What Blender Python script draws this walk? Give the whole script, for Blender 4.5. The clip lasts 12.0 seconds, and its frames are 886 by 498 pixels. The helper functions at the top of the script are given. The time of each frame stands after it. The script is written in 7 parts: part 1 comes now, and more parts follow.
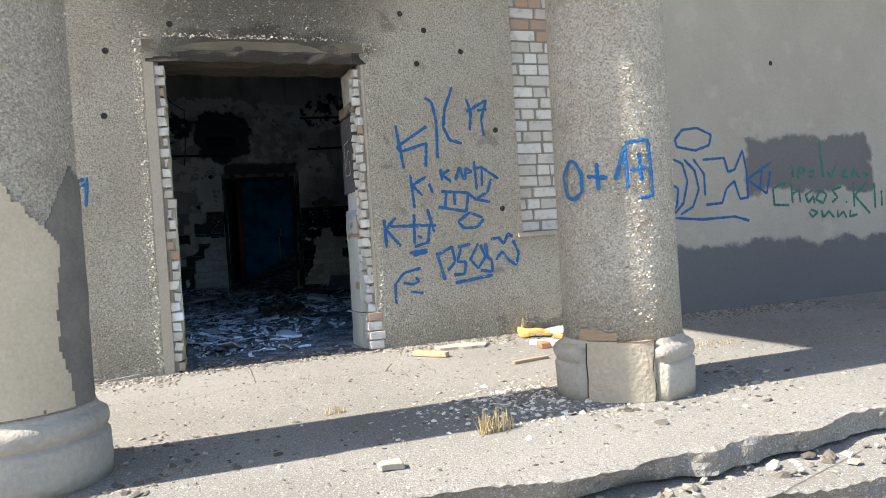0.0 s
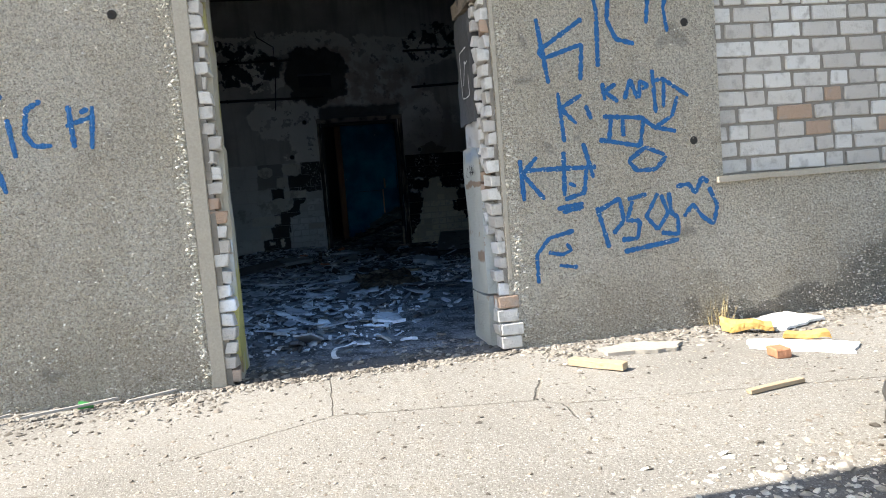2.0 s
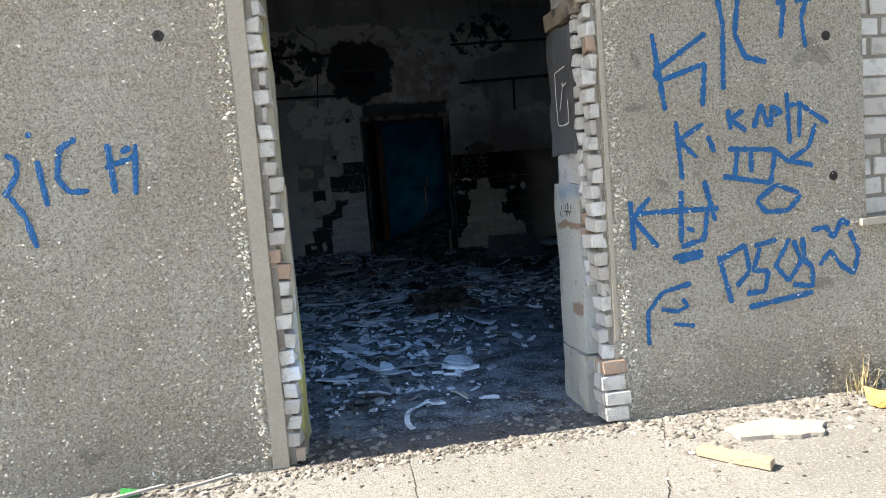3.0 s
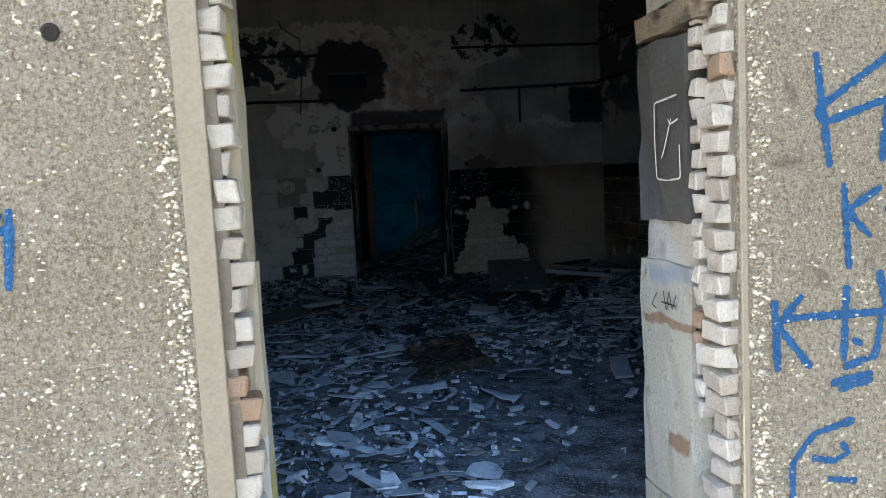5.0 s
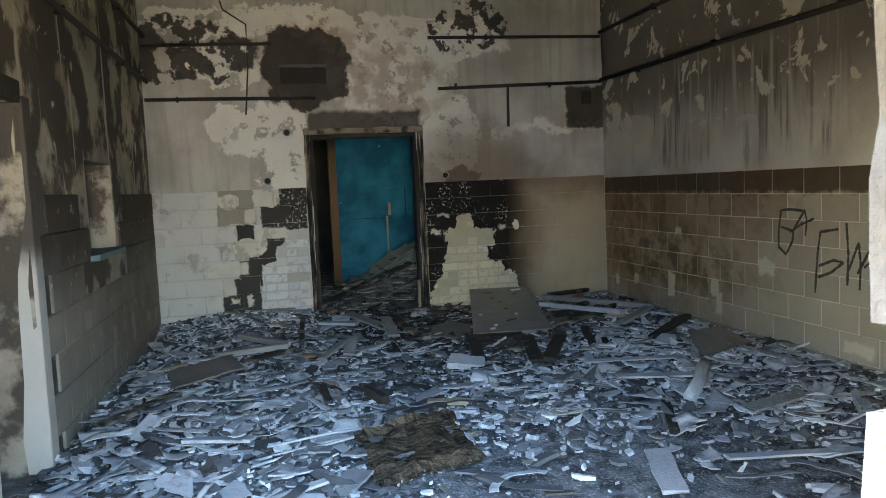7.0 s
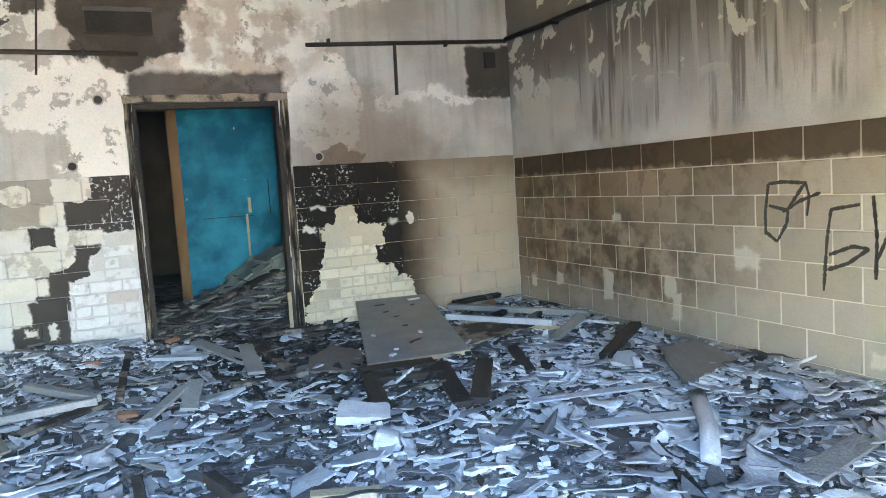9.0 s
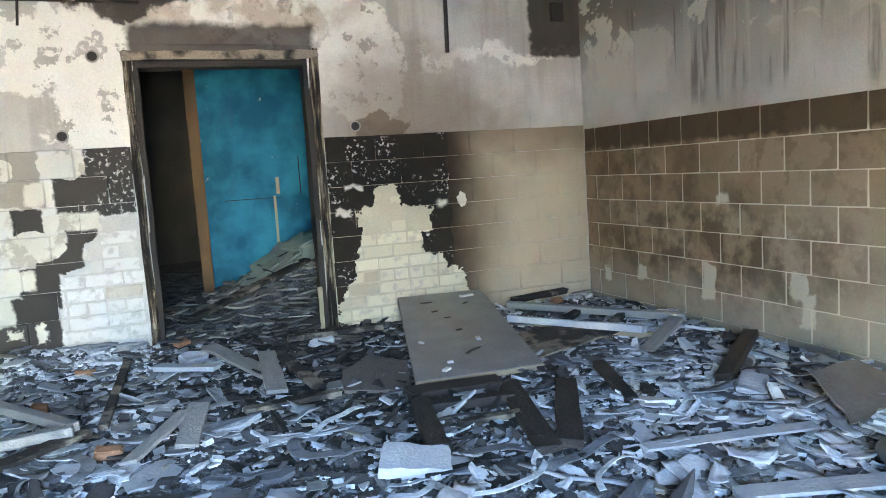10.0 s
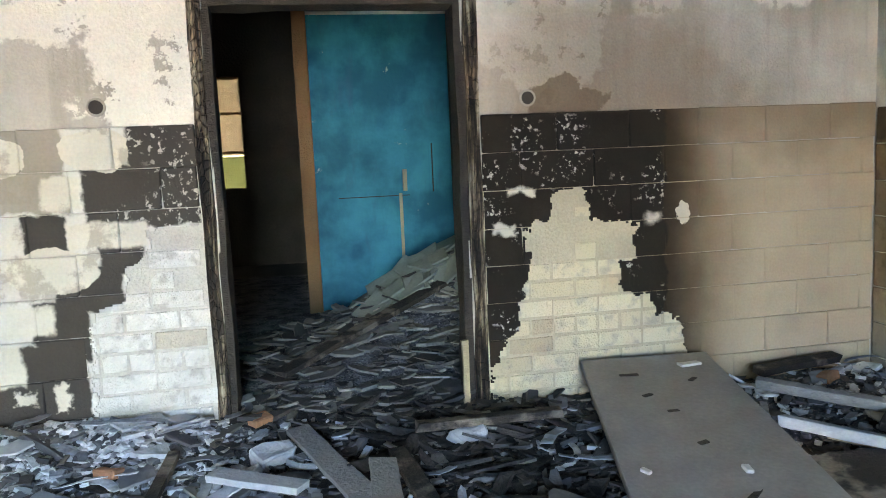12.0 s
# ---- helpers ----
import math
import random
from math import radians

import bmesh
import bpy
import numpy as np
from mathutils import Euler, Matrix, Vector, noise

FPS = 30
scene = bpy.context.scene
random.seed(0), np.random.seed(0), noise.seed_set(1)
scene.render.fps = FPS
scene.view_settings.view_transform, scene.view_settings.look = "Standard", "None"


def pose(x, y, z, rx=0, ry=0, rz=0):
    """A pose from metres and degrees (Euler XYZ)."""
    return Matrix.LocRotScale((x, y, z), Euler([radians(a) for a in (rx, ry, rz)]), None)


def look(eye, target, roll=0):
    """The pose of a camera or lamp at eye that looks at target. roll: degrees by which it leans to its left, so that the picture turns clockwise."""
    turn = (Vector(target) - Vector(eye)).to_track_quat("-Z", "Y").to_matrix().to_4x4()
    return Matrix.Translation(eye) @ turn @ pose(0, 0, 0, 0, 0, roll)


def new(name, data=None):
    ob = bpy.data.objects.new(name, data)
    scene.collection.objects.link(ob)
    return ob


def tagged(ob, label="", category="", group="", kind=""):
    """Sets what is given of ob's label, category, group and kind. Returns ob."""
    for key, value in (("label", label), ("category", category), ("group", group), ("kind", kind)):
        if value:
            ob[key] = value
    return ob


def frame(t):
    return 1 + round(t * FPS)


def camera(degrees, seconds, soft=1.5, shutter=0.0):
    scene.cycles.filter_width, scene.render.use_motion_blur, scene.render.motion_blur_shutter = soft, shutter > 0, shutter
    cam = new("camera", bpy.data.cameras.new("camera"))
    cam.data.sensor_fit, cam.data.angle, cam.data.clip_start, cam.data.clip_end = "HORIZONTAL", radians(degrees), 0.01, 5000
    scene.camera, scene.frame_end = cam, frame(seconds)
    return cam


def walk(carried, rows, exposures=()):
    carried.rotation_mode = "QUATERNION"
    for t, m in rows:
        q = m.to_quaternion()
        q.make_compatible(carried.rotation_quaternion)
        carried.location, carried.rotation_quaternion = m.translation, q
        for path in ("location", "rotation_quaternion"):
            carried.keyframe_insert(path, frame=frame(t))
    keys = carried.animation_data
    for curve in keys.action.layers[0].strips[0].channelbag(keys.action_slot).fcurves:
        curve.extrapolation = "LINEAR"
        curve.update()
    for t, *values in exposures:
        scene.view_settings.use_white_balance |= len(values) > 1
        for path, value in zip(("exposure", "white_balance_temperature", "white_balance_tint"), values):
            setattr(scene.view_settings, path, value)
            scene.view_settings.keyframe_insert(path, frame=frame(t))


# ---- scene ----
cam = camera(61.7, 12.0, soft=1.0)
PATH = [
    (0, (0.0, -5.874, 0.904), (0.687, -3.996, 0.866), -3.7),
    (0.5, (0.117, -5.424, 0.888), (0.697, -3.511, 0.818), -4.6),
    (1, (0.236, -4.967, 0.925), (0.725, -3.029, 0.845), -5.0),
    (1.5, (0.228, -4.449, 0.936), (0.688, -2.506, 0.823), -5.0),
    (2, (0.361, -3.976, 0.913), (0.761, -2.022, 0.763), -4.7),
    (2.5, (0.345, -3.622, 1.04), (0.652, -1.653, 0.87), -4.4),
    (3, (0.2, -3.313, 1.237), (0.521, -1.347, 1.048), -4.5),
    (3.2, (0.163, -3.218, 1.307), (0.513, -1.257, 1.127), -4.6),
    (4.8, (0.175, -2.24, 1.523), (0.553, -0.286, 1.323), -3.0),
    (5, (0.19, -2.077, 1.504), (0.569, -0.122, 1.311), -3.0),
    (5.5, (0.28, -1.589, 1.534), (0.654, 0.368, 1.36), -2.6),
    (6, (0.292, -1.130, 1.518), (0.661, 0.829, 1.360), -2.2),
    (6.5, (0.375, -0.785, 1.566), (0.750, 1.174, 1.408), -2.5),
    (7, (0.572, -0.437, 1.541), (1.010, 1.507, 1.373), -2.5),
    (7.5, (0.672, -0.015, 1.477), (1.222, 1.898, 1.284), -2.1),
    (7.7, (0.692, 0.160, 1.487), (1.294, 2.058, 1.296), -2.1),
    (9.3, (1.008, 1.733, 1.317), (1.779, 3.569, 1.133), -3.8),
    (9.5, (1.062, 1.955, 1.29), (1.803, 3.803, 1.098), -3.9),
    (10, (1.19, 2.535, 1.3), (1.866, 4.405, 1.083), -3.7),
    (10.5, (1.249, 3.094, 1.313), (1.87, 4.98, 1.071), -3.3),
    (11, (1.39, 3.629, 1.333), (1.908, 5.544, 1.078), -3.0),
    (11.5, (1.394, 4.148, 1.32), (1.835, 6.083, 1.071), -2.5),
    (12, (1.436, 4.62, 1.356), (1.804, 6.573, 1.127), -2.6),
]
EXPOSURES = [(0.0, 1.8, 6850, 11), (0.8, 1.95, 6750, 11), (3.0, 2.05, 6900, 11), (5.0, 2.5, 7300, 11), (5.5, 2.65, 7350, 11), (6.0, 2.85, 7500, 10), (6.5, 3.35, 8300, 10), (7.0, 5.75, 10300, 12), (7.6, 6.45, 10200, 13), (9.3, 7.35, 9300, 13), (12.0, 7.35, 10700, 16)]
walk(cam, [(t, look(eye, target, roll)) for t, eye, target, roll in PATH], EXPOSURES)

# ---- light: clear sky, sun low along the facade ----
SUN_ELEV = radians(45)
SUN_DIR = Vector((-math.cos(SUN_ELEV), -0.0, math.sin(SUN_ELEV))).normalized()
world = bpy.data.worlds.new("sky")
scene.world = world
world.use_nodes = True
wn = world.node_tree
sky = wn.nodes.new("ShaderNodeTexSky")
sky.sky_type = 'NISHITA'
sky.sun_disc = False
sky.sun_elevation = SUN_ELEV
sky.sun_rotation = math.atan2(SUN_DIR.x, SUN_DIR.y)
bg = wn.nodes["Background"]
bg.inputs["Strength"].default_value = 0.10
wn.links.new(sky.outputs[0], bg.inputs["Color"])
sun_data = bpy.data.lights.new("sun", 'SUN')
sun_data.energy, sun_data.angle, sun_data.color = 3.5, radians(0.5), (1.0, 0.95, 0.86)
sun = new("sun", sun_data)
sun.matrix_world = look(tuple(SUN_DIR * 40), (0, 0, 0))
# added blue fill lamp inside the doorway, standing in for sky light
day = bpy.data.lights.new("doorway_sky_fill", 'AREA')
day.shape, day.size, day.size_y, day.energy, day.color = 'RECTANGLE', 1.4, 2.2, 1.75, (0.15, 0.43, 1.0)
day_ob = new("doorway_sky_fill", day)
day_ob.matrix_world = look((0.77, 0.40, 1.30), (1.1, 3.2, -0.4))
day.spread = radians(105)

# ---- materials ----
class Nodes:
    """A node material in the making, with short names for the nodes in use."""

    def __init__(self, name):
        self.m = bpy.data.materials.new(name)
        self.m.use_nodes = True
        self.t = self.m.node_tree
        self.b = self.t.nodes["Principled BSDF"]
        self.pos = self.t.nodes.new("ShaderNodeNewGeometry").outputs["Position"]

    def node(self, kind, **props):
        n = self.t.nodes.new(kind)
        for k, v in props.items():
            if k == "operation": n.operation = v
            if k == "blend_type": n.blend_type = v
            if k == "data_type": n.data_type = v
            if k == "feature": n.feature = v
        return n

    def put(self, socket, v):
        if isinstance(v, bpy.types.NodeSocket):
            self.t.links.new(v, socket)
        elif isinstance(v, (tuple, list)):
            socket.default_value = (*v, 1.0) if len(v) == 3 and len(socket.default_value) == 4 else v
        else:
            socket.default_value = v

    def math(self, op, a, b=0.0, clamp=False):
        n = self.node("ShaderNodeMath", operation=op)
        n.use_clamp = clamp
        self.put(n.inputs[0], a), self.put(n.inputs[1], b)
        return n.outputs[0]

    def noise(self, scale, detail=3.0, rough=0.55, vec=None, out=0, distort=0.0):
        n = self.node("ShaderNodeTexNoise")
        n.inputs["Scale"].default_value, n.inputs["Detail"].default_value, n.inputs["Roughness"].default_value = scale, detail, rough
        n.inputs["Distortion"].default_value = distort
        self.put(n.inputs["Vector"], self.pos if vec is None else vec)
        return n.outputs[out]

    def voronoi(self, scale, vec=None, feature='F1', out=0):
        n = self.node("ShaderNodeTexVoronoi", feature=feature)
        n.inputs["Scale"].default_value = scale
        self.put(n.inputs["Vector"], self.pos if vec is None else vec)
        return n.outputs[out]

    def ramp(self, v, *stops):
        n = self.node("ShaderNodeValToRGB")
        e = n.color_ramp.elements
        while len(e) < len(stops):
            e.new(0.5)
        for i, (p, c) in enumerate(stops):
            e[i].position = p
            e[i].color = (c, c, c, 1) if isinstance(c, (int, float)) else (*c, 1)
        self.put(n.inputs[0], v)
        return n.outputs[0]

    def mix(self, f, a, b, mode='MIX'):
        n = self.node("ShaderNodeMix", data_type='RGBA', blend_type=mode)
        self.put(n.inputs[0], f), self.put(n.inputs[6], a), self.put(n.inputs[7], b)
        return n.outputs[2]

    def step(self, v, lo, hi):
        n = self.node("ShaderNodeMapRange")
        n.interpolation_type = 'SMOOTHSTEP'
        self.put(n.inputs[0], v)
        n.inputs[1].default_value, n.inputs[2].default_value = lo, hi
        return n.outputs[0]

    def axis(self, i, vec=None):
        n = self.node("ShaderNodeSeparateXYZ")
        self.put(n.inputs[0], self.pos if vec is None else vec)
        return n.outputs[i]

    def scaled(self, v):
        n = self.node("ShaderNodeMapping")
        self.put(n.inputs["Vector"], self.pos)
        n.inputs["Scale"].default_value = v
        return n.outputs[0]

    def wobble(self, scale, amount, detail=4.0):
        """The position, shaken by a noise, for ragged outlines."""
        c = self.node("ShaderNodeVectorMath", operation='SUBTRACT')
        self.put(c.inputs[0], self.noise(scale, detail, 0.6, out=1)), self.put(c.inputs[1], (0.5, 0.5, 0.5))
        s = self.node("ShaderNodeVectorMath", operation='SCALE')
        self.put(s.inputs[0], c.outputs[0])
        s.inputs["Scale"].default_value = amount * 2
        a = self.node("ShaderNodeVectorMath", operation='ADD')
        self.put(a.inputs[0], self.pos), self.put(a.inputs[1], s.outputs[0])
        return a.outputs[0]

    def blob(self, vec, ax, a, z, ra, rz, soft=0.1):
        """1 inside an ellipse on a wall: ax is the wall's level axis (0 or 1), a and z its middle."""
        da = self.math('DIVIDE', self.math('SUBTRACT', self.axis(ax, vec), a), ra)
        dz = self.math('DIVIDE', self.math('SUBTRACT', self.axis(2, vec), z), rz)
        d = self.math('ADD', self.math('MULTIPLY', da, da), self.math('MULTIPLY', dz, dz))
        return self.math('SUBTRACT', 1.0, self.step(d, 1.0 - soft, 1.0 + soft))

    def slab(self, vec, ax, a0, a1, z0, z1, soft=0.02):
        """1 inside a rectangle on a wall."""
        u, w = self.axis(ax, vec), self.axis(2, vec)
        v = self.math('MULTIPLY', self.step(u, a0 - soft, a0 + soft), self.math('SUBTRACT', 1.0, self.step(u, a1 - soft, a1 + soft)))
        v2 = self.math('MULTIPLY', self.step(w, z0 - soft, z0 + soft), self.math('SUBTRACT', 1.0, self.step(w, z1 - soft, z1 + soft)))
        return self.math('MULTIPLY', v, v2)

    def any(self, *vs):
        r = vs[0]
        for v in vs[1:]:
            r = self.math('MAXIMUM', r, v)
        return r

    def done(self, colour, rough=0.85, height=None, depth=0.01, metal=0.0, strength=1.0):
        self.put(self.b.inputs["Base Color"], colour), self.put(self.b.inputs["Roughness"], rough)
        self.b.inputs["Metallic"].default_value = metal
        if height is not None:
            n = self.node("ShaderNodeBump")
            n.inputs["Distance"].default_value, n.inputs["Strength"].default_value = depth, strength
            self.put(n.inputs["Height"], height)
            self.put(self.b.inputs["Normal"], n.outputs[0])
        return self.m


def rnd_object(n):
    return n.node("ShaderNodeObjectInfo").outputs["Random"]


def rnd_island(n):
    return n.t.nodes.new("ShaderNodeNewGeometry").outputs["Random Per Island"]


def grainy(name, lo, hi, scale=6.0, grain=60.0, rough=0.85, depth=0.004, metal=0.0):
    """A plain surface with stains and grain."""
    n = Nodes(name)
    c = n.mix(n.noise(scale, 5.0), lo, hi)
    g = n.noise(grain, 3.0)
    c = n.mix(0.35, c, n.ramp(g, (0.3, 0.55), (0.7, 1.0)), 'MULTIPLY')
    return n.done(c, rough, g, depth, metal)


def roughcast():
    n = Nodes("roughcast_plaster")
    big, mid = n.noise(1.1, 5.0), n.noise(7.0, 5.0)
    peb, fine = n.voronoi(88.0), n.noise(170.0, 2.0)
    c = n.mix(n.step(big, 0.35, 0.68), (0.78, 0.70, 0.555), (0.92, 0.86, 0.74))
    c = n.mix(n.step(mid, 0.5, 0.75), c, (0.58, 0.51, 0.39))
    c = n.mix(n.ramp(peb, (0.30, 0.0), (0.70, 0.34)), c, (0.26, 0.22, 0.17))
    c = n.mix(n.step(fine, 0.54, 0.60), c, (0.92, 0.88, 0.78))
    c = n.mix(n.math('MULTIPLY', n.step(n.noise(78.0, 4.0, 0.65), 0.54, 0.58), 0.5), c, (0.20, 0.16, 0.105))
    # dark pits put the shade of the rough relief into the colour
    pit = n.step(n.noise(46.0, 6.0, 0.78), 0.50, 0.57)
    c = n.mix(n.math('MULTIPLY', pit, 0.34), c, (0.22, 0.18, 0.12))
    chip = n.step(n.noise(40.0, 6.0, 0.8, vec=n.scaled((1.0, 1.0, 1.13))), 0.565, 0.61)
    c = n.mix(n.math('MULTIPLY', chip, 0.85), c, (0.93, 0.89, 0.80))
    z = n.axis(2)
    # white specks, denser low down, paint in grazing sun on the grain
    sun_fleck = n.math('MULTIPLY', n.step(n.noise(62.0, 3.0), 0.57, 0.61),
                   n.math('MULTIPLY', n.step(n.noise(2.2, 3.0), 0.40, 0.62), n.math('SUBTRACT', 1.2, n.step(z, 0.0, 2.4))))
    c = n.mix(sun_fleck, c, (0.90, 0.87, 0.78))
    damp = n.math('MULTIPLY', n.math('SUBTRACT', 1.0, n.step(n.math('ADD', z, n.math('MULTIPLY', n.noise(1.8, 4.0), 0.6)), 0.35, 0.75)), 0.25)
    c = n.mix(damp, c, (0.17, 0.15, 0.11))
    w = n.wobble(4.0, 0.25)
    wet = n.math('MULTIPLY', n.any(n.blob(w, 0, 4.15, 0.18, 0.50, 0.30, 0.5), n.blob(w, 0, 3.4, 0.06, 0.6, 0.12, 0.5)), 0.6)
    c = n.mix(wet, c, (0.12, 0.11, 0.095))
    soot = n.math('MULTIPLY', n.any(n.blob(w, 0, 0.75, 2.47, 0.82, 0.20, 0.8), n.math('MULTIPLY', n.blob(w, 0, 0.75, 2.95, 0.95, 0.65, 0.95), 0.85)), 0.85)
    c = n.mix(soot, c, (0.035, 0.032, 0.03))
    spot = n.math('MULTIPLY', n.step(n.noise(3.2, 2.0, distort=0.4), 0.66, 0.72), 0.5)
    c = n.mix(spot, c, (0.22, 0.20, 0.17))
    h = n.math('ADD', n.math('MULTIPLY', n.math('SUBTRACT', 1.0, peb), 0.6), n.math('MULTIPLY', n.noise(46.0, 6.0, 0.75), 1.3))
    return n.done(c, 0.95, h, 0.045)


def smooth_render():
    n = Nodes("grey_far_render")
    z = n.axis(2)
    w = n.wobble(3.0, 0.22, 8.0)
    c = n.mix(n.noise(1.2, 5.0), (0.36, 0.33, 0.28), (0.50, 0.48, 0.43))
    c = n.mix(n.math('MULTIPLY', n.step(n.noise(3.0, 4.0), 0.55, 0.7), 0.4), c, (0.56, 0.53, 0.47))
    # darker band along the wall foot, with a wavy upper edge
    low = n.slab(w, 0, 4.1, 14.0, -1.0, 0.62, 0.03)
    c = n.mix(n.math('MULTIPLY', low, 0.92), c, (0.13, 0.135, 0.15))
    c = n.mix(n.math('MULTIPLY', n.slab(w, 0, 5.45, 7.1, 1.12, 1.68, 0.03), 0.92), c, (0.15, 0.15, 0.155))
    g = n.noise(70.0, 4.0)
    c = n.mix(0.3, c, n.ramp(g, (0.3, 0.6), (0.7, 1.0)), 'MULTIPLY')
    return n.done(c, 0.92, g, 0.006)


def concrete():
    n = Nodes("dusty_concrete")
    big, mid, g = n.noise(0.8, 5.0), n.noise(6.0, 6.0), n.noise(55.0, 4.0)
    c = n.mix(n.step(big, 0.3, 0.7), (0.175, 0.170, 0.158), (0.245, 0.240, 0.227))
    c = n.mix(n.math('MULTIPLY', n.step(mid, 0.52, 0.66), 0.4), c, (0.23, 0.215, 0.19))
    c = n.mix(n.math('MULTIPLY', n.step(n.noise(38.0, 5.0, 0.7), 0.57, 0.62), 0.6), c, (0.19, 0.175, 0.15))
    c = n.mix(n.math('MULTIPLY', n.step(n.noise(80.0, 4.0, 0.65), 0.57, 0.61), 0.85), c, (0.12, 0.11, 0.095))
    c = n.mix(n.math('MULTIPLY', n.step(n.noise(90.0, 3.0, 0.6), 0.58, 0.63), 0.8), c, (0.42, 0.415, 0.40))
    dirt = n.math('MULTIPLY', n.step(n.noise(24.0, 8.0, 0.8), 0.54, 0.60), n.step(n.noise(1.6, 4.0), 0.40, 0.62))
    c = n.mix(n.math('MULTIPLY', dirt, 0.7), c, (0.10, 0.09, 0.075))
    c = n.mix(n.math('MULTIPLY', n.step(n.noise(30.0, 8.0, 0.8, vec=n.scaled((1.0, 1.2, 1.0))), 0.57, 0.62), 0.6), c, (0.44, 0.43, 0.41))
    line = n.voronoi(0.42, n.wobble(16.0, 0.012), 'DISTANCE_TO_EDGE')
    crack = n.math('SUBTRACT', 1.0, n.step(line, 0.0006, 0.0022))
    crack = n.math('MULTIPLY', crack, n.step(n.noise(0.55, 2.0), 0.50, 0.56))
    c = n.mix(n.math('MULTIPLY', crack, 0.5), c, (0.13, 0.115, 0.09))
    h = n.math('SUBTRACT', n.math('ADD', n.math('MULTIPLY', mid, 0.6), n.math('MULTIPLY', g, 0.4)), crack)
    return n.done(c, 0.95, n.math('ADD', h, n.math('MULTIPLY', n.noise(120.0, 3.0), 0.4)), 0.012)


def white_brick(name, lo, hi, odd=(0.42, 0.30, 0.22)):
    n = Nodes(name)
    r = rnd_object(n)
    c = n.mix(r, lo, hi)
    c = n.mix(n.step(r, 0.93, 0.94), c, odd)
    c = n.mix(n.math('MULTIPLY', n.step(n.noise(14.0, 5.0), 0.5, 0.7), 0.55), c, (0.33, 0.31, 0.28))
    g = n.noise(90.0, 4.0)
    return n.done(c, 0.9, n.math('ADD', g, n.noise(25.0, 3.0)), 0.008)


def burnt_wall(name, ax, kind):
    """Old painted wall after a fire: ax is the wall's level axis; kind picks where paint is gone and where soot lies."""
    n = Nodes(name)
    w, w2 = n.wobble(2.6, 0.34, 9.0), n.wobble(9.0, 0.05, 5.0)
    z = n.axis(2)
    big, mid, g = n.noise(1.3, 5.0), n.noise(5.0, 6.0), n.noise(70.0, 4.0)
    streaks = n.noise(1.0, 5.0, vec=n.scaled((9.0, 9.0, 0.7)))
    if kind == "back":
        paint = n.mix(n.step(big, 0.35, 0.65), (0.44, 0.41, 0.355), (0.64, 0.61, 0.545))
        paint = n.mix(n.math('MULTIPLY', n.step(streaks, 0.45, 0.7), 0.4), paint, (0.28, 0.25, 0.21))
        bare = n.any(n.blob(w, 0, 0.75, 2.05, 0.32, 0.62), n.blob(w, 0, 0.35, 2.30, 0.5, 0.32), n.blob(w, 0, 2.72, 2.15, 0.36, 0.52),
                     n.blob(w, 0, 2.0, 2.95, 0.75, 0.65), n.blob(w, 0, 2.3, 3.3, 1.2, 0.28), n.blob(w, 0, 0.1, 3.02, 0.5, 0.25),
                     n.blob(w, 0, 0.5, 3.5, 1.4, 0.18), n.slab(w, 0, 3.2, 4.7, 2.16, 2.28, 0.03))
        bare = n.math('MULTIPLY', bare, n.step(n.noise(5.5, 9.0, 0.68), 0.425, 0.437))
        white = n.mix(n.noise(3.0, 5.0), (0.76, 0.72, 0.63), (0.91, 0.885, 0.81))
        c = n.mix(bare, paint, white)
        tan = n.math('MULTIPLY', n.any(n.blob(w, 0, 1.95, 2.75, 0.8, 0.42, 0.5), n.blob(w, 0, 1.2, 3.0, 0.7, 0.5, 0.5)), n.step(mid, 0.40, 0.55))
        c = n.mix(n.math('MULTIPLY', tan, 0.6), c, (0.42, 0.30, 0.21))
        soot = n.any(n.blob(w, 0, 1.05, 2.98, 0.52, 0.48), n.slab(w2, 0, 4.22, 4.9, 2.2, 2.72, 0.02), n.math('MULTIPLY', n.slab(n.wobble(6.0, 0.06, 6.0), 0, 1.02, 2.34, 2.24, 2.47, 0.03), 0.92),
                     n.math('MULTIPLY', n.blob(w, 0, -0.4, 3.15, 0.9, 0.35), n.step(n.noise(5.0, 5.0), 0.44, 0.49)),
                     n.math('MULTIPLY', n.blob(w, 0, 2.85, 1.66, 0.28, 0.12), 0.9),
                     n.math('MULTIPLY', n.blob(w, 0, 3.0, 3.45, 0.5, 0.3), n.step(n.noise(7.0, 5.0), 0.48, 0.53)))
        c = n.mix(n.math('MULTIPLY', soot, 0.93), c, (0.035, 0.03, 0.026))
        brown = n.math('MULTIPLY', n.blob(w, 0, 3.1, 1.72, 0.75, 0.55, 0.95), 0.72)
        c = n.mix(brown, c, (0.20, 0.14, 0.09))
    elif kind == "right":
        paint = n.mix(n.step(big, 0.35, 0.65), (0.44, 0.41, 0.36), (0.62, 0.59, 0.53))
        up = n.math('MULTIPLY', n.step(n.math('ADD', z, n.math('MULTIPLY', big, 0.6)), 2.2, 2.85), 0.82)
        c = n.mix(up, paint, (0.12, 0.10, 0.085))
        c = n.mix(n.math('MULTIPLY', n.math('MULTIPLY', n.step(streaks, 0.5, 0.62), n.slab(w, 1, 4.3, 7.6, 1.7, 2.5, 0.15)), 0.7), c, (0.11, 0.095, 0.08))
        flake = n.math('MULTIPLY', n.step(n.noise(3.6, 5.0, 0.6, distort=0.5), 0.575, 0.60), n.step(z, 1.9, 2.2))
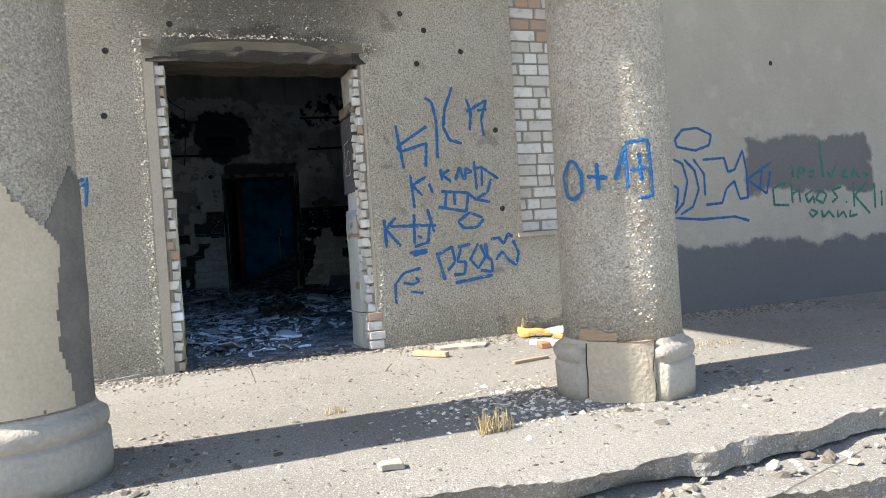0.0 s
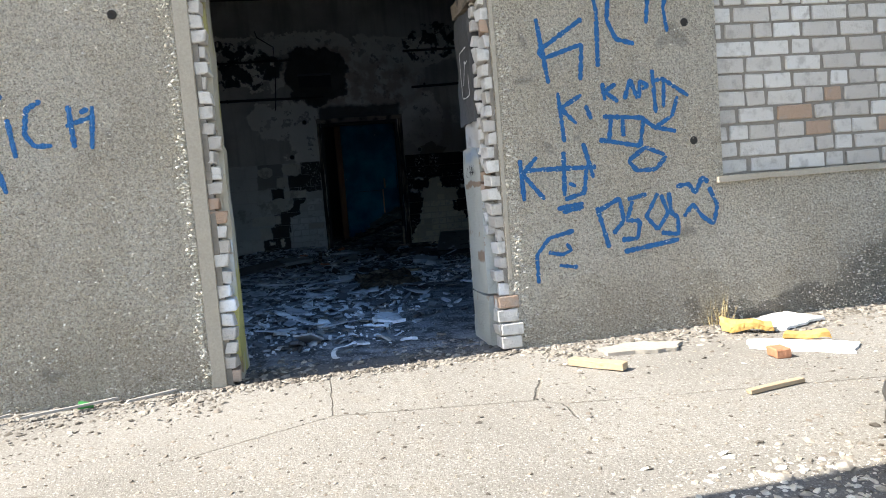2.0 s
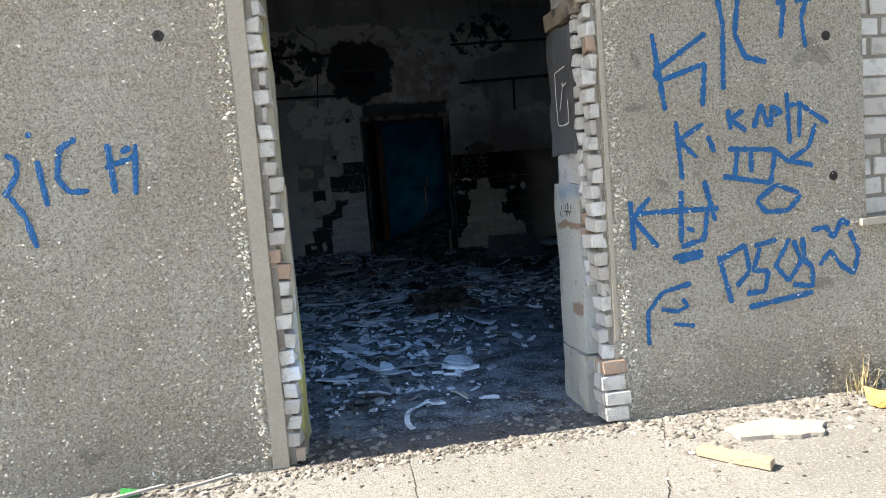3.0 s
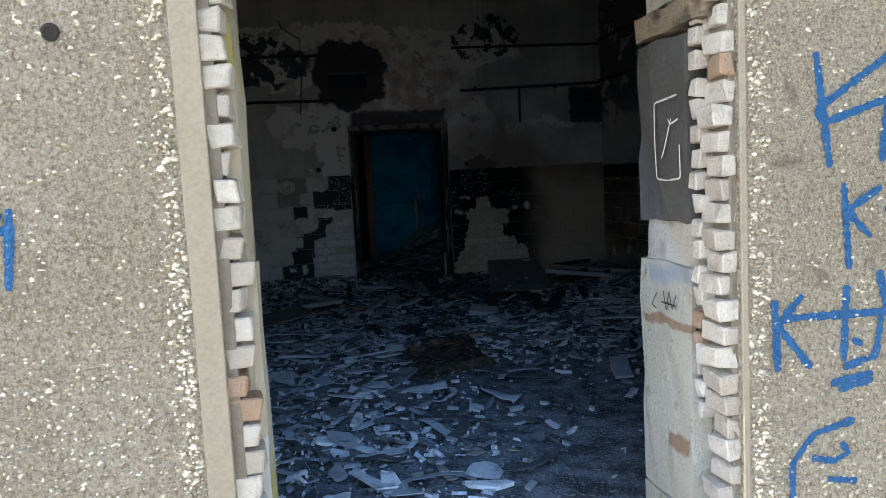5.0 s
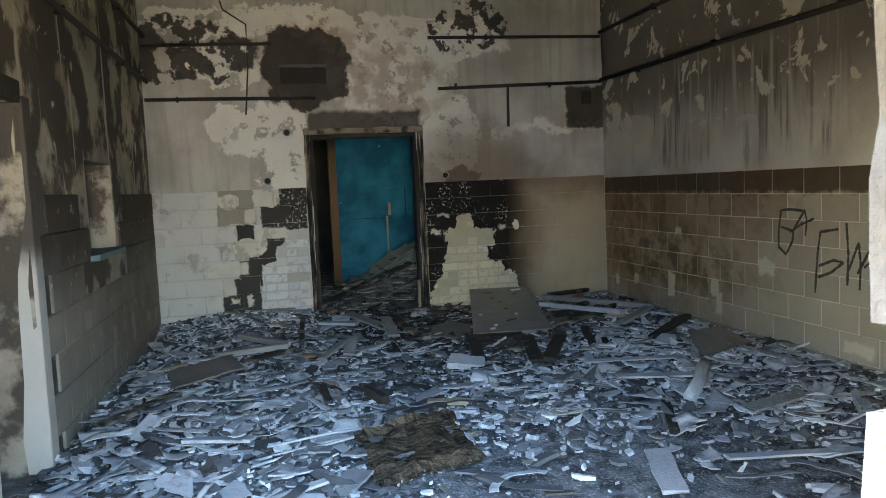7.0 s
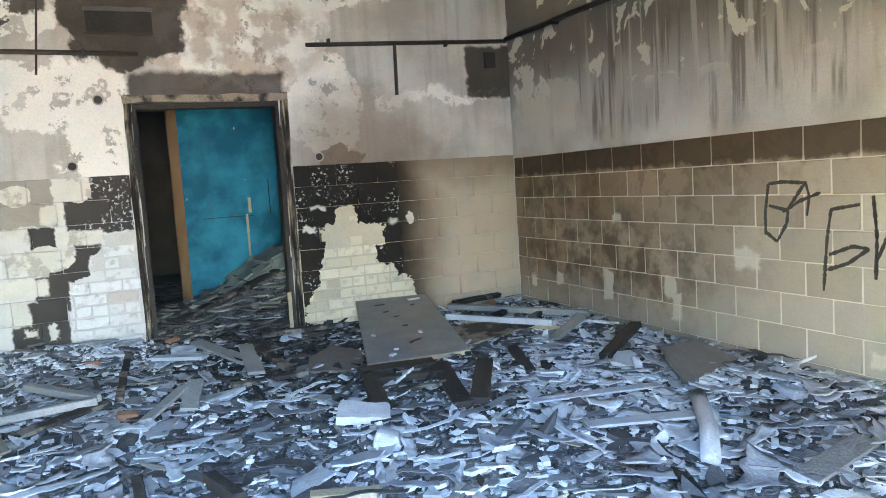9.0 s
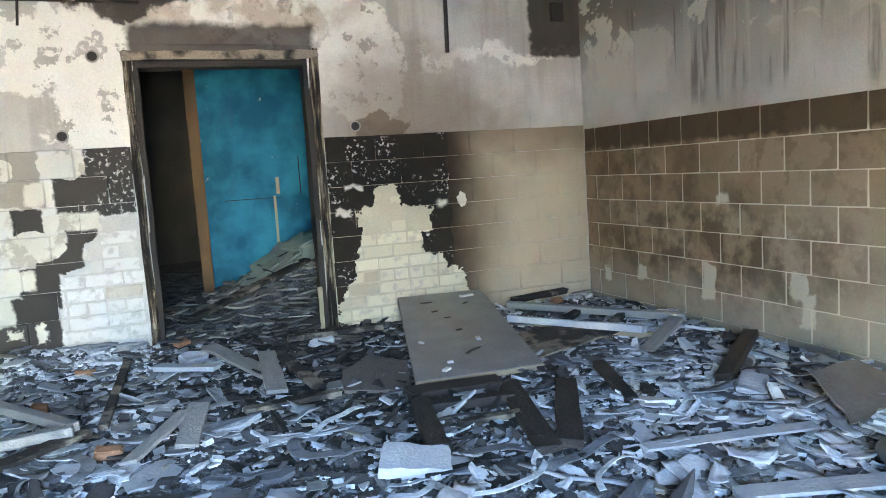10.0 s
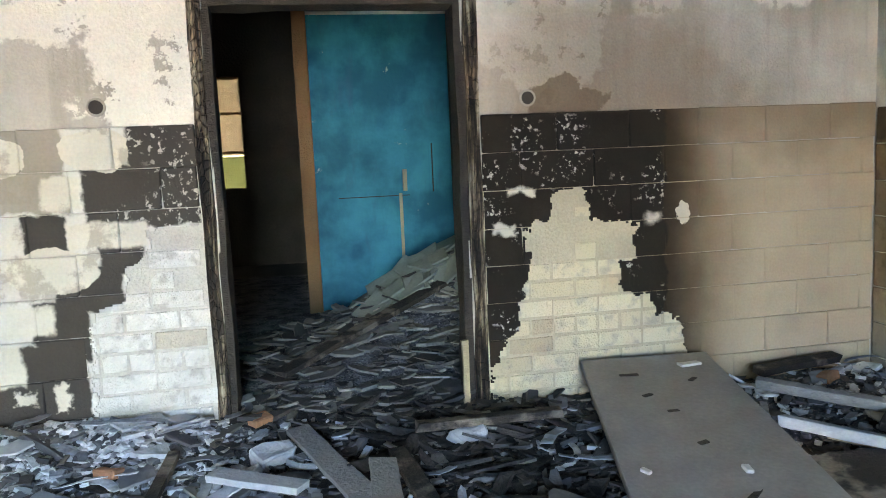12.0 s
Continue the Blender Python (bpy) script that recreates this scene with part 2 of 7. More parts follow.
        flake = n.any(flake, n.math('MULTIPLY', n.blob(w, 1, 8.0, 2.15, 0.35, 0.32), n.step(mid, 0.42, 0.47)))
        flake = n.any(flake, n.math('MULTIPLY', n.any(n.blob(w, 1, 7.55, 2.0, 0.4, 0.26), n.blob(w, 1, 8.15, 1.9, 0.25, 0.25)), 0.55))
        pale = n.math('MULTIPLY', n.step(n.noise(1.0, 5.0, vec=n.scaled((11.0, 15.0, 0.8))), 0.56, 0.62), n.slab(w, 1, 4.3, 7.0, 1.65, 2.7, 0.2))
        c = n.mix(n.math('MULTIPLY', pale, 0.5), c, (0.56, 0.53, 0.46))
        c = n.mix(flake, c, (0.64, 0.60, 0.51))
    else:
        paint = n.mix(n.step(big, 0.35, 0.65), (0.30, 0.26, 0.20), (0.48, 0.43, 0.34))
        c = n.mix(n.math('MULTIPLY', n.step(n.noise(2.2, 6.0, 0.6), 0.42, 0.52), 0.9), paint, (0.045, 0.038, 0.03))
        c = n.mix(n.math('MULTIPLY', n.step(streaks, 0.60, 0.66), n.step(z, 1.3, 1.8)), c, (0.52, 0.48, 0.40))
        c = n.mix(n.math('MULTIPLY', n.step(n.noise(3.3, 5.0, distort=0.6), 0.63, 0.66), n.step(z, 1.7, 2.0)), c, (0.55, 0.49, 0.38))
    c = n.mix(0.3, c, n.ramp(g, (0.3, 0.6), (0.7, 1.0)), 'MULTIPLY')
    return n.done(c, 0.9, n.math('ADD', mid, n.math('MULTIPLY', g, 0.4)), 0.01)


def block_paint(name, ax, kind):
    """Painted blocks below the dado line, with soot and paint gone in places."""
    n = Nodes(name)
    w, w2 = n.wobble(7.0, 0.075, 9.0), n.wobble(2.0, 0.25)
    z = n.axis(2)
    r, mid, g = rnd_object(n), n.noise(4.0, 6.0), n.noise(70.0, 4.0)
    if kind == "back":
        pale = n.mix(n.noise(1.6, 4.0), (0.58, 0.56, 0.51), (0.78, 0.765, 0.715))
        cream = n.mix(n.noise(1.6, 4.0), (0.46, 0.37, 0.26), (0.59, 0.49, 0.365))
        x = n.axis(0)
        c = n.mix(n.step(x, 1.5, 1.9), pale, cream)
        c = n.mix(n.math('MULTIPLY', n.step(mid, 0.55, 0.7), 0.3), c, (0.40, 0.36, 0.28))
        fade = n.math('MULTIPLY', n.math('SUBTRACT', 1.0, n.step(n.axis(0, w2), 3.35, 4.1)), n.step(x, 2.2, 2.3))
        top = n.math('MULTIPLY', n.step(n.axis(2, w2), 1.15, 1.6), n.step(x, 2.2, 2.3))
        c = n.mix(n.math('MULTIPLY', n.any(fade, n.math('MULTIPLY', top, 0.8)), 0.75), c, (0.13, 0.085, 0.05))
        dim = n.math('MULTIPLY', n.math('SUBTRACT', 1.0, n.step(n.axis(0, n.wobble(3.0, 0.10)), 3.38, 3.80)), n.step(x, 2.2, 2.3))
        c = n.mix(n.math('MULTIPLY', dim, 0.93), c, (0.022, 0.017, 0.013))
        drab = n.math('MULTIPLY', n.slab(w, 0, -0.05, 0.36, 1.20, 1.62, 0.012), 0.8)
        c = n.mix(drab, c, n.mix(mid, (0.16, 0.135, 0.10), (0.38, 0.34, 0.27)))
        w3 = n.wobble(9.0, 0.045, 9.0)
        soot = n.any(n.slab(w, 0, 2.3, 3.40, 0.38, 1.7, 0.012), n.slab(w3, 0, 0.64, 1.0, 1.36, 1.7, 0.01), n.slab(w3, 0, 0.42, 1.0, 1.12, 1.42, 0.01),
                     n.slab(w3, 0, 0.14, 0.33, 1.01, 1.20, 0.01), n.slab(w3, 0, 0.48, 0.68, 0.90, 1.04, 0.01), n.slab(w3, 0, 0.26, 0.57, 0.72, 0.94, 0.01),
                     n.slab(w3, 0, 0.15, 0.40, 0.47, 0.78, 0.01), n.slab(w3, 0, -0.05, 0.37, 0.15, 0.57, 0.01))
        c = n.mix(n.math('MULTIPLY', soot, 0.94), c, n.mix(mid, (0.010, 0.009, 0.008), (0.032, 0.029, 0.026)))
        bits = n.any(n.blob(w3, 0, 0.50, 1.49, 0.155, 0.105, 0.04), n.blob(w3, 0, 0.07, 1.47, 0.12, 0.09, 0.04), n.slab(w3, 0, 0.24, 0.41, 1.22, 1.37, 0.012), n.slab(w3, 0, 0.33, 0.70, 1.03, 1.15, 0.012),
                     n.blob(w3, 0, 0.26, 0.93, 0.21, 0.11, 0.05), n.slab(w3, 0, -0.2, 0.24, 0.62, 0.76, 0.012), n.slab(w3, 0, -0.1, 0.09, 0.38, 0.58, 0.012),
                     n.slab(n.wobble(22.0, 0.05, 6.0), 0, 0.22, 0.28, 0.25, 0.38, 0.01), n.slab(n.wobble(22.0, 0.05, 6.0), 0, 0.03, 0.13, 0.29, 0.35, 0.01),
                     n.slab(w, 0, 3.28, 3.38, 0.99, 1.03, 0.02), n.blob(w, 0, 3.50, 1.03, 0.04, 0.06, 0.05), n.slab(w, 0, 2.42, 2.56, 0.96, 1.01, 0.012), n.slab(w, 0, 2.50, 2.66, 1.17, 1.20, 0.012))
        c = n.mix(bits, c, n.mix(mid, (0.56, 0.52, 0.43), (0.84, 0.81, 0.72)))
        soot = n.math('MULTIPLY', soot, n.math('SUBTRACT', 1.0, bits))
        chip = n.math('MULTIPLY', n.step(n.noise(30.0, 8.0, 0.65), 0.56, 0.60), n.math('MULTIPLY', soot, n.any(n.step(n.noise(3.5, 3.0), 0.55, 0.63), n.slab(w, 0, 2.54, 2.70, 1.30, 1.57, 0.03), n.slab(w, 0, 2.79, 2.94, 1.26, 1.56, 0.03), n.slab(w, 0, 0.74, 0.98, 1.12, 1.6, 0.05))))
        c = n.mix(chip, c, (0.52, 0.51, 0.48))
        smudge = n.math('MULTIPLY', n.math('MULTIPLY', n.step(n.noise(3.0, 7.0, 0.65), 0.54, 0.60), n.math('SUBTRACT', 1.0, n.step(x, 1.0, 1.1))), 0.6)
        c = n.mix(n.math('MULTIPLY', smudge, n.math('SUBTRACT', 1.0, soot)), c, (0.34, 0.30, 0.24))
    else:
        tan = n.mix(r, (0.25, 0.166, 0.104), (0.40, 0.292, 0.20))
        grey = n.mix(r, (0.39, 0.345, 0.275), (0.47, 0.425, 0.345))
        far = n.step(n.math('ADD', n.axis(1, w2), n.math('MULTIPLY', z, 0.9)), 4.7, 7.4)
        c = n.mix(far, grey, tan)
        smut = n.any(n.blob(w2, 1, 6.9, 0.62, 1.25, 0.36, 0.9), n.math('MULTIPLY', n.blob(w2, 1, 7.6, 1.1, 0.9, 0.5, 0.9), 0.6))
        c = n.mix(n.math('MULTIPLY', n.math('MULTIPLY', smut, n.step(n.noise(3.4, 6.0, 0.65), 0.40, 0.58)), 0.72), c, (0.062, 0.04, 0.026))
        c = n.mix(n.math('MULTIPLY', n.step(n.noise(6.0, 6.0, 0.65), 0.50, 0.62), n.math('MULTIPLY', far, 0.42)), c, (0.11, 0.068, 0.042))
        c = n.mix(n.math('MULTIPLY', n.step(n.axis(2, w), 1.34, 1.40), 0.86), c, (0.050, 0.034, 0.024))
        lowg = n.math('MULTIPLY', n.math('SUBTRACT', 1.0, n.step(n.axis(2, w2), 0.05, 0.55)), 0.55)
        c = n.mix(lowg, c, (0.36, 0.345, 0.30))
        chip = n.any(n.slab(w, 1, 5.08, 5.30, 0.66, 0.78, 0.02), n.slab(w, 1, 5.93, 6.06, 0.36, 0.52, 0.012), n.slab(w, 1, 5.86, 5.97, 0.20, 0.40, 0.012), n.slab(w, 1, 6.72, 6.86, 0.26, 0.50, 0.012),
                     n.slab(w, 1, 6.58, 6.70, 0.92, 1.0, 0.02), n.slab(w, 1, 7.52, 7.66, 0.30, 0.40, 0.012), n.slab(w, 1, 8.05, 8.14, 0.24, 0.36, 0.012), n.slab(w, 1, 4.0, 4.3, 0.15, 0.25, 0.02))
        c = n.mix(chip, c, (0.60, 0.55, 0.45))
        if kind == "left":
            c = n.mix(0.7, c, n.mix(mid, (0.17, 0.172, 0.15), (0.31, 0.31, 0.27)))
            c = n.mix(n.math('MULTIPLY', n.step(n.axis(2, w2), 0.75, 1.35), 0.85), c, (0.045, 0.038, 0.031))
            c = n.mix(n.math('MULTIPLY', n.step(n.noise(9.0, 6.0, 0.7), 0.62, 0.65), 0.5), c, (0.5, 0.49, 0.44))
    c = n.mix(0.25, c, n.ramp(g, (0.3, 0.6), (0.7, 1.0)), 'MULTIPLY')
    n.b.inputs['Specular IOR Level'].default_value = 0.15
    return n.done(c, 0.9, n.math('ADD', mid, n.math('MULTIPLY', g, 0.4)), 0.006)


def shards(name, *stops, rough=0.85):
    """Broken pieces, each of its own colour."""
    n = Nodes(name)
    c = n.ramp(rnd_island(n), *stops)
    c = n.mix(n.math('MULTIPLY', n.step(n.noise(16.0, 5.0), 0.45, 0.7), 0.5), c, (0.10, 0.095, 0.09))
    g = n.noise(80.0, 3.0)
    return n.done(c, rough, g, 0.006)


def wood(name, lo, hi, char=0.0):
    n = Nodes(name)
    gr = n.noise(4.0, 5.0, vec=n.scaled((14.0, 14.0, 40.0)))
    c = n.mix(gr, lo, hi)
    if char:
        c = n.mix(n.math('MULTIPLY', n.step(n.noise(5.0, 5.0), 0.6 - char * 0.4, 0.75 - char * 0.4), 0.95), c, (0.018, 0.016, 0.015))
    return n.done(c, 0.8, n.math('ADD', gr, n.noise(60.0, 3.0)), 0.006)


def blue_door_paint():
    n = Nodes("blue_door_paint")
    c = n.mix(n.step(n.noise(2.5, 5.0), 0.35, 0.7), (0.001, 0.12, 0.20), (0.003, 0.25, 0.37))
    c = n.mix(n.math('MULTIPLY', n.step(n.noise(6.0, 5.0, vec=n.scaled((1.0, 1.0, 0.3))), 0.55, 0.7), 0.5), c, (0.02, 0.12, 0.21))
    c = n.mix(n.math('MULTIPLY', n.step(n.noise(3.0, 6.0, 0.7), 0.66, 0.70), 0.8), c, (0.34, 0.42, 0.42))
    n.b.inputs['Specular IOR Level'].default_value = 0.06
    return n.done(c, 0.5, n.noise(30.0, 4.0), 0.004)


def charred_mat():
    n = Nodes("charred_mat_fabric")
    f = n.noise(9.0, 5.0, vec=n.scaled((1.0, 4.0, 1.0)), distort=0.8)
    c = n.ramp(f, (0.35, (0.035, 0.026, 0.02)), (0.5, (0.17, 0.115, 0.075)), (0.68, (0.36, 0.27, 0.18)))
    return n.done(c, 0.95, n.math('ADD', f, n.noise(90.0, 3.0)), 0.02)


def spray(name, c0, c1):
    n = Nodes(name)
    return n.done(n.mix(n.noise(25.0, 4.0), c0, c1), 0.6, n.math('SUBTRACT', 1.0, n.voronoi(95.0)), 0.008)


def pale_sooted():
    n = Nodes("sooted_pale_paint")
    w = n.wobble(4.0, 0.12)
    c = n.mix(n.noise(3.0, 5.0), (0.42, 0.42, 0.38), (0.58, 0.58, 0.53))
    c = n.mix(n.math('MULTIPLY', n.step(n.axis(2, w), 1.15, 1.35), 0.93), c, (0.05, 0.043, 0.036))
    return n.done(c, 0.8, n.noise(50.0, 4.0), 0.004)


def column_cast():
    n = Nodes("column_roughcast")
    big, mid, peb, fine = n.noise(1.5, 5.0), n.noise(9.0, 5.0), n.voronoi(75.0), n.noise(150.0, 2.0)
    c = n.mix(n.step(big, 0.35, 0.65), (0.68, 0.63, 0.54), (0.84, 0.79, 0.70))
    c = n.mix(n.math('MULTIPLY', n.step(mid, 0.5, 0.7), 0.4), c, (0.40, 0.36, 0.29))
    c = n.mix(n.ramp(peb, (0.3, 0.0), (0.7, 0.35)), c, (0.26, 0.23, 0.18))
    c = n.mix(n.step(fine, 0.58, 0.64), c, (0.86, 0.83, 0.76))
    c = n.mix(n.math('MULTIPLY', n.step(n.noise(110.0, 3.0), 0.56, 0.61), 0.5), c, (0.22, 0.19, 0.14))
    # relief shade of the column's roughcast, painted as dark pits
    pit = n.step(n.noise(52.0, 6.0, 0.78), 0.52, 0.59)
    c = n.mix(n.math('MULTIPLY', pit, 0.4), c, (0.24, 0.20, 0.14))
    chip = n.step(n.noise(44.0, 6.0, 0.8, vec=n.scaled((1.0, 1.0, 1.13))), 0.58, 0.62)
    c = n.mix(n.math('MULTIPLY', chip, 0.8), c, (0.92, 0.89, 0.81))
    return n.done(c, 0.95, n.math('ADD', n.math('SUBTRACT', 1.0, peb), n.math('MULTIPLY', n.noise(52.0, 6.0, 0.75), 1.3)), 0.030)


def yellow_reveal():
    n = Nodes("yellow_stained_reveal")
    c = n.mix(n.noise(3.0, 5.0), (0.46, 0.43, 0.35), (0.62, 0.59, 0.50))
    c = n.mix(n.math('MULTIPLY', n.step(n.noise(4.0, 4.0, vec=n.scaled((1.0, 1.0, 0.45))), 0.50, 0.58), 0.75), c, (0.50, 0.46, 0.09))
    c = n.mix(n.math('MULTIPLY', n.step(n.noise(7.0, 5.0), 0.62, 0.66), 0.8), c, (0.34, 0.24, 0.15))
    c = n.mix(n.math('MULTIPLY', n.step(n.axis(2), 1.75, 2.15), 0.7), c, (0.16, 0.15, 0.14))
    return n.done(c, 0.85, n.noise(40.0, 4.0), 0.006)


def scuffed_reveal():
    n = Nodes("scuffed_reveal_plaster")
    w = n.wobble(6.0, 0.05)
    c = n.mix(n.noise(3.0, 5.0), (0.40, 0.39, 0.33), (0.55, 0.535, 0.46))
    c = n.mix(n.math('MULTIPLY', n.any(n.slab(w, 1, 0.1, 0.5, 0.93, 0.965, 0.006), n.slab(w, 1, 0.2, 0.34, 0.50, 0.56, 0.01)), 0.85), c, (0.27, 0.16, 0.09))
    c = n.mix(n.math('MULTIPLY', n.step(n.noise(13.0, 6.0, 0.65), 0.62, 0.65), 0.7), c, (0.36, 0.27, 0.18))
    c = n.mix(n.math('MULTIPLY', n.slab(w, 1, 0.15, 0.46, 1.09, 1.15, 0.02), 0.6), c, (0.22, 0.30, 0.42))
    return n.done(c, 0.85, n.math('ADD', n.noise(9.0, 5.0), n.noise(60.0, 4.0)), 0.008)


def pale_joint():
    n = Nodes("pale_joint")
    c = n.mix(n.noise(2.2, 5.0), (0.50, 0.44, 0.34), (0.80, 0.73, 0.60))
    c = n.mix(n.math('MULTIPLY', n.step(n.axis(2, n.wobble(5.0, 0.05)), 1.34, 1.40), 0.6), c, (0.12, 0.09, 0.065))
    return n.done(c, 0.95, n.noise(80.0, 3.0), 0.003)


def post_wood():
    n = Nodes("split_charred_post")
    st = n.noise(1.0, 7.0, 0.65, vec=n.scaled((45.0, 45.0, 2.2)))
    big = n.noise(2.5, 4.0)
    c = n.ramp(n.math('ADD', st, n.math('MULTIPLY', n.math('SUBTRACT', big, 0.5), 0.5)), (0.40, (0.010, 0.009, 0.008)), (0.50, (0.05, 0.036, 0.026)), (0.58, (0.24, 0.18, 0.12)), (0.68, (0.50, 0.43, 0.33)))
    crack = n.voronoi(38.0, n.scaled((1.0, 1.0, 0.5)), 'DISTANCE_TO_EDGE')
    return n.done(c, 0.85, n.math('ADD', n.math('MULTIPLY', st, 1.2), n.step(crack, 0.0, 0.12)), 0.012)


def ash_floor():
    n = Nodes("blue_grey_ash")
    big, mid, g = n.noise(0.9, 5.0), n.noise(6.0, 6.0), n.noise(50.0, 4.0)
    c = n.mix(n.step(mid, 0.35, 0.65), (0.055, 0.059, 0.066), (0.24, 0.26, 0.285))
    c = n.mix(n.math('MULTIPLY', n.step(g, 0.55, 0.66), 0.8), c, (0.46, 0.46, 0.45))
    w = n.wobble(1.8, 0.35)
    dx = n.math('DIVIDE', n.math('SUBTRACT', n.axis(0, w), 2.2), 0.9)
    dy = n.math('DIVIDE', n.math('SUBTRACT', n.axis(1, w), 7.0), 1.7)
    burnt = n.math('SUBTRACT', 1.0, n.step(n.math('ADD', n.math('MULTIPLY', dx, dx), n.math('MULTIPLY', dy, dy)), 0.5, 1.3))
    c = n.mix(n.math('MULTIPLY', burnt, 0.85), c, (0.018, 0.017, 0.017))
    return n.done(c, 0.95, n.math('ADD', mid, g), 0.03)


def obj_tone(name, lo, hi):
    n = Nodes(name)
    c = n.mix(rnd_object(n), lo, hi)
    c = n.mix(n.math('MULTIPLY', n.step(n.noise(9.0, 5.0), 0.48, 0.7), 0.5), c, (0.10, 0.10, 0.10))
    g = n.noise(60.0, 3.0)
    return n.done(c, 0.85, g, 0.004)


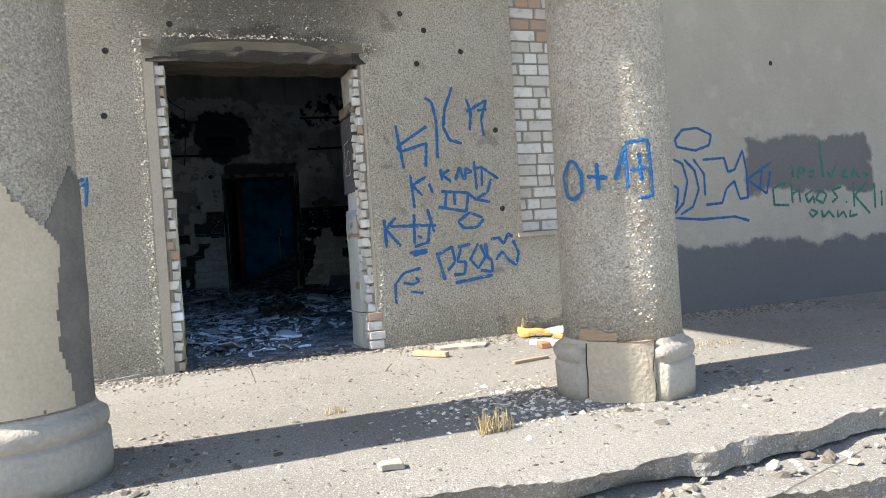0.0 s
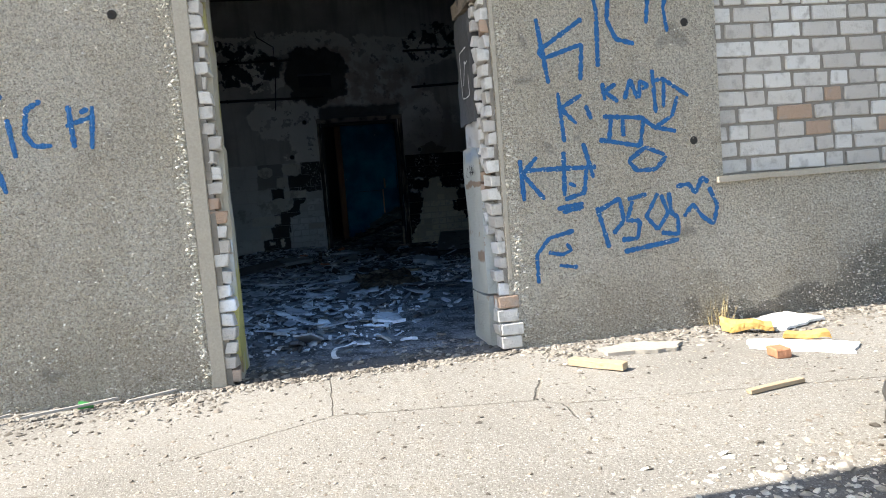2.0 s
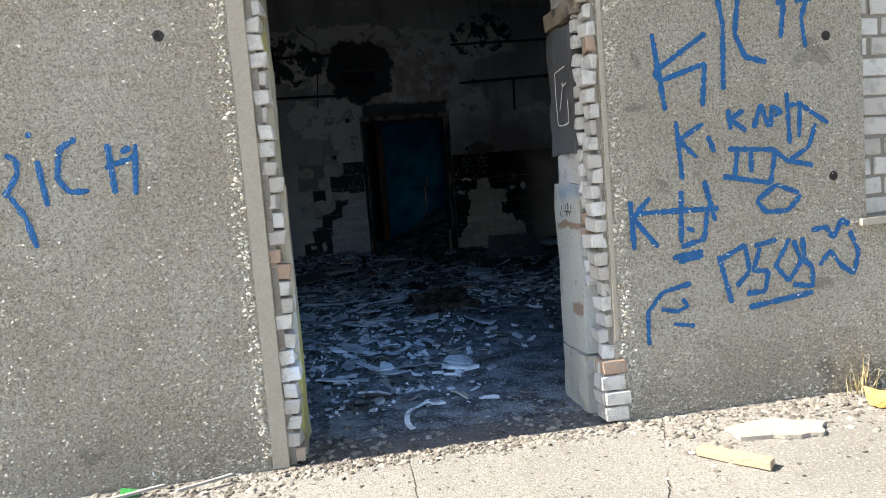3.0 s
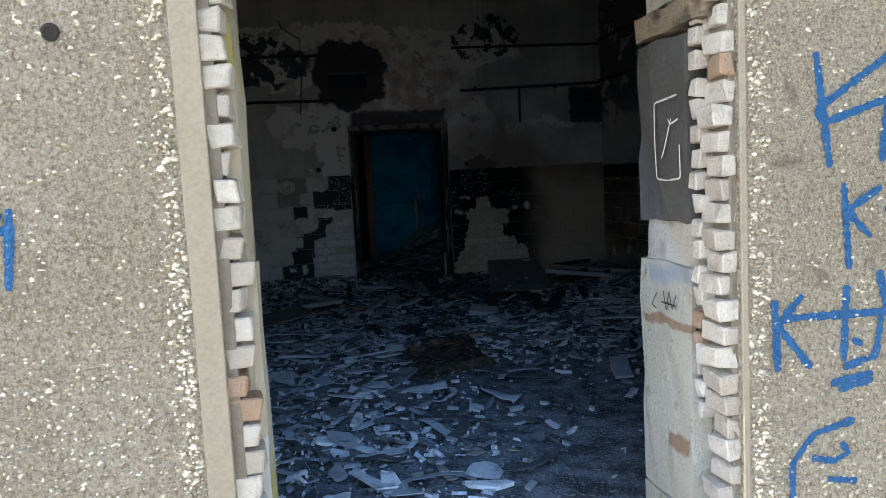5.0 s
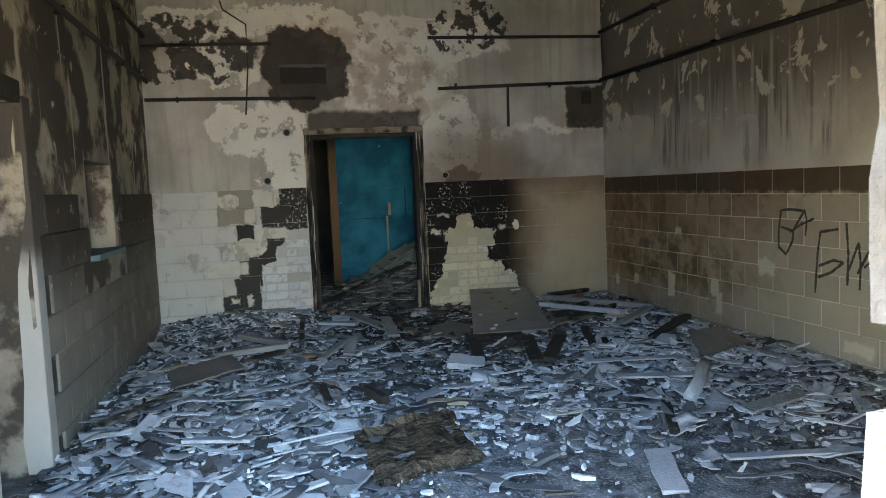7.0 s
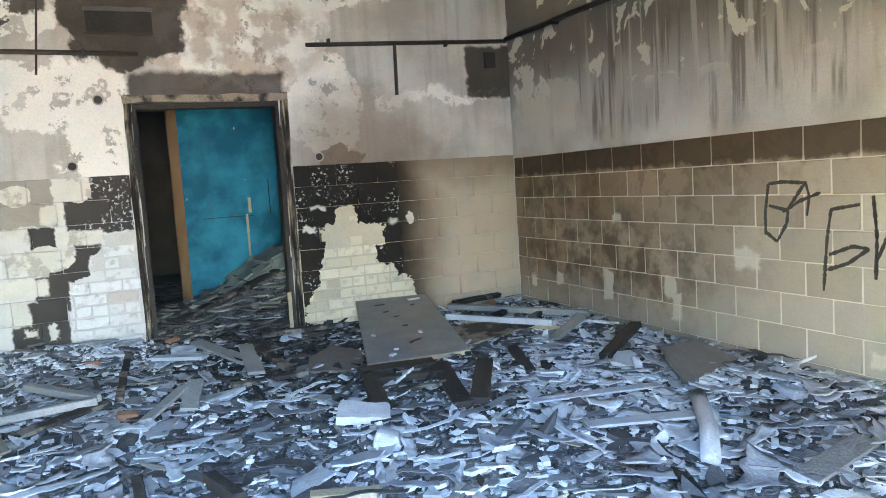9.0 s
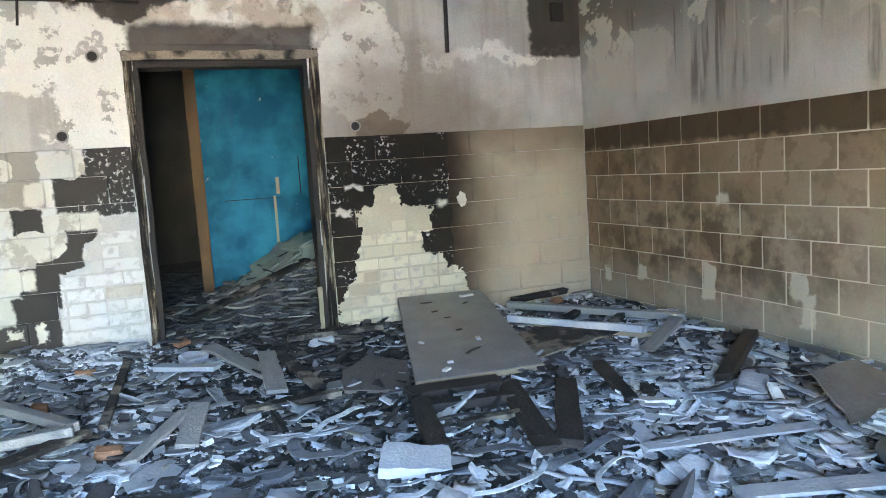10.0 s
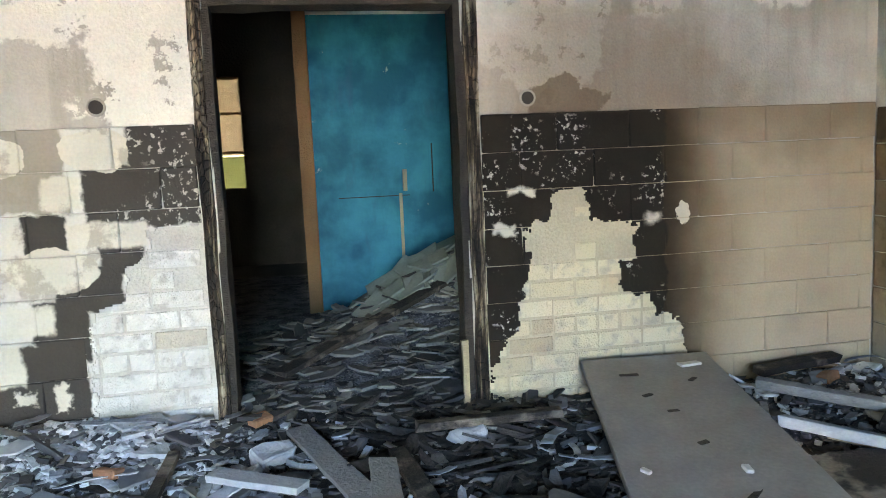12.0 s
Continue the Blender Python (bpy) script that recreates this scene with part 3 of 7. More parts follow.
M = {
    "roughcast": roughcast(), "far": smooth_render(), "concrete": concrete(),
    "smooth": grainy("smooth_grey_render", (0.38, 0.34, 0.27), (0.48, 0.44, 0.37), 4.0, 90.0, 0.9, 0.003),
    "brick_w": white_brick("white_silicate_brick", (0.50, 0.47, 0.43), (0.74, 0.73, 0.70)),
    "brick_c": white_brick("cream_silicate_brick", (0.64, 0.555, 0.38), (0.77, 0.69, 0.51), (0.50, 0.42, 0.29)),
    "sooty_band": grainy("sooty_render_band", (0.09, 0.078, 0.06), (0.26, 0.225, 0.165), 3.0, 90.0, 0.95, 0.006),
    "brick_bare": grainy("bare_tan_brick", (0.26, 0.185, 0.12), (0.42, 0.32, 0.215), 9.0, 50.0, 0.95, 0.008),
    "brick_wash": white_brick("whitewashed_brick", (0.62, 0.61, 0.57), (0.80, 0.79, 0.76), (0.55, 0.50, 0.42)),
    "mortar_wash": grainy("whitewashed_mortar", (0.52, 0.50, 0.45), (0.70, 0.68, 0.63), 8.0, 70.0, 0.95, 0.006),
    "mortar": grainy("grey_mortar", (0.22, 0.20, 0.17), (0.33, 0.30, 0.26), 8.0, 70.0, 0.95, 0.006),
    "mortar_c": grainy("pale_mortar", (0.50, 0.43, 0.30), (0.68, 0.60, 0.44), 8.0, 70.0, 0.95, 0.006),
    "back": burnt_wall("burnt_back_wall", 0, "back"), "right": burnt_wall("sooty_side_wall", 1, "right"), "left": burnt_wall("black_side_wall", 1, "left"),
    "blk_back": block_paint("burnt_blocks_back", 0, "back"), "blk_right": block_paint("tan_blocks", 1, "right"), "blk_left": block_paint("sooty_blocks", 1, "left"),
    "joint": pale_joint(),
    "column": column_cast(),
    "old_concrete": grainy("weathered_concrete", (0.30, 0.28, 0.25), (0.46, 0.43, 0.37), 4.0, 45.0, 0.95, 0.008),
    "dark_concrete": grainy("dark_bare_concrete", (0.10, 0.095, 0.088), (0.23, 0.22, 0.20), 7.0, 38.0, 0.95, 0.012),
    "cream": grainy("cream_plaster", (0.40, 0.35, 0.26), (0.54, 0.48, 0.38), 4.0, 60.0, 0.9, 0.004),
    "repair": grainy("brown_grey_repair_plaster", (0.36, 0.31, 0.24), (0.50, 0.45, 0.36), 5.0, 45.0, 0.95, 0.008),
    "soot": grainy("soot", (0.012, 0.011, 0.01), (0.04, 0.036, 0.032), 5.0, 40.0, 0.8, 0.006),
    "char": wood("charred_wood", (0.015, 0.013, 0.012), (0.06, 0.05, 0.042)),
    "plank": wood("scorched_plank", (0.16, 0.13, 0.10), (0.34, 0.29, 0.23), 0.55),
    "raw": wood("raw_wood", (0.33, 0.25, 0.16), (0.52, 0.41, 0.28)),
    "greywood": wood("grey_weathered_wood", (0.24, 0.23, 0.22), (0.42, 0.41, 0.39)),
    "frame_char": wood("charred_frame_wood", (0.14, 0.10, 0.07), (0.46, 0.39, 0.30), 0.34),
    "blue": blue_door_paint(),
    "post": post_wood(),
    "brown": wood("brown_stile_wood", (0.16, 0.085, 0.04), (0.27, 0.15, 0.07)),
    "iron": grainy("rusty_pipe", (0.02, 0.017, 0.015), (0.07, 0.05, 0.04), 9.0, 60.0, 0.7, 0.003),
    "board": grainy("ash_grey_board", (0.22, 0.208, 0.195), (0.43, 0.41, 0.385), 4.5, 50.0, 0.7, 0.003),
    "mat": charred_mat(),
    "ash": shards("ash_and_rubble", (0.0, (0.04, 0.041, 0.043)), (0.35, (0.145, 0.152, 0.165)), (0.62, (0.34, 0.36, 0.39)), (0.8, (0.62, 0.65, 0.69)), (1.0, (0.86, 0.87, 0.88))),
    "gravel": shards("dusty_gravel", (0.0, (0.07, 0.062, 0.052)), (0.4, (0.19, 0.172, 0.148)), (1.0, (0.38, 0.355, 0.31))),
    "floor_in": grainy("ashy_floor", (0.09, 0.088, 0.085), (0.22, 0.215, 0.21), 2.5, 35.0, 0.95, 0.02),
    "blue_spray": spray("blue_spray_paint", (0.002, 0.085, 0.27), (0.006, 0.155, 0.42)),
    "green_spray": spray("green_spray_paint", (0.01, 0.13, 0.10), (0.03, 0.24, 0.18)),
    "black_spray": spray("black_spray_paint", (0.012, 0.011, 0.01), (0.04, 0.035, 0.03)),
    "foam": grainy("orange_foam", (0.52, 0.25, 0.04), (0.80, 0.56, 0.22), 22.0, 60.0, 0.9, 0.01),
    "white": grainy("white_panel", (0.70, 0.70, 0.68), (0.84, 0.84, 0.82), 4.0, 60.0, 0.7, 0.003),
    "ground": grainy("dry_dusty_ground", (0.34, 0.31, 0.26), (0.46, 0.43, 0.37), 1.5, 30.0, 0.95, 0.02),
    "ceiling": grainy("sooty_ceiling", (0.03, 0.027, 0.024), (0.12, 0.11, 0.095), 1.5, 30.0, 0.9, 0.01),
    "straw": grainy("dry_straw", (0.42, 0.33, 0.17), (0.62, 0.52, 0.31), 9.0, 60.0, 0.8, 0.002),
    "slate": grainy("grey_green_tile", (0.22, 0.26, 0.22), (0.35, 0.39, 0.34), 6.0, 50.0, 0.8, 0.004),
    "white_lump": shards("whitish_roughcast", (0.0, (0.46, 0.41, 0.32)), (0.4, (0.74, 0.69, 0.58)), (1.0, (0.90, 0.87, 0.79))),
    "pebble": shards("roughcast_pebbles", (0.0, (0.30, 0.25, 0.18)), (0.35, (0.62, 0.55, 0.43)), (0.6, (0.82, 0.76, 0.64)), (1.0, (0.95, 0.92, 0.85))),
    "dark_grit": shards("dark_grit", (0.0, (0.05, 0.045, 0.04)), (0.5, (0.20, 0.17, 0.14)), (1.0, (0.45, 0.41, 0.35))),
    "brick_red": grainy("orange_brick", (0.36, 0.15, 0.08), (0.52, 0.26, 0.15), 12.0, 60.0, 0.9, 0.006),
    "green": grainy("green_plastic", (0.03, 0.22, 0.05), (0.06, 0.36, 0.10), 12.0, 60.0, 0.4, 0.004),
    "pale_sooted": pale_sooted(),
    "teal": grainy("chipped_teal_paint", (0.10, 0.22, 0.22), (0.22, 0.36, 0.35), 8.0, 60.0, 0.7, 0.004),
    "leaf": grainy("green_wall_paint", (0.035, 0.06, 0.015), (0.06, 0.09, 0.025), 3.0, 60.0, 0.7, 0.003),
    "ash_bed": ash_floor(),
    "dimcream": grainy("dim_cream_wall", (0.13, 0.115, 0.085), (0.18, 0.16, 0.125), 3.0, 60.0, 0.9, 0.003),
    "bright_bits": shards("ash_white_bits", (0.0, (0.48, 0.51, 0.55)), (1.0, (0.86, 0.88, 0.90))),
    "darkboard": grainy("scorched_hardboard", (0.12, 0.10, 0.085), (0.22, 0.195, 0.17), 5.0, 50.0, 0.85, 0.004),
    "soot_bits": shards("black_fragments", (0.0, (0.008, 0.008, 0.008)), (0.6, (0.035, 0.033, 0.031)), (0.9, (0.10, 0.095, 0.09)), (1.0, (0.34, 0.33, 0.31))),
    "sheet": obj_tone("slate_sheets", (0.17, 0.18, 0.20), (0.62, 0.65, 0.69)),
    "flake": obj_tone("burnt_flakes", (0.26, 0.275, 0.30), (0.74, 0.76, 0.79)),
    "sheetlight": grainy("ash_white_sheeting", (0.42, 0.44, 0.47), (0.61, 0.635, 0.66), 7.0, 60.0, 0.8, 0.004),
    "slate_mix": shards("tile_rubble", (0.0, (0.035, 0.033, 0.03)), (0.45, (0.13, 0.13, 0.12)), (0.8, (0.28, 0.27, 0.235)), (1.0, (0.50, 0.46, 0.39))),
    "reveal_y": yellow_reveal(),
    "reveal": scuffed_reveal(),
    "darkreveal": grainy("dark_grey_reveal", (0.07, 0.07, 0.072), (0.13, 0.13, 0.13), 5.0, 60.0, 0.8, 0.004),
}

# ---- mesh helpers ----
def mesh_of(bm, name, material, smooth=False):
    me = bpy.data.meshes.new(name)
    bmesh.ops.recalc_face_normals(bm, faces=bm.faces)
    bm.to_mesh(me)
    bm.free()
    me.materials.append(material)
    if smooth:
        for p in me.polygons:
            p.use_smooth = True
    return me


def part(name, bm, material, parent, label="", smooth=False):
    """One mesh object under a thing or under a part."""
    ob = new(name, mesh_of(bm, name, material, smooth))
    ob.parent = parent
    return tagged(ob, label)


def single(name, bm, material, label, category, group="", kind="", smooth=False):
    return tagged(new(name, mesh_of(bm, name, material, smooth)), label, category, group, kind)


def base(name, m, label, category, group="", kind=""):
    ob = new(name)
    ob.matrix_basis = m
    return tagged(ob, label, category, group, kind)


def add_box(bm, x0, x1, y0, y1, z0, z1, m=None):
    vs = [bm.verts.new(Vector((x, y, z)) if m is None else m @ Vector((x, y, z))) for z in (z0, z1) for y in (y0, y1) for x in (x0, x1)]
    for f in ((0, 2, 3, 1), (4, 5, 7, 6), (0, 1, 5, 4), (2, 6, 7, 3), (0, 4, 6, 2), (1, 3, 7, 5)):
        bm.faces.new([vs[i] for i in f])


def box(x0, x1, y0, y1, z0, z1, bevel=0.0, jag=0.0, cuts=0, seed=0):
    """A box with worn edges: bevel rounds them, jag shifts the points by a noise."""
    bm = bmesh.new()
    add_box(bm, x0, x1, y0, y1, z0, z1)
    if cuts:
        bmesh.ops.subdivide_edges(bm, edges=bm.edges[:], cuts=cuts, use_grid_fill=True)
    if jag:
        for v in bm.verts:
            v.co += Vector((noise.noise(v.co * 9 + Vector((seed, 0, 0))), noise.noise(v.co * 9 + Vector((0, seed, 7))), noise.noise(v.co * 9 + Vector((3, 0, seed))))) * jag
    if bevel:
        bmesh.ops.bevel(bm, geom=bm.edges[:], offset=bevel, segments=1, affect='EDGES')
    return bm


def wall_cells(axis, at0, at1, us, zs, open_cells):
    """A wall with openings right through it: a grid of cells between the places us and heights zs; axis is the one it runs along."""
    bm, nu, nz = bmesh.new(), len(us) - 1, len(zs) - 1
    verts = {}

    def v(i, k, side):
        key = (i, k, side)
        if key not in verts:
            a = at1 if side else at0
            verts[key] = bm.verts.new((us[i], a, zs[k]) if axis == 'x' else (a, us[i], zs[k]))
        return verts[key]

    def solid(i, k):
        return 0 <= i < nu and 0 <= k < nz and (i, k) not in open_cells

    for i in range(nu):
        for k in range(nz):
            if not solid(i, k):
                continue
            for s in (0, 1):
                bm.faces.new([v(i, k, s), v(i + 1, k, s), v(i + 1, k + 1, s), v(i, k + 1, s)])
            for di, dk, a, b in ((-1, 0, (i, k), (i, k + 1)), (1, 0, (i + 1, k), (i + 1, k + 1)), (0, -1, (i, k), (i + 1, k)), (0, 1, (i, k + 1), (i + 1, k + 1))):
                if not solid(i + di, k + dk):
                    bm.faces.new([v(*a, 0), v(*b, 0), v(*b, 1), v(*a, 1)])
    return bm


def lathe(profile, segs=40, jag=0.0):
    """A turned shape from (radius, height) rings."""
    bm = bmesh.new()
    rings = []
    for r, z in profile:
        rings.append([bm.verts.new((r * math.cos(2 * math.pi * i / segs), r * math.sin(2 * math.pi * i / segs), z)) for i in range(segs)])
    for a, b in zip(rings, rings[1:]):
        for i in range(segs):
            bm.faces.new([a[i], a[(i + 1) % segs], b[(i + 1) % segs], b[i]])
    bm.faces.new(rings[0][::-1]), bm.faces.new(rings[-1])
    if jag:
        for v in bm.verts:
            v.co += Vector((v.co.x, v.co.y, 0)) * noise.noise(v.co * 6) * jag
    return bm


def tube(points, r, segs=8):
    bm = bmesh.new()
    rings = []
    for i, p in enumerate(points):
        p = Vector(p)
        d = (Vector(points[min(i + 1, len(points) - 1)]) - Vector(points[max(i - 1, 0)])).normalized()
        q = d.to_track_quat('Z', 'Y')
        rings.append([bm.verts.new(p + q @ Vector((r * math.cos(2 * math.pi * k / segs), r * math.sin(2 * math.pi * k / segs), 0))) for k in range(segs)])
    for a, b in zip(rings, rings[1:]):
        for k in range(segs):
            bm.faces.new([a[k], a[(k + 1) % segs], b[(k + 1) % segs], b[k]])
    bm.faces.new(rings[0][::-1]), bm.faces.new(rings[-1])
    return bm


def outline_slab(points, thick, m, ragged=0.0, step=0.04, seed=0):
    """A slab from an outline in its own plane (u, v), with a ragged edge; m lays it into the place, its thickness along +w."""
    rng = random.Random(seed)
    fine = []
    for (u0, v0), (u1, v1) in zip(points, points[1:] + points[:1]):
        k = max(1, int(math.hypot(u1 - u0, v1 - v0) / step)) if ragged else 1
        for i in range(k):
            f = i / k
            fine.append((u0 + (u1 - u0) * f + rng.uniform(-ragged, ragged), v0 + (v1 - v0) * f + rng.uniform(-ragged, ragged)))
    bm = bmesh.new()
    lo = [bm.verts.new(m @ Vector((u, v, 0))) for u, v in fine]
    hi = [bm.verts.new(m @ Vector((u, v, thick))) for u, v in fine]
    bm.faces.new(lo[::-1]), bm.faces.new(hi)
    for i in range(len(fine)):
        j = (i + 1) % len(fine)
        bm.faces.new([lo[i], lo[j], hi[j], hi[i]])
    return bm


# ---- the large structure ----
DOOR_L, DOOR_R, DOOR_H = -0.03, 1.535, 2.36
X_L, X_R, Y_IN, Y_BACK, TOP = -0.76, 4.73, 0.50, 8.41, 4.2

# lower ground, out to the horizon
bm = bmesh.new()
add_box(bm, -400, 400, -400, -4.02, -1.2, -0.57)
add_box(bm, -400, 400, 16.0, 400, -1.2, -0.57)
single("ground", bm, M["ground"], "dry dusty bare ground in front of the porch", "ground", kind="structure")

# porch slab with a broken front edge
def ragged_step(name, y_front, y_back, z0, z1, amp, seed, label):
    """A concrete slab or step with a broken front edge."""
    bm = bmesh.new()
    rng = random.Random(seed)
    n = 900
    top_f, mid_f, low_f, top_b, low_b = [], [], [], [], []
    rows = [[], [], [], []]
    for i in range(n + 1):
        x = -12 + 24 * i / n
        d = amp * (1.5 * noise.noise((x * 0.9, seed, 0)) + 0.9 * noise.noise((x * 2.6, seed, 3)) + 0.30 * noise.noise((x * 9.0, seed, 5)))
        d = max(d, -amp * 0.6) + 0.006 * noise.noise((x * 30.0, seed, 9))
        top_f.append(bm.verts.new((x, y_front + d, z1 - rng.uniform(0, 0.012))))
        mid_f.append(bm.verts.new((x, y_front + d + 0.05, z1)))
        for k in range(1, 5):
            f = k / 5
            zz = z1 + (z0 - z1) * f
            rows[k - 1].append(bm.verts.new((x, y_front + d * (1 - f * 0.3) + 0.13 * f ** 0.6 * max(0.0, 0.3 + 1.4 * noise.noise((x * 1.7, seed, 11))) + 0.022 * noise.noise((x * 9.0, zz * 24, seed)) + 0.010 * noise.noise((x * 30.0, zz * 60, seed)), zz)))
        low_f.append(bm.verts.new((x, y_front + max(d, 0.0) * 0.6 + 0.10, z0)))
        top_b.append(bm.verts.new((x, y_back, z1)))
        low_b.append(bm.verts.new((x, y_back, z0)))
    for i in range(n):
        bm.faces.new([top_f[i], top_f[i + 1], mid_f[i + 1], mid_f[i]])
        bm.faces.new([mid_f[i], mid_f[i + 1], top_b[i + 1], top_b[i]])
        lines = [top_f, *rows, low_f]
        for u, w in zip(lines, lines[1:]):
            bm.faces.new([w[i], w[i + 1], u[i + 1], u[i]])
        bm.faces.new([low_b[i], low_b[i + 1], low_f[i + 1], low_f[i]])
        bm.faces.new([top_b[i], top_b[i + 1], low_b[i + 1], low_b[i]])
    for q in (0, -1):
        bm.faces.new([top_f[q], mid_f[q], top_b[q], low_b[q], low_f[q], *[r[q] for r in reversed(rows)]])
    return single(name, bm, M["concrete"], label, "step", kind="structure")


ragged_step("porch_floor", -3.47, 0.0, -0.13, 0.0, 0.10, 1, "cracked dusty concrete porch slab with a broken edge")
ragged_step("porch_step_1", -3.78, -3.30, -0.30, -0.125, 0.09, 2, "broken concrete step below the porch slab")
ragged_step("porch_step_2", -4.06, -3.60, -0.57, -0.295, 0.07, 3, "worn lower concrete step on the ground")
bm = bmesh.new()
add_box(bm, -12, 12, -3.28, 0.0, -0.57, -0.132)
single("porch_base", bm, M["old_concrete"], "concrete base under the porch slab", "base", kind="structure")

# facade with the doorway and the walled-up window
WIN_L, WIN_R, WIN_LO, WIN_HI = 2.90, 4.25, 0.88, 3.1
bm = wall_cells('x', 0.0, 0.50, [-9.0, DOOR_L, DOOR_R, WIN_L, WIN_R, 4.32], [-0.6, -0.03, WIN_LO, DOOR_H, WIN_HI, 7.4],
                {(1, 1), (1, 2), (3, 2), (3, 3)})
wall_front = single("wall_front", bm, M["roughcast"], "grey roughcast facade wall with a doorway and graffiti", "wall", kind="structure")
bm = wall_cells('x', 0.02, 0.50, [4.32, 13.0], [-0.6, 7.4], set())
wall_far = single("wall_front_far", bm, M["far"], "smooth grey rendered wall with a dark repainted patch and dark foot", "wall", kind="structure")

# porch roof, out of view; its height and left edge place the porch shade
bm = bmesh.new()
add_box(bm, -2.7, 13.0, -2.86, 0.0, 6.6, 6.9)
single("porch_roof", bm, M["old_concrete"], "unseen flat concrete porch roof on round columns", "roof", kind="structure")

# room floor, walls, ceiling
bm = bmesh.new()
add_box(bm, -4.0, 6.0, 0.0, 16.0, -0.5, -0.004)
single("floor", bm, M["floor_in"], "concrete floor under ash and rubble", "floor", kind="structure")
# unseen length past y 16 keeps daylight off the wall beyond
bm = bmesh.new()
add_box(bm, -4.0, 6.0, 0.50, 19.5, TOP, TOP + 0.25)
single("ceiling", bm, M["ceiling"], "soot-black concrete ceiling", "ceiling", kind="structure")
IN_L, IN_R, IN_H = 1.03, 2.29, 2.22
bm = wall_cells('x', Y_BACK + 0.006, Y_BACK + 0.30, [X_L - 0.3, IN_L, IN_R, X_R + 0.3], [-0.01, IN_H, TOP], {(1, 0)})
wall_back = single("wall_back", bm, M["back"], "fire-damaged plaster wall with flaked paint and soot", "wall", kind="structure")
bm = wall_cells('y', X_R + 0.006, X_R + 0.36, [Y_IN, Y_BACK + 0.006], [-0.01, TOP], set())
wall_right = single("wall_right", bm, M["right"], "grey plaster wall darkened by smoke streaks", "wall", kind="structure")
bm = wall_cells('y', X_L - 0.36, X_L - 0.006, [Y_IN, 3.32, 4.10, 5.50, 6.40, Y_BACK + 0.006], [-0.01, 1.14, 1.85, 2.1, TOP], {(1, 0), (1, 1), (1, 2), (3, 1)})
wall_left = single("wall_left", bm, M["left"], "soot-blackened side wall with a doorway and a hatch", "wall", kind="structure")
# rooms behind the openings, their gloom painted in near-black wall colours
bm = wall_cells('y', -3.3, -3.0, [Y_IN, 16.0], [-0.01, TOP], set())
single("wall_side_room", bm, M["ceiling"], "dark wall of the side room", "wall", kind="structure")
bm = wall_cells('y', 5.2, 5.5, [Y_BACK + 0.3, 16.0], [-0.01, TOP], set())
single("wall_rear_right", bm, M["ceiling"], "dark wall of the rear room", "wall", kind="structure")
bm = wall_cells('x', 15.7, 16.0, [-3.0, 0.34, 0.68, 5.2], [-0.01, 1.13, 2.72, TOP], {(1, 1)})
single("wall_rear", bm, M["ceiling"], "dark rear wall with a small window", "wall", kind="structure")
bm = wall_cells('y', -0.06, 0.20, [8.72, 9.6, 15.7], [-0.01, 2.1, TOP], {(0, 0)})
single("wall_rear_partition", bm, M["soot"], "near-black partition in the unlit rear room", "wall", kind="structure")

# ---- pieces of walls ----
PIECES = {}


def worn_brick(l, d, h, variant):
    """One shared brick mesh of that size, centred, with chipped corners; l along x, d along y."""
    key = (round(l, 3), round(d, 3), round(h, 3), variant)
    if key not in PIECES:
        rng = random.Random(hash(key) % 9973)
        bm = bmesh.new()
        add_box(bm, -l / 2, l / 2, -d / 2, d / 2, -h / 2, h / 2)
        for v in bm.verts:
            k = 0.005 if variant < 3 or variant == 7 and l > 0.2 else 0.010
            v.co += Vector((rng.uniform(-k, k), rng.uniform(-0.003, 0.003), rng.uniform(-k, k) * 0.6))
        bmesh.ops.bevel(bm, geom=bm.edges[:], offset=0.005, segments=1, affect='EDGES')
        PIECES[key] = bm
    return key


PIECE_MESH = {}


def piece(name, key, material, parent, m):
    """A piece of a wall, an object of its own on a shared mesh."""
    k = (key, material.name)
    if k not in PIECE_MESH:
        PIECE_MESH[k] = mesh_of(PIECES[key].copy(), name, material)
    ob = new(name, PIECE_MESH[k])
    ob.parent = parent
    ob.matrix_basis = m
    return ob


def inside(poly, x, y):
    r, n = False, len(poly)
    for i in range(n):
        (x0, y0), (x1, y1) = poly[i], poly[(i + 1) % n]
        if (y0 > y) != (y1 > y) and x < (x1 - x0) * (y - y0) / (y1 - y0) + x0:
            r = not r
    return r


# ---- things outside ----
def round_column(x, y, label, broken=None):
    col = base("column", pose(x, y, 0), label, "column", "porch columns")
    part("shaft", lathe([(0.315, 0.28), (0.312, 0.6), (0.31, 1.2), (0.307, 2.0), (0.30, 3.0), (0.295, 4.5), (0.29, 6.6)], 48, 0.012), M["column"], col, smooth=True)
    prof = [(0.365, 0.0), (0.37, 0.06), (0.37, 0.17), (0.362, 0.185), (0.350, 0.19), (0.352, 0.196), (0.366, 0.21), (0.372, 0.235), (0.366, 0.262), (0.345, 0.278), (0.33, 0.285), (0.326, 0.292), (0.32, 0.31), (0.313, 0.312)]
    bm = lathe(prof, 96, 0.02)
    if broken:
        for v in bm.verts:
            a = math.degrees(math.atan2(v.co.y, v.co.x)) + 7 * noise.noise((v.co.z * 18, 2, 0))
            r = math.hypot(v.co.x, v.co.y)
            if broken[0] < a < broken[1] and r > 0.31:
                v.co.x, v.co.y = v.co.x * 0.31 / r, v.co.y * 0.31 / r
    part("base_moulding", bm, M["old_concrete"], col, "cracked concrete base moulding", smooth=True)
    return col


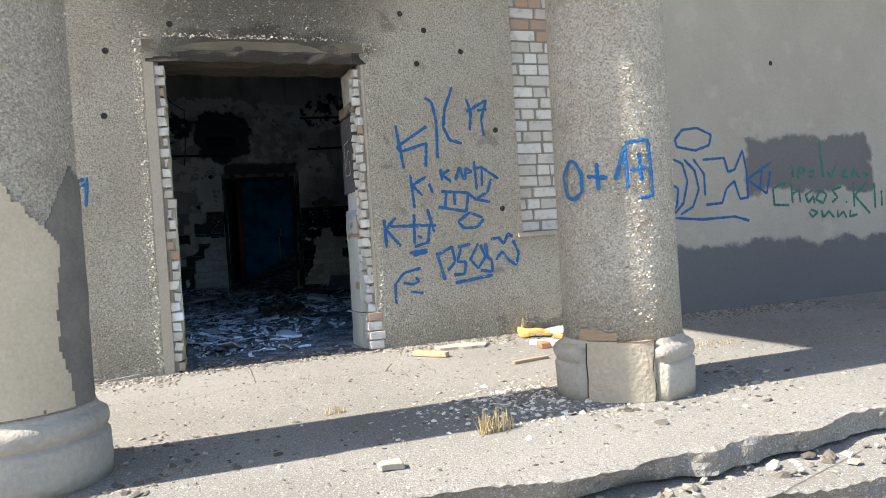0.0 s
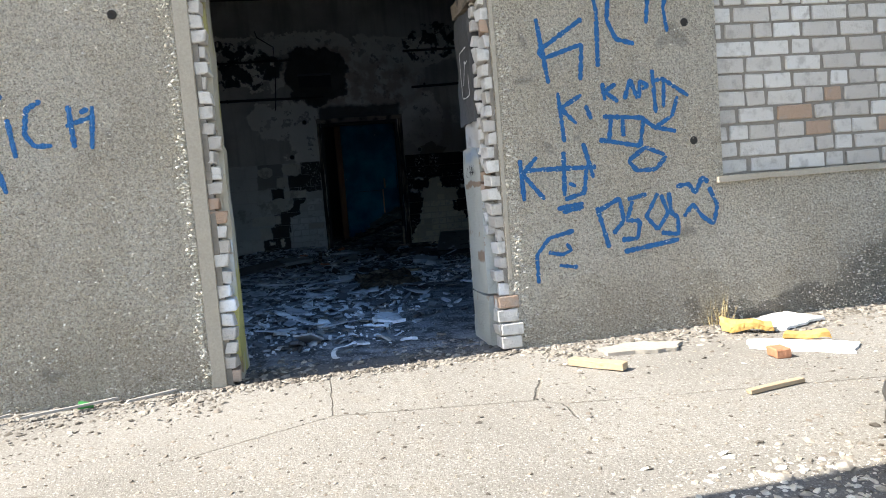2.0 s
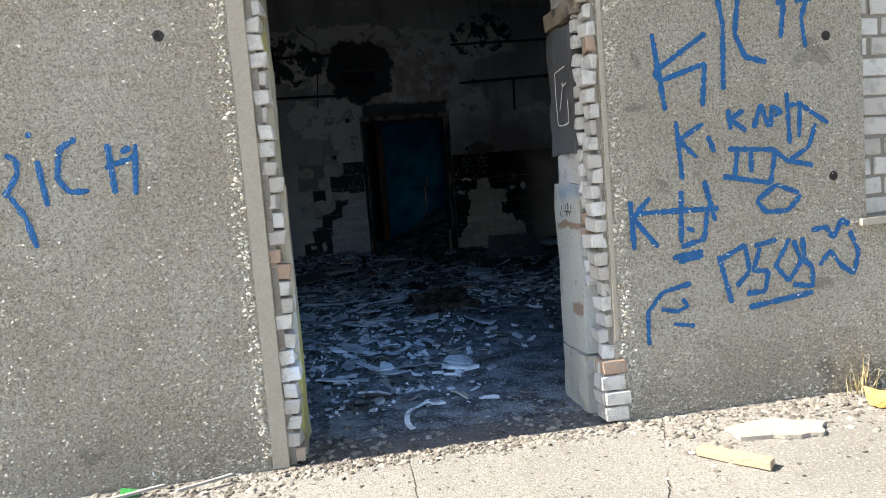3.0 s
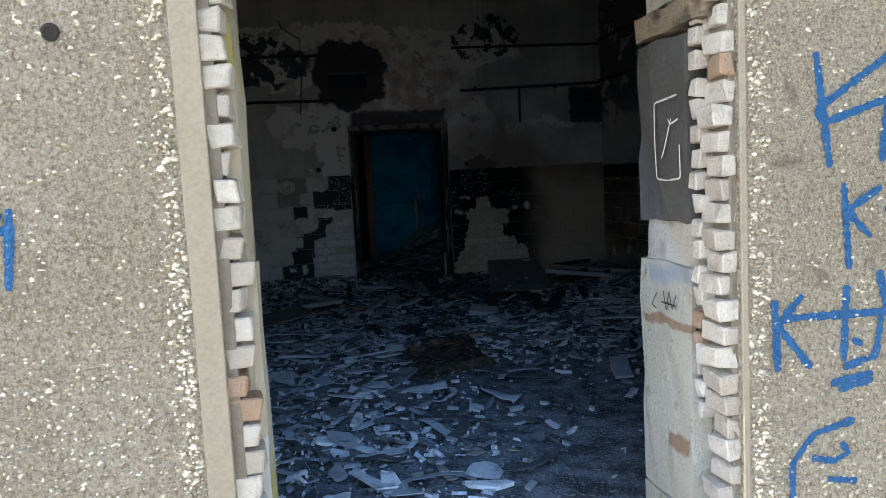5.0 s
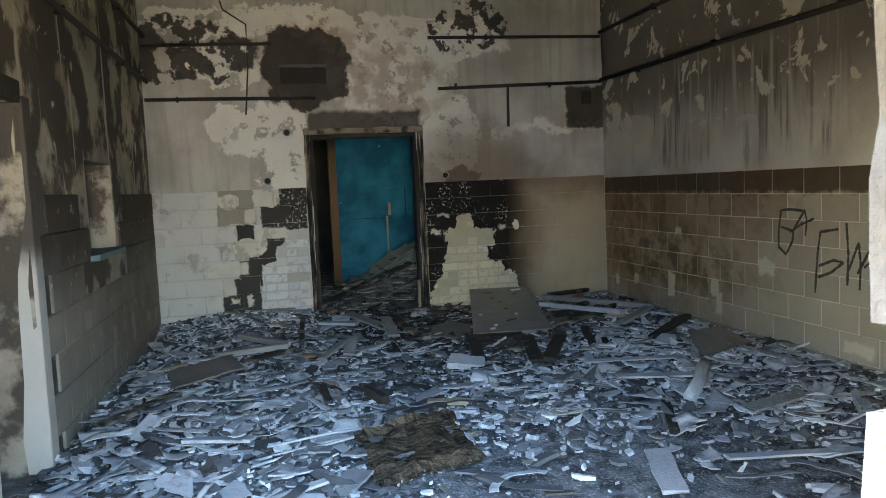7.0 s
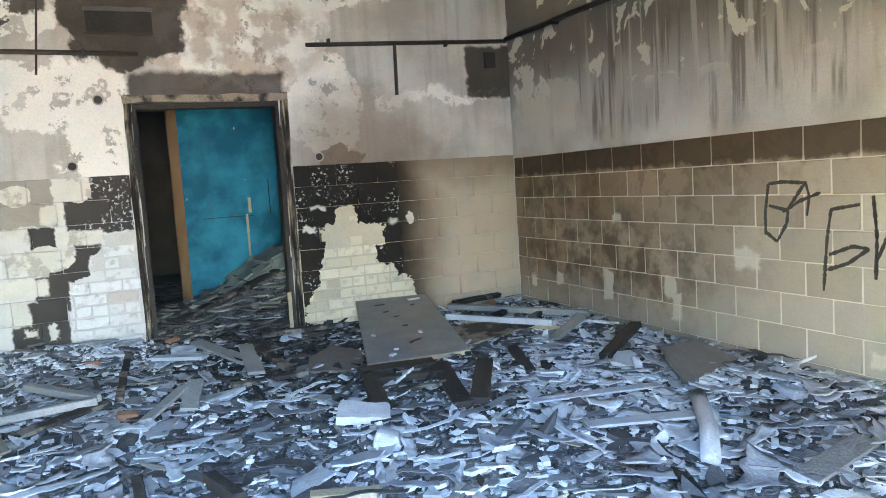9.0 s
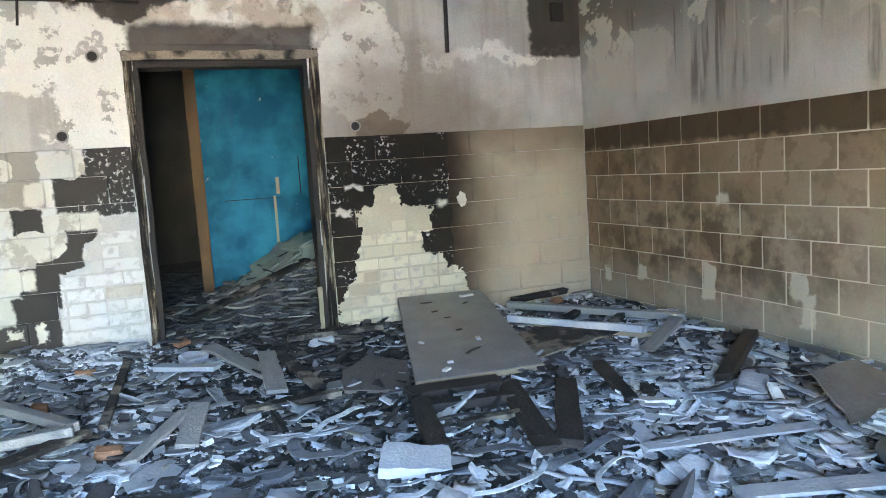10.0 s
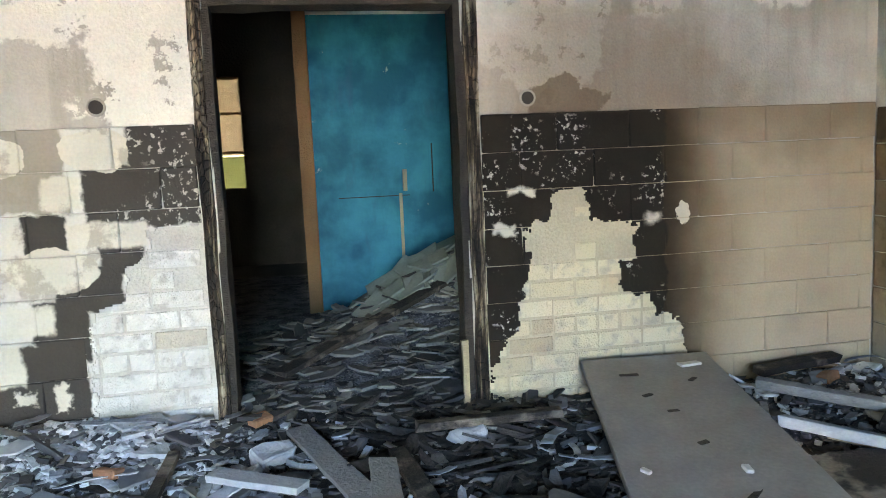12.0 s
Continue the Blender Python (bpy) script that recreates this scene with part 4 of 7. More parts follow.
def curved_patch(col, name, material, r, outline, label, ragged=0.012, thick=0.012, seed=1):
    """A layer of plaster on a column; outline in degrees and heights."""
    rng = random.Random(seed)
    a0, a1 = min(p[0] for p in outline), max(p[0] for p in outline)
    z0, z1 = min(p[1] for p in outline), max(p[1] for p in outline)
    na, nz = max(4, int((a1 - a0) / 2.0)), max(4, int((z1 - z0) / 0.015))
    bm = bmesh.new()
    grid = {}
    ref = {}

    def vert(i, k, lift):
        key = (i, k, lift)
        if key not in grid:
            a, z = radians(a0 + (a1 - a0) * i / na), z0 + (z1 - z0) * k / nz
            rr = r + (thick + 0.004 * noise.noise((a * 5, z * 9, 1)) if lift else -0.02)
            grid[key] = bm.verts.new((rr * math.cos(a), rr * math.sin(a), z))
        return grid[key]

    def kept(i, k):
        if (i, k) not in ref:
            a, z = a0 + (a1 - a0) * (i + 0.5) / na, z0 + (z1 - z0) * (k + 0.5) / nz
            w = noise.noise((a * 0.15, z * 14, seed))
            ref[(i, k)] = 0 <= i < na and 0 <= k < nz and inside(outline, a + w * ragged * 200, z + w * ragged)
        return ref[(i, k)]

    for i in range(na):
        for k in range(nz):
            if kept(i, k):
                bm.faces.new([vert(i, k, 1), vert(i + 1, k, 1), vert(i + 1, k + 1, 1), vert(i, k + 1, 1)])
                for di, dk, a, b in ((-1, 0, (i, k), (i, k + 1)), (1, 0, (i + 1, k), (i + 1, k + 1)), (0, -1, (i, k), (i + 1, k)), (0, 1, (i, k + 1), (i + 1, k + 1))):
                    if not kept(i + di, k + dk):
                        bm.faces.new([vert(*a, 1), vert(*b, 1), vert(*b, 0), vert(*a, 0)])
    return part(name, bm, material, col, label, smooth=False)


col_r = round_column(2.27, -2.415, "round roughcast porch column with blue graffiti and a broken base", (-160, -92))
col_l = round_column(-0.66, -2.415, "round roughcast porch column with a large cream plaster patch")
for x in (5.20, 8.13, 11.06):
    round_column(x, -2.415, "round roughcast porch column on a moulded base")
curved_patch(col_l, "plaster_patch", M["cream"], 0.314, [(-150, 0.32), (-36, 0.32), (-38, 0.45), (-46, 0.52), (-44, 0.75), (-40, 0.95), (-48, 1.02), (-60, 1.08), (-78, 1.22), (-105, 1.28), (-150, 1.28)], "cream smooth plaster patch with a ragged edge")
curved_patch(col_l, "bare_concrete", M["dark_concrete"], 0.311, [(-56, 0.315), (14, 0.315), (14, 0.95), (4, 1.22), (-22, 1.28), (-40, 1.12), (-52, 1.0)], "dark bare concrete area", thick=0.006, seed=4)
curved_patch(col_r, "base_repair", M["repair"], 0.314, [(-157, 0.002), (-96, 0.002), (-96, 0.31), (-157, 0.31)], "smeared cream plaster repair over the base", thick=0.018, ragged=0.010, seed=3)
curved_patch(col_r, "brick_patch", M["brick_bare"], 0.315, [(-165, 0.315), (-128, 0.315), (-128, 0.36), (-165, 0.37)], "strip of bare brick above the base", thick=0.006, ragged=0.004, seed=5)

for k, pts in enumerate((((-157.5, 0.02), (-156.6, 0.10), (-157.4, 0.2), (-156.2, 0.30)), ((-97.5, 0.0), (-96.2, 0.09), (-98.4, 0.17), (-96.0, 0.24), (-95.0, 0.31)), ((-128.0, 0.306), (-118.0, 0.309), (-104.0, 0.305), (-95.0, 0.31)))):
    p3 = [(0.3335 * math.cos(radians(a)), 0.3335 * math.sin(radians(a)), z) for a, z in pts]
    part("crack", tube(p3, 0.0035, 5), M["soot" if k < 2 else "brown"], col_r, "dark crack in the base repair")

# doorway: worn white bricks of the jambs, reveal plaster, charred lintel
rng = random.Random(5)
for k in range(30):
    z = 0.040 + 0.0765 * k
    for side in (0, 1):
        w = rng.choice((0.065, 0.075, 0.085) if side == 0 else (0.05, 0.06, 0.07)) + rng.uniform(-0.008, 0.010)
        key = worn_brick(round(w / 0.01) * 0.01, 0.11, 0.064, 3 + k % 5)
        x = DOOR_L + w / 2 - 0.004 if side == 0 else DOOR_R - w / 2 + 0.004
        piece("brick", key, M["brick_w"], wall_front, pose(x + rng.uniform(-0.010, 0.010), 0.075 + rng.uniform(-0.014, 0.010), z + rng.uniform(-0.004, 0.004), rng.uniform(-4, 4), rng.uniform(-5, 5), rng.uniform(-6, 6)))
        if side == 1 and 7 < k < 29:
            key = worn_brick(0.055, 0.05, 0.058, 3 + k % 4)
            piece("brick", key, M["brick_w"], wall_front, pose(DOOR_R - 0.040, 0.150 + rng.uniform(-0.014, 0.01), z + 0.03 + rng.uniform(-0.006, 0.006), rng.uniform(-6, 6), rng.uniform(-6, 6), rng.uniform(-8, 8)))
for k in range(4):
    piece("brick", worn_brick(0.12, 0.12, 0.066, k % 3 + 1), M["brick_w"], wall_front, pose(DOOR_R - 0.006 + rng.uniform(-0.01, 0.01), 0.045, 0.045 + 0.0765 * k))
for x0, x1, z0, z1 in ((DOOR_L - 0.002, DOOR_L + 0.03, 0.0, DOOR_H - 0.02), (DOOR_R - 0.02, DOOR_R + 0.002, 0.28, DOOR_H - 0.02)):
    single("trim", box(x0, x1, 0.02, 0.13, z0, z1, 0.003), M["mortar"], "grey mortar behind the jamb bricks", "trim", kind="structure")


def reveal(name, x0, x1, y0, y1, z0, z1, mat, label, seed):
    bm = box(x0, x1, y0, y1, z0, z1, 0.0, 0.014, 5, seed)
    return single(name, bm, M[mat], label, "trim", kind="structure")


reveal("trim", DOOR_R - 0.078, DOOR_R + 0.01, 0.178, 0.52, 1.31, 1.935, "darkreveal", "dark grey slab on the door reveal", 1)
reveal("trim", DOOR_R - 0.058, DOOR_R + 0.01, 0.178, 0.50, 1.15, 1.32, "brick_w", "bare pale brick on the door reveal", 2)
reveal("trim", DOOR_R - 0.078, DOOR_R + 0.01, 0.178, 0.53, 0.30, 1.16, "reveal", "grey-green plastered door reveal with scribbles", 3)
reveal("trim", DOOR_R - 0.085, DOOR_R + 0.01, 0.175, 0.53, 0.0, 0.29, "reveal", "pale block at the foot of the reveal", 4)
reveal("trim", DOOR_R - 0.05, DOOR_R + 0.01, 0.16, 0.50, 2.05, 2.33, "brick_w", "bare pale brick under the lintel", 8)
reveal("trim", DOOR_R - 0.085, DOOR_R + 0.01, 0.06, 0.52, 1.95, 2.04, "frame_char", "charred end of a door beam", 7)
reveal("trim", DOOR_L - 0.01, DOOR_L + 0.085, 0.15, 0.50, 0.0, 1.26, "reveal_y", "yellow-stained plastered door reveal", 5)
reveal("trim", DOOR_L - 0.01, DOOR_L + 0.075, 0.15, 0.49, 1.275, 2.30, "reveal_y", "yellow-stained plastered door reveal", 6)
single("trim", box(DOOR_L - 0.06, DOOR_R + 0.04, -0.012, 0.46, DOOR_H - 0.035, DOOR_H + 0.05, 0.0, 0.04, 14, 3), M["char"], "charred timber lintel over the doorway", "lintel", kind="structure")
# smooth render strips beside the doorway
for x0, x1 in ((DOOR_L - 0.075, DOOR_L - 0.001), (DOOR_R + 0.001, DOOR_R + 0.025)):
    single("trim", box(x0, x1, -0.005, 0.02, 0.001 if x0 < 0 else 0.40, DOOR_H - 0.04, 0.003), M["smooth"], "smooth grey render strip beside the doorway", "trim", kind="structure")
single("trim", box(DOOR_L - 0.075, DOOR_R + 0.10, -0.002, 0.02, DOOR_H + 0.052, DOOR_H + 0.125, 0.0, 0.008, 9, 4), M["sooty_band"], "smooth grey render band over the doorway", "trim", kind="structure")
single("window_sill", box(WIN_L - 0.05, WIN_R + 0.05, -0.03, 0.12, WIN_LO - 0.035, WIN_LO - 0.002, 0.004, 0.008, 8, 2), M["smooth"], "worn rendered sill under the walled-up window", "sill", kind="structure")

# walled-up window
single("window_1", box(WIN_L - 0.02, WIN_R + 0.02, 0.066, 0.40, WIN_LO - 0.02, WIN_HI + 0.02), M["mortar"], "mortar of the walled-up window", "window", kind="structure")
window_1 = bpy.data.objects["window_1"]
rng = random.Random(11)
for k in range(22):
    z = WIN_LO + 0.05 + 0.0995 * k
    x = WIN_L + (0.0 if k % 2 else -0.06) + 0.02
    while x < WIN_R - 0.02:
        l = rng.choice((0.25, 0.25, 0.25, 0.12, 0.18, 0.12)) if k % 3 else rng.choice((0.25, 0.25, 0.12))
        a, b = max(x, WIN_L + 0.012), min(x + l, WIN_R - 0.012)
        if b - a > 0.05:
            key = worn_brick(round((b - a) / 0.02) * 0.02 - 0.004, 0.06, 0.083, rng.choice((0, 1, 2, 2, 3)))
            piece("brick", key, M["brick_w"], window_1, pose((a + b) / 2, 0.086 + rng.uniform(-0.006, 0.006), z + rng.uniform(-0.003, 0.003), 0, rng.uniform(-0.7, 0.7), rng.uniform(-1.5, 1.5)))
        x += l + 0.015

# small holes drilled in the facade, their inner shade set on as dark discs
for x, z in ((-0.39, 1.92), (-0.35, 2.39), (2.02, 2.34), (2.42, 2.45), (2.10, 2.62), (-0.30, 2.9), (1.9, 2.75), (2.70, 1.78), (2.72, 1.1), (5.8, 2.42), (0.1, 2.6)):
    bm = lathe([(0.020, 0.0), (0.024, 0.004), (0.017, 0.006), (0.012, 0.0035)], 14)
    bm.transform(pose(x, 0.0 if x < 4.3 else 0.02, z, 90, 0, 0))
    single("wall_hole", bm, M["soot"], "small dark anchor hole in the rough wall", "hole", "holes in the facade", kind="structure")


def lumps(name, n, place, lo, hi, material, label, category, seed, flat=1.0):
    """Many small angular stones or lumps in one mesh."""
    rng = random.Random(seed)
    verts, faces = [], []
    ico = [(0, 0, 1), (0.9, 0, 0.35), (0.28, 0.85, 0.35), (-0.73, 0.53, 0.35), (-0.73, -0.53, 0.35), (0.28, -0.85, 0.35), (0.73, 0.53, -0.45), (-0.28, 0.85, -0.45), (-0.9, 0, -0.45), (-0.28, -0.85, -0.45), (0.73, -0.53, -0.45)]
    fs = [(0, 1, 2), (0, 2, 3), (0, 3, 4), (0, 4, 5), (0, 5, 1), (1, 6, 2), (2, 6, 7), (2, 7, 3), (3, 7, 8), (3, 8, 4), (4, 8, 9), (4, 9, 5), (5, 9, 10), (5, 10, 1), (1, 10, 6), (6, 10, 9, 8, 7)]
    for i in range(n):
        p = Vector(place(rng))
        s = lo + (hi - lo) * rng.random() ** 2.2
        m = Euler((rng.uniform(-0.5, 0.5), rng.uniform(-0.5, 0.5), rng.uniform(0, 6.3))).to_matrix()
        k = len(verts)
        sx, sy, sz = s * rng.uniform(0.6, 1.3), s * rng.uniform(0.5, 1.0), s * rng.uniform(0.4, 0.9) * flat
        for x, y, z in ico:
            j = rng.uniform(0.75, 1.2)
            verts.append(p + m @ Vector((x * sx * j, y * sy * j, z * sz * j)))
        faces += [[k + q for q in f] for f in fs]
    me = bpy.data.meshes.new(name)
    me.from_pydata(verts, [], faces)
    me.materials.append(material)
    return tagged(new(name, me), label, category, kind="stuff")


def edge_place(rng):
    z = rng.uniform(0.05, 2.5)
    if rng.random() < 0.12:
        x = rng.uniform(DOOR_L - 0.08, DOOR_R - 0.2)
        return (x, -0.002, DOOR_H + 0.15 + 0.02 * noise.noise((x * 5, 2, 0)) + rng.random() ** 2 * 0.03)
    if rng.random() < 0.5:
        return (DOOR_L - 0.075 - 0.012 + 0.03 * noise.noise((z * 5, 1, 0)) - rng.random() ** 2 * 0.05, -0.002, z)
    return (DOOR_R + 0.035 + 0.02 * noise.noise((z * 5, 4, 0)) + rng.random() ** 1.5 * 0.07, -0.002, z)


lumps("roughcast_lump", 2100, edge_place, 0.004, 0.013, M["white_lump"], "whitish lumps of roughcast along the doorway edges", "plaster", 3)


def pebble_place(rng):
    while True:
        x, z = rng.uniform(-1.7, 4.3), 2.9 * rng.random() ** 1.25
        if DOOR_L - 0.1 < x < DOOR_R + 0.06 and z < DOOR_H + 0.14 or WIN_L - 0.03 < x < WIN_R + 0.03 and z > WIN_LO - 0.05:
            continue
        if rng.random() < 0.45 or noise.noise((x * 1.7, z * 1.7, 5)) > -0.1 + 0.25 * z:
            return (x, 0.001, z)


lumps("roughcast_pebble", 26000, pebble_place, 0.003, 0.011, M["pebble"], "pale pebbles standing out of the roughcast", "plaster", 8, 0.8)


def shaft_place(rng):
    # half the pebbles crowd near -104 degrees to imitate the sunlit sparkling strip
    cx, a = rng.choice((2.27, 2.27, -0.66)), radians(rng.choice((rng.uniform(-190, 10), rng.gauss(-104, 14))))
    z = rng.uniform(0.4, 2.6)
    if cx < 0 and z < 1.3:
        z += 1.2
    return (cx + 0.311 * math.cos(a), -2.415 + 0.311 * math.sin(a), z)


lumps("shaft_pebble", 3200, shaft_place, 0.003, 0.010, M["pebble"], "pale column pebbles, crowded where grazing sun sparkles", "plaster", 18, 0.8)


def foot_place(rng):
    x = rng.uniform(-2.2, 6.0)
    return (x, -0.02 - abs(rng.gauss(0, 0.22 if x > 1.6 or x < 0 else 0.07)), 0.0)


lumps("wall_foot_rubble", 8000, foot_place, 0.003, 0.026, M["gravel"], "dusty grit and crumbled plaster along the wall foot", "rubble", 4, 0.6)


def porch_place(rng):
    return (rng.uniform(-2.5, 6.5), rng.uniform(-3.35, -0.1), 0.0)


def column_place(rng):
    cx = rng.choice((-0.66, 2.27))
    a, r = rng.uniform(0, 6.3), 0.37 + abs(rng.gauss(0, 0.16))
    return (cx + r * math.cos(a) * 1.6, -2.415 + r * math.sin(a), 0.0)


def step_place(rng):
    return (rng.uniform(-3, 6), rng.choice((-3.70, -3.98)) + rng.uniform(-0.05, 0.12), -0.125)


lumps("porch_grit", 9000, porch_place, 0.002, 0.015, M["dark_grit"], "scattered dark grit on the porch slab", "grit", 5, 0.5)
def drift_place(rng):
    return (rng.gauss(1.75, 0.35), rng.gauss(-2.35, 0.22), 0.0)


lumps("porch_rubble_drift", 900, drift_place, 0.004, 0.024, M["white_lump"], "drift of pale plaster crumbs on the porch", "rubble", 15, 0.5)
lumps("column_foot_rubble", 1100, column_place, 0.006, 0.032, M["gravel"], "crumbled plaster round the column feet", "rubble", 6, 0.6)
lumps("ground_grit", 1500, lambda r: (r.uniform(-3, 6), r.uniform(-7, -4.1), -0.57), 0.004, 0.03, M["gravel"], "loose grit on the ground below the porch", "grit", 7, 0.6)


def edge_chunk_place(rng):
    k = rng.choice((0, 0, 1, 2))
    return (rng.uniform(-2.5, 6.0), (-3.52, -3.58, -3.86)[k] + rng.gauss(0, 0.05), (-0.125, -0.11, -0.295)[k])


lumps("edge_chunks", 600, edge_chunk_place, 0.006, 0.045, M["gravel"], "broken concrete lumps along the step edges", "rubble", 14, 0.7)


def flat_piece(name, outline, thick, m, material, label, category, group="", ragged=0.0, seed=0):
    bm = outline_slab(outline, thick, Matrix.Identity(4), ragged, 0.04, seed)
    ob = single(name, bm, material, label, category, group)
    ob.matrix_basis = m
    return ob


def beam(name, p0, p1, w, h, material, label, category="plank", group="", seed=0, roll=0.0):
    """A plank or beam between two places, with splintered, uneven edges."""
    p0, p1 = Vector(p0), Vector(p1)
    d = p1 - p0
    l = d.length
    bm = bmesh.new()
    add_box(bm, 0, l, -w / 2, w / 2, 0, h)
    bmesh.ops.subdivide_edges(bm, edges=[e for e in bm.edges if abs(e.verts[0].co.x - e.verts[1].co.x) > 0.01], cuts=7)
    for v in bm.verts:
        v.co += Vector((0.03 * noise.noise(v.co * 30 + Vector((seed, 1, 0))) if v.co.x < 0.01 or v.co.x > l - 0.01 else 0.0,
                        0.07 * w * noise.noise(v.co * 5 + Vector((seed, 0, 0))), 0.12 * h * noise.noise(v.co * 6 + Vector((0, seed, 0)))))
    bmesh.ops.bevel(bm, geom=bm.edges[:], offset=min(w, h) * 0.06, segments=1, affect='EDGES')
    ob = single(name, bm, material, label, category, group)
    q = d.to_track_quat('X', 'Z')
    ob.matrix_basis = Matrix.Translation(p0) @ q.to_matrix().to_4x4() @ pose(0, 0, 0, roll, 0, 0)
    return ob


beam("wood_offcut", (1.68, -0.50, 0.005), (1.86, -0.74, 0.005), 0.06, 0.035, M["raw"], "short pale wood offcut on the porch", "offcut", seed=2)
beam("batten", (2.12, -1.33, 0.003), (2.41, -1.27, 0.003), 0.03, 0.018, M["raw"], "thin brown batten lying on the porch", "batten", seed=3)
flat_piece("white_panel", [(0, 0), (0.46, -0.05), (0.5, 0.16), (0.25, 0.22), (-0.03, 0.15)], 0.015, pose(2.58, -0.66, 0.003, 1, 1, -38), M["white"], "white foam sandwich panel lying by the wall", "panel", ragged=0.01, seed=1)
flat_piece("white_panel", [(0, 0), (0.4, 0.0), (0.42, 0.25), (0.05, 0.28)], 0.015, pose(2.95, -0.40, 0.004, 1, -1, 20), M["white"], "broken white panel piece leaning on rubble", "panel", ragged=0.015, seed=2)
for k, (x, y, l, w, r) in enumerate(((2.80, -0.30, 0.26, 0.06, -35), (2.90, -0.66, 0.22, 0.06, -28))):
    bm = box(-l / 2, l / 2, -w / 2, w / 2, 0, 0.035, 0.0, 0.032, 7, k + 2)
    ob = single("foam_lump", bm, M["foam"], "crumbling orange insulation foam on a white panel", "foam")
    ob.matrix_basis = pose(x, y, 0.026, 4, 0, r)
flat_piece("concrete_flake", [(0, 0), (0.34, -0.03), (0.42, 0.12), (0.2, 0.2), (-0.02, 0.13)], 0.018, pose(1.92, -0.42, 0.002, 0, 0, -10), M["old_concrete"], "flat grey concrete flake on the porch", "flake", ragged=0.012, seed=4)
single("brick_chunk", box(2.56, 2.63, -0.90, -0.82, 0.0, 0.055, 0.006, 0.014, 2, 4), M["brick_red"], "broken orange brick chunk on the porch", "brick")
flat_piece("green_rag", [(0, 0), (0.07, 0.01), (0.06, 0.05), (0.01, 0.06)], 0.02, pose(-0.72, -0.13, 0.012, 8, 12, 20), M["green"], "crumpled green plastic scrap at the wall foot", "scrap", ragged=0.008, seed=3)
single("concrete_chunk", box(0.70, 0.80, -3.10, -3.04, 0.0, 0.035, 0.006, 0.016, 2, 9), M["old_concrete"], "small concrete chunk on the porch slab", "chunk")
for k, (x0, y0, x1, y1) in enumerate(((-0.95, -0.22, -0.55, -0.10), (-1.25, -0.3, -1.0, -0.16), (-0.5, -0.16, -0.28, -0.09))):
    beam("stick", (x0, y0, 0.02), (x1, y1, 0.03), 0.016, 0.012, M["greywood"], "dry broken stick in the rubble by the wall", "stick", "sticks by the wall", seed=k)


def dry_tuft(x, y, n, h, spread, seed):
    rng = random.Random(seed)
    bm = bmesh.new()
    for i in range(n):
        a, lean = rng.uniform(0, 6.3), rng.uniform(0.05, 0.9)
        l = h * rng.uniform(0.4, 1.0)
        p0 = Vector((x + rng.uniform(-spread, spread), y + rng.uniform(-spread, spread) * 0.5, 0))
        p1 = p0 + Vector((math.cos(a) * lean * l * 0.5, math.sin(a) * lean * l * 0.5, l * (1 - lean * 0.5)))
        w = Vector((math.cos(a + 1.57), math.sin(a + 1.57), 0)) * 0.003
        vs = [bm.verts.new(q) for q in (p0 - w, p0 + w, p1)]
        vs2 = [bm.verts.new(q + Vector((0.002, 0.002, 0))) for q in (p0 - w, p0 + w, p1)]
        bm.faces.new(vs), bm.faces.new(vs2[::-1])
        for i2 in range(3):
            j = (i2 + 1) % 3
            bm.faces.new([vs[i2], vs2[i2], vs2[j], vs[j]])
    return single("dry_grass", bm, M["straw"], "dry straw tuft growing from a joint in the slab", "grass", "grass tufts")


dry_tuft(1.30, -2.80, 46, 0.15, 0.06, 1)
dry_tuft(1.38, -2.78, 30, 0.13, 0.04, 2)
dry_tuft(0.75, -2.0, 26, 0.05, 0.06, 3)
dry_tuft(2.78, -0.05, 30, 0.3, 0.08, 4)
dry_tuft(3.5, -1.6, 60, 0.05, 0.2, 5)

# ---- lines of spray paint, as places on their walls ----
TAG_TOP = [
    [(1.8, 1.83), (1.85, 1.47)],
    [(2.07, 1.82), (1.8, 1.65), (1.83, 1.61), (2.06, 1.68), (2.04, 1.48)],
    [(2.07, 2.06), (2.13, 2.02), (2.16, 1.86), (2.15, 1.55)],
    [(2.32, 2.15), (2.24, 1.96), (2.22, 1.81), (2.27, 1.7), (2.38, 1.67)],
    [(2.44, 2.05), (2.48, 1.94), (2.46, 1.78)],
    [(2.44, 1.94), (2.63, 2.04), (2.57, 1.87), (2.59, 1.73)],
    [(2.54, 1.95), (2.63, 1.96)],
]
TAG_MIDDLE = [
    [(1.9, 1.42), (1.92, 1.14)],
    [(2.04, 1.4), (1.91, 1.33), (2, 1.24)],
    [(2.06, 1.34), (2.09, 1.26)],
    [(2.17, 1.46), (2.18, 1.36)],
    [(2.25, 1.45), (2.18, 1.41), (2.26, 1.35)],
    [(2.3, 1.36), (2.34, 1.47), (2.38, 1.36)],
    [(2.39, 1.36), (2.4, 1.46), (2.45, 1.43), (2.41, 1.41)],
    [(2.48, 1.52), (2.49, 1.27)],
    [(2.47, 1.45), (2.55, 1.47), (2.54, 1.3)],
    [(2.55, 1.46), (2.7, 1.36)],
    [(2.63, 1.36), (2.59, 1.25), (2.48, 1.19), (2.61, 1.16)],
]
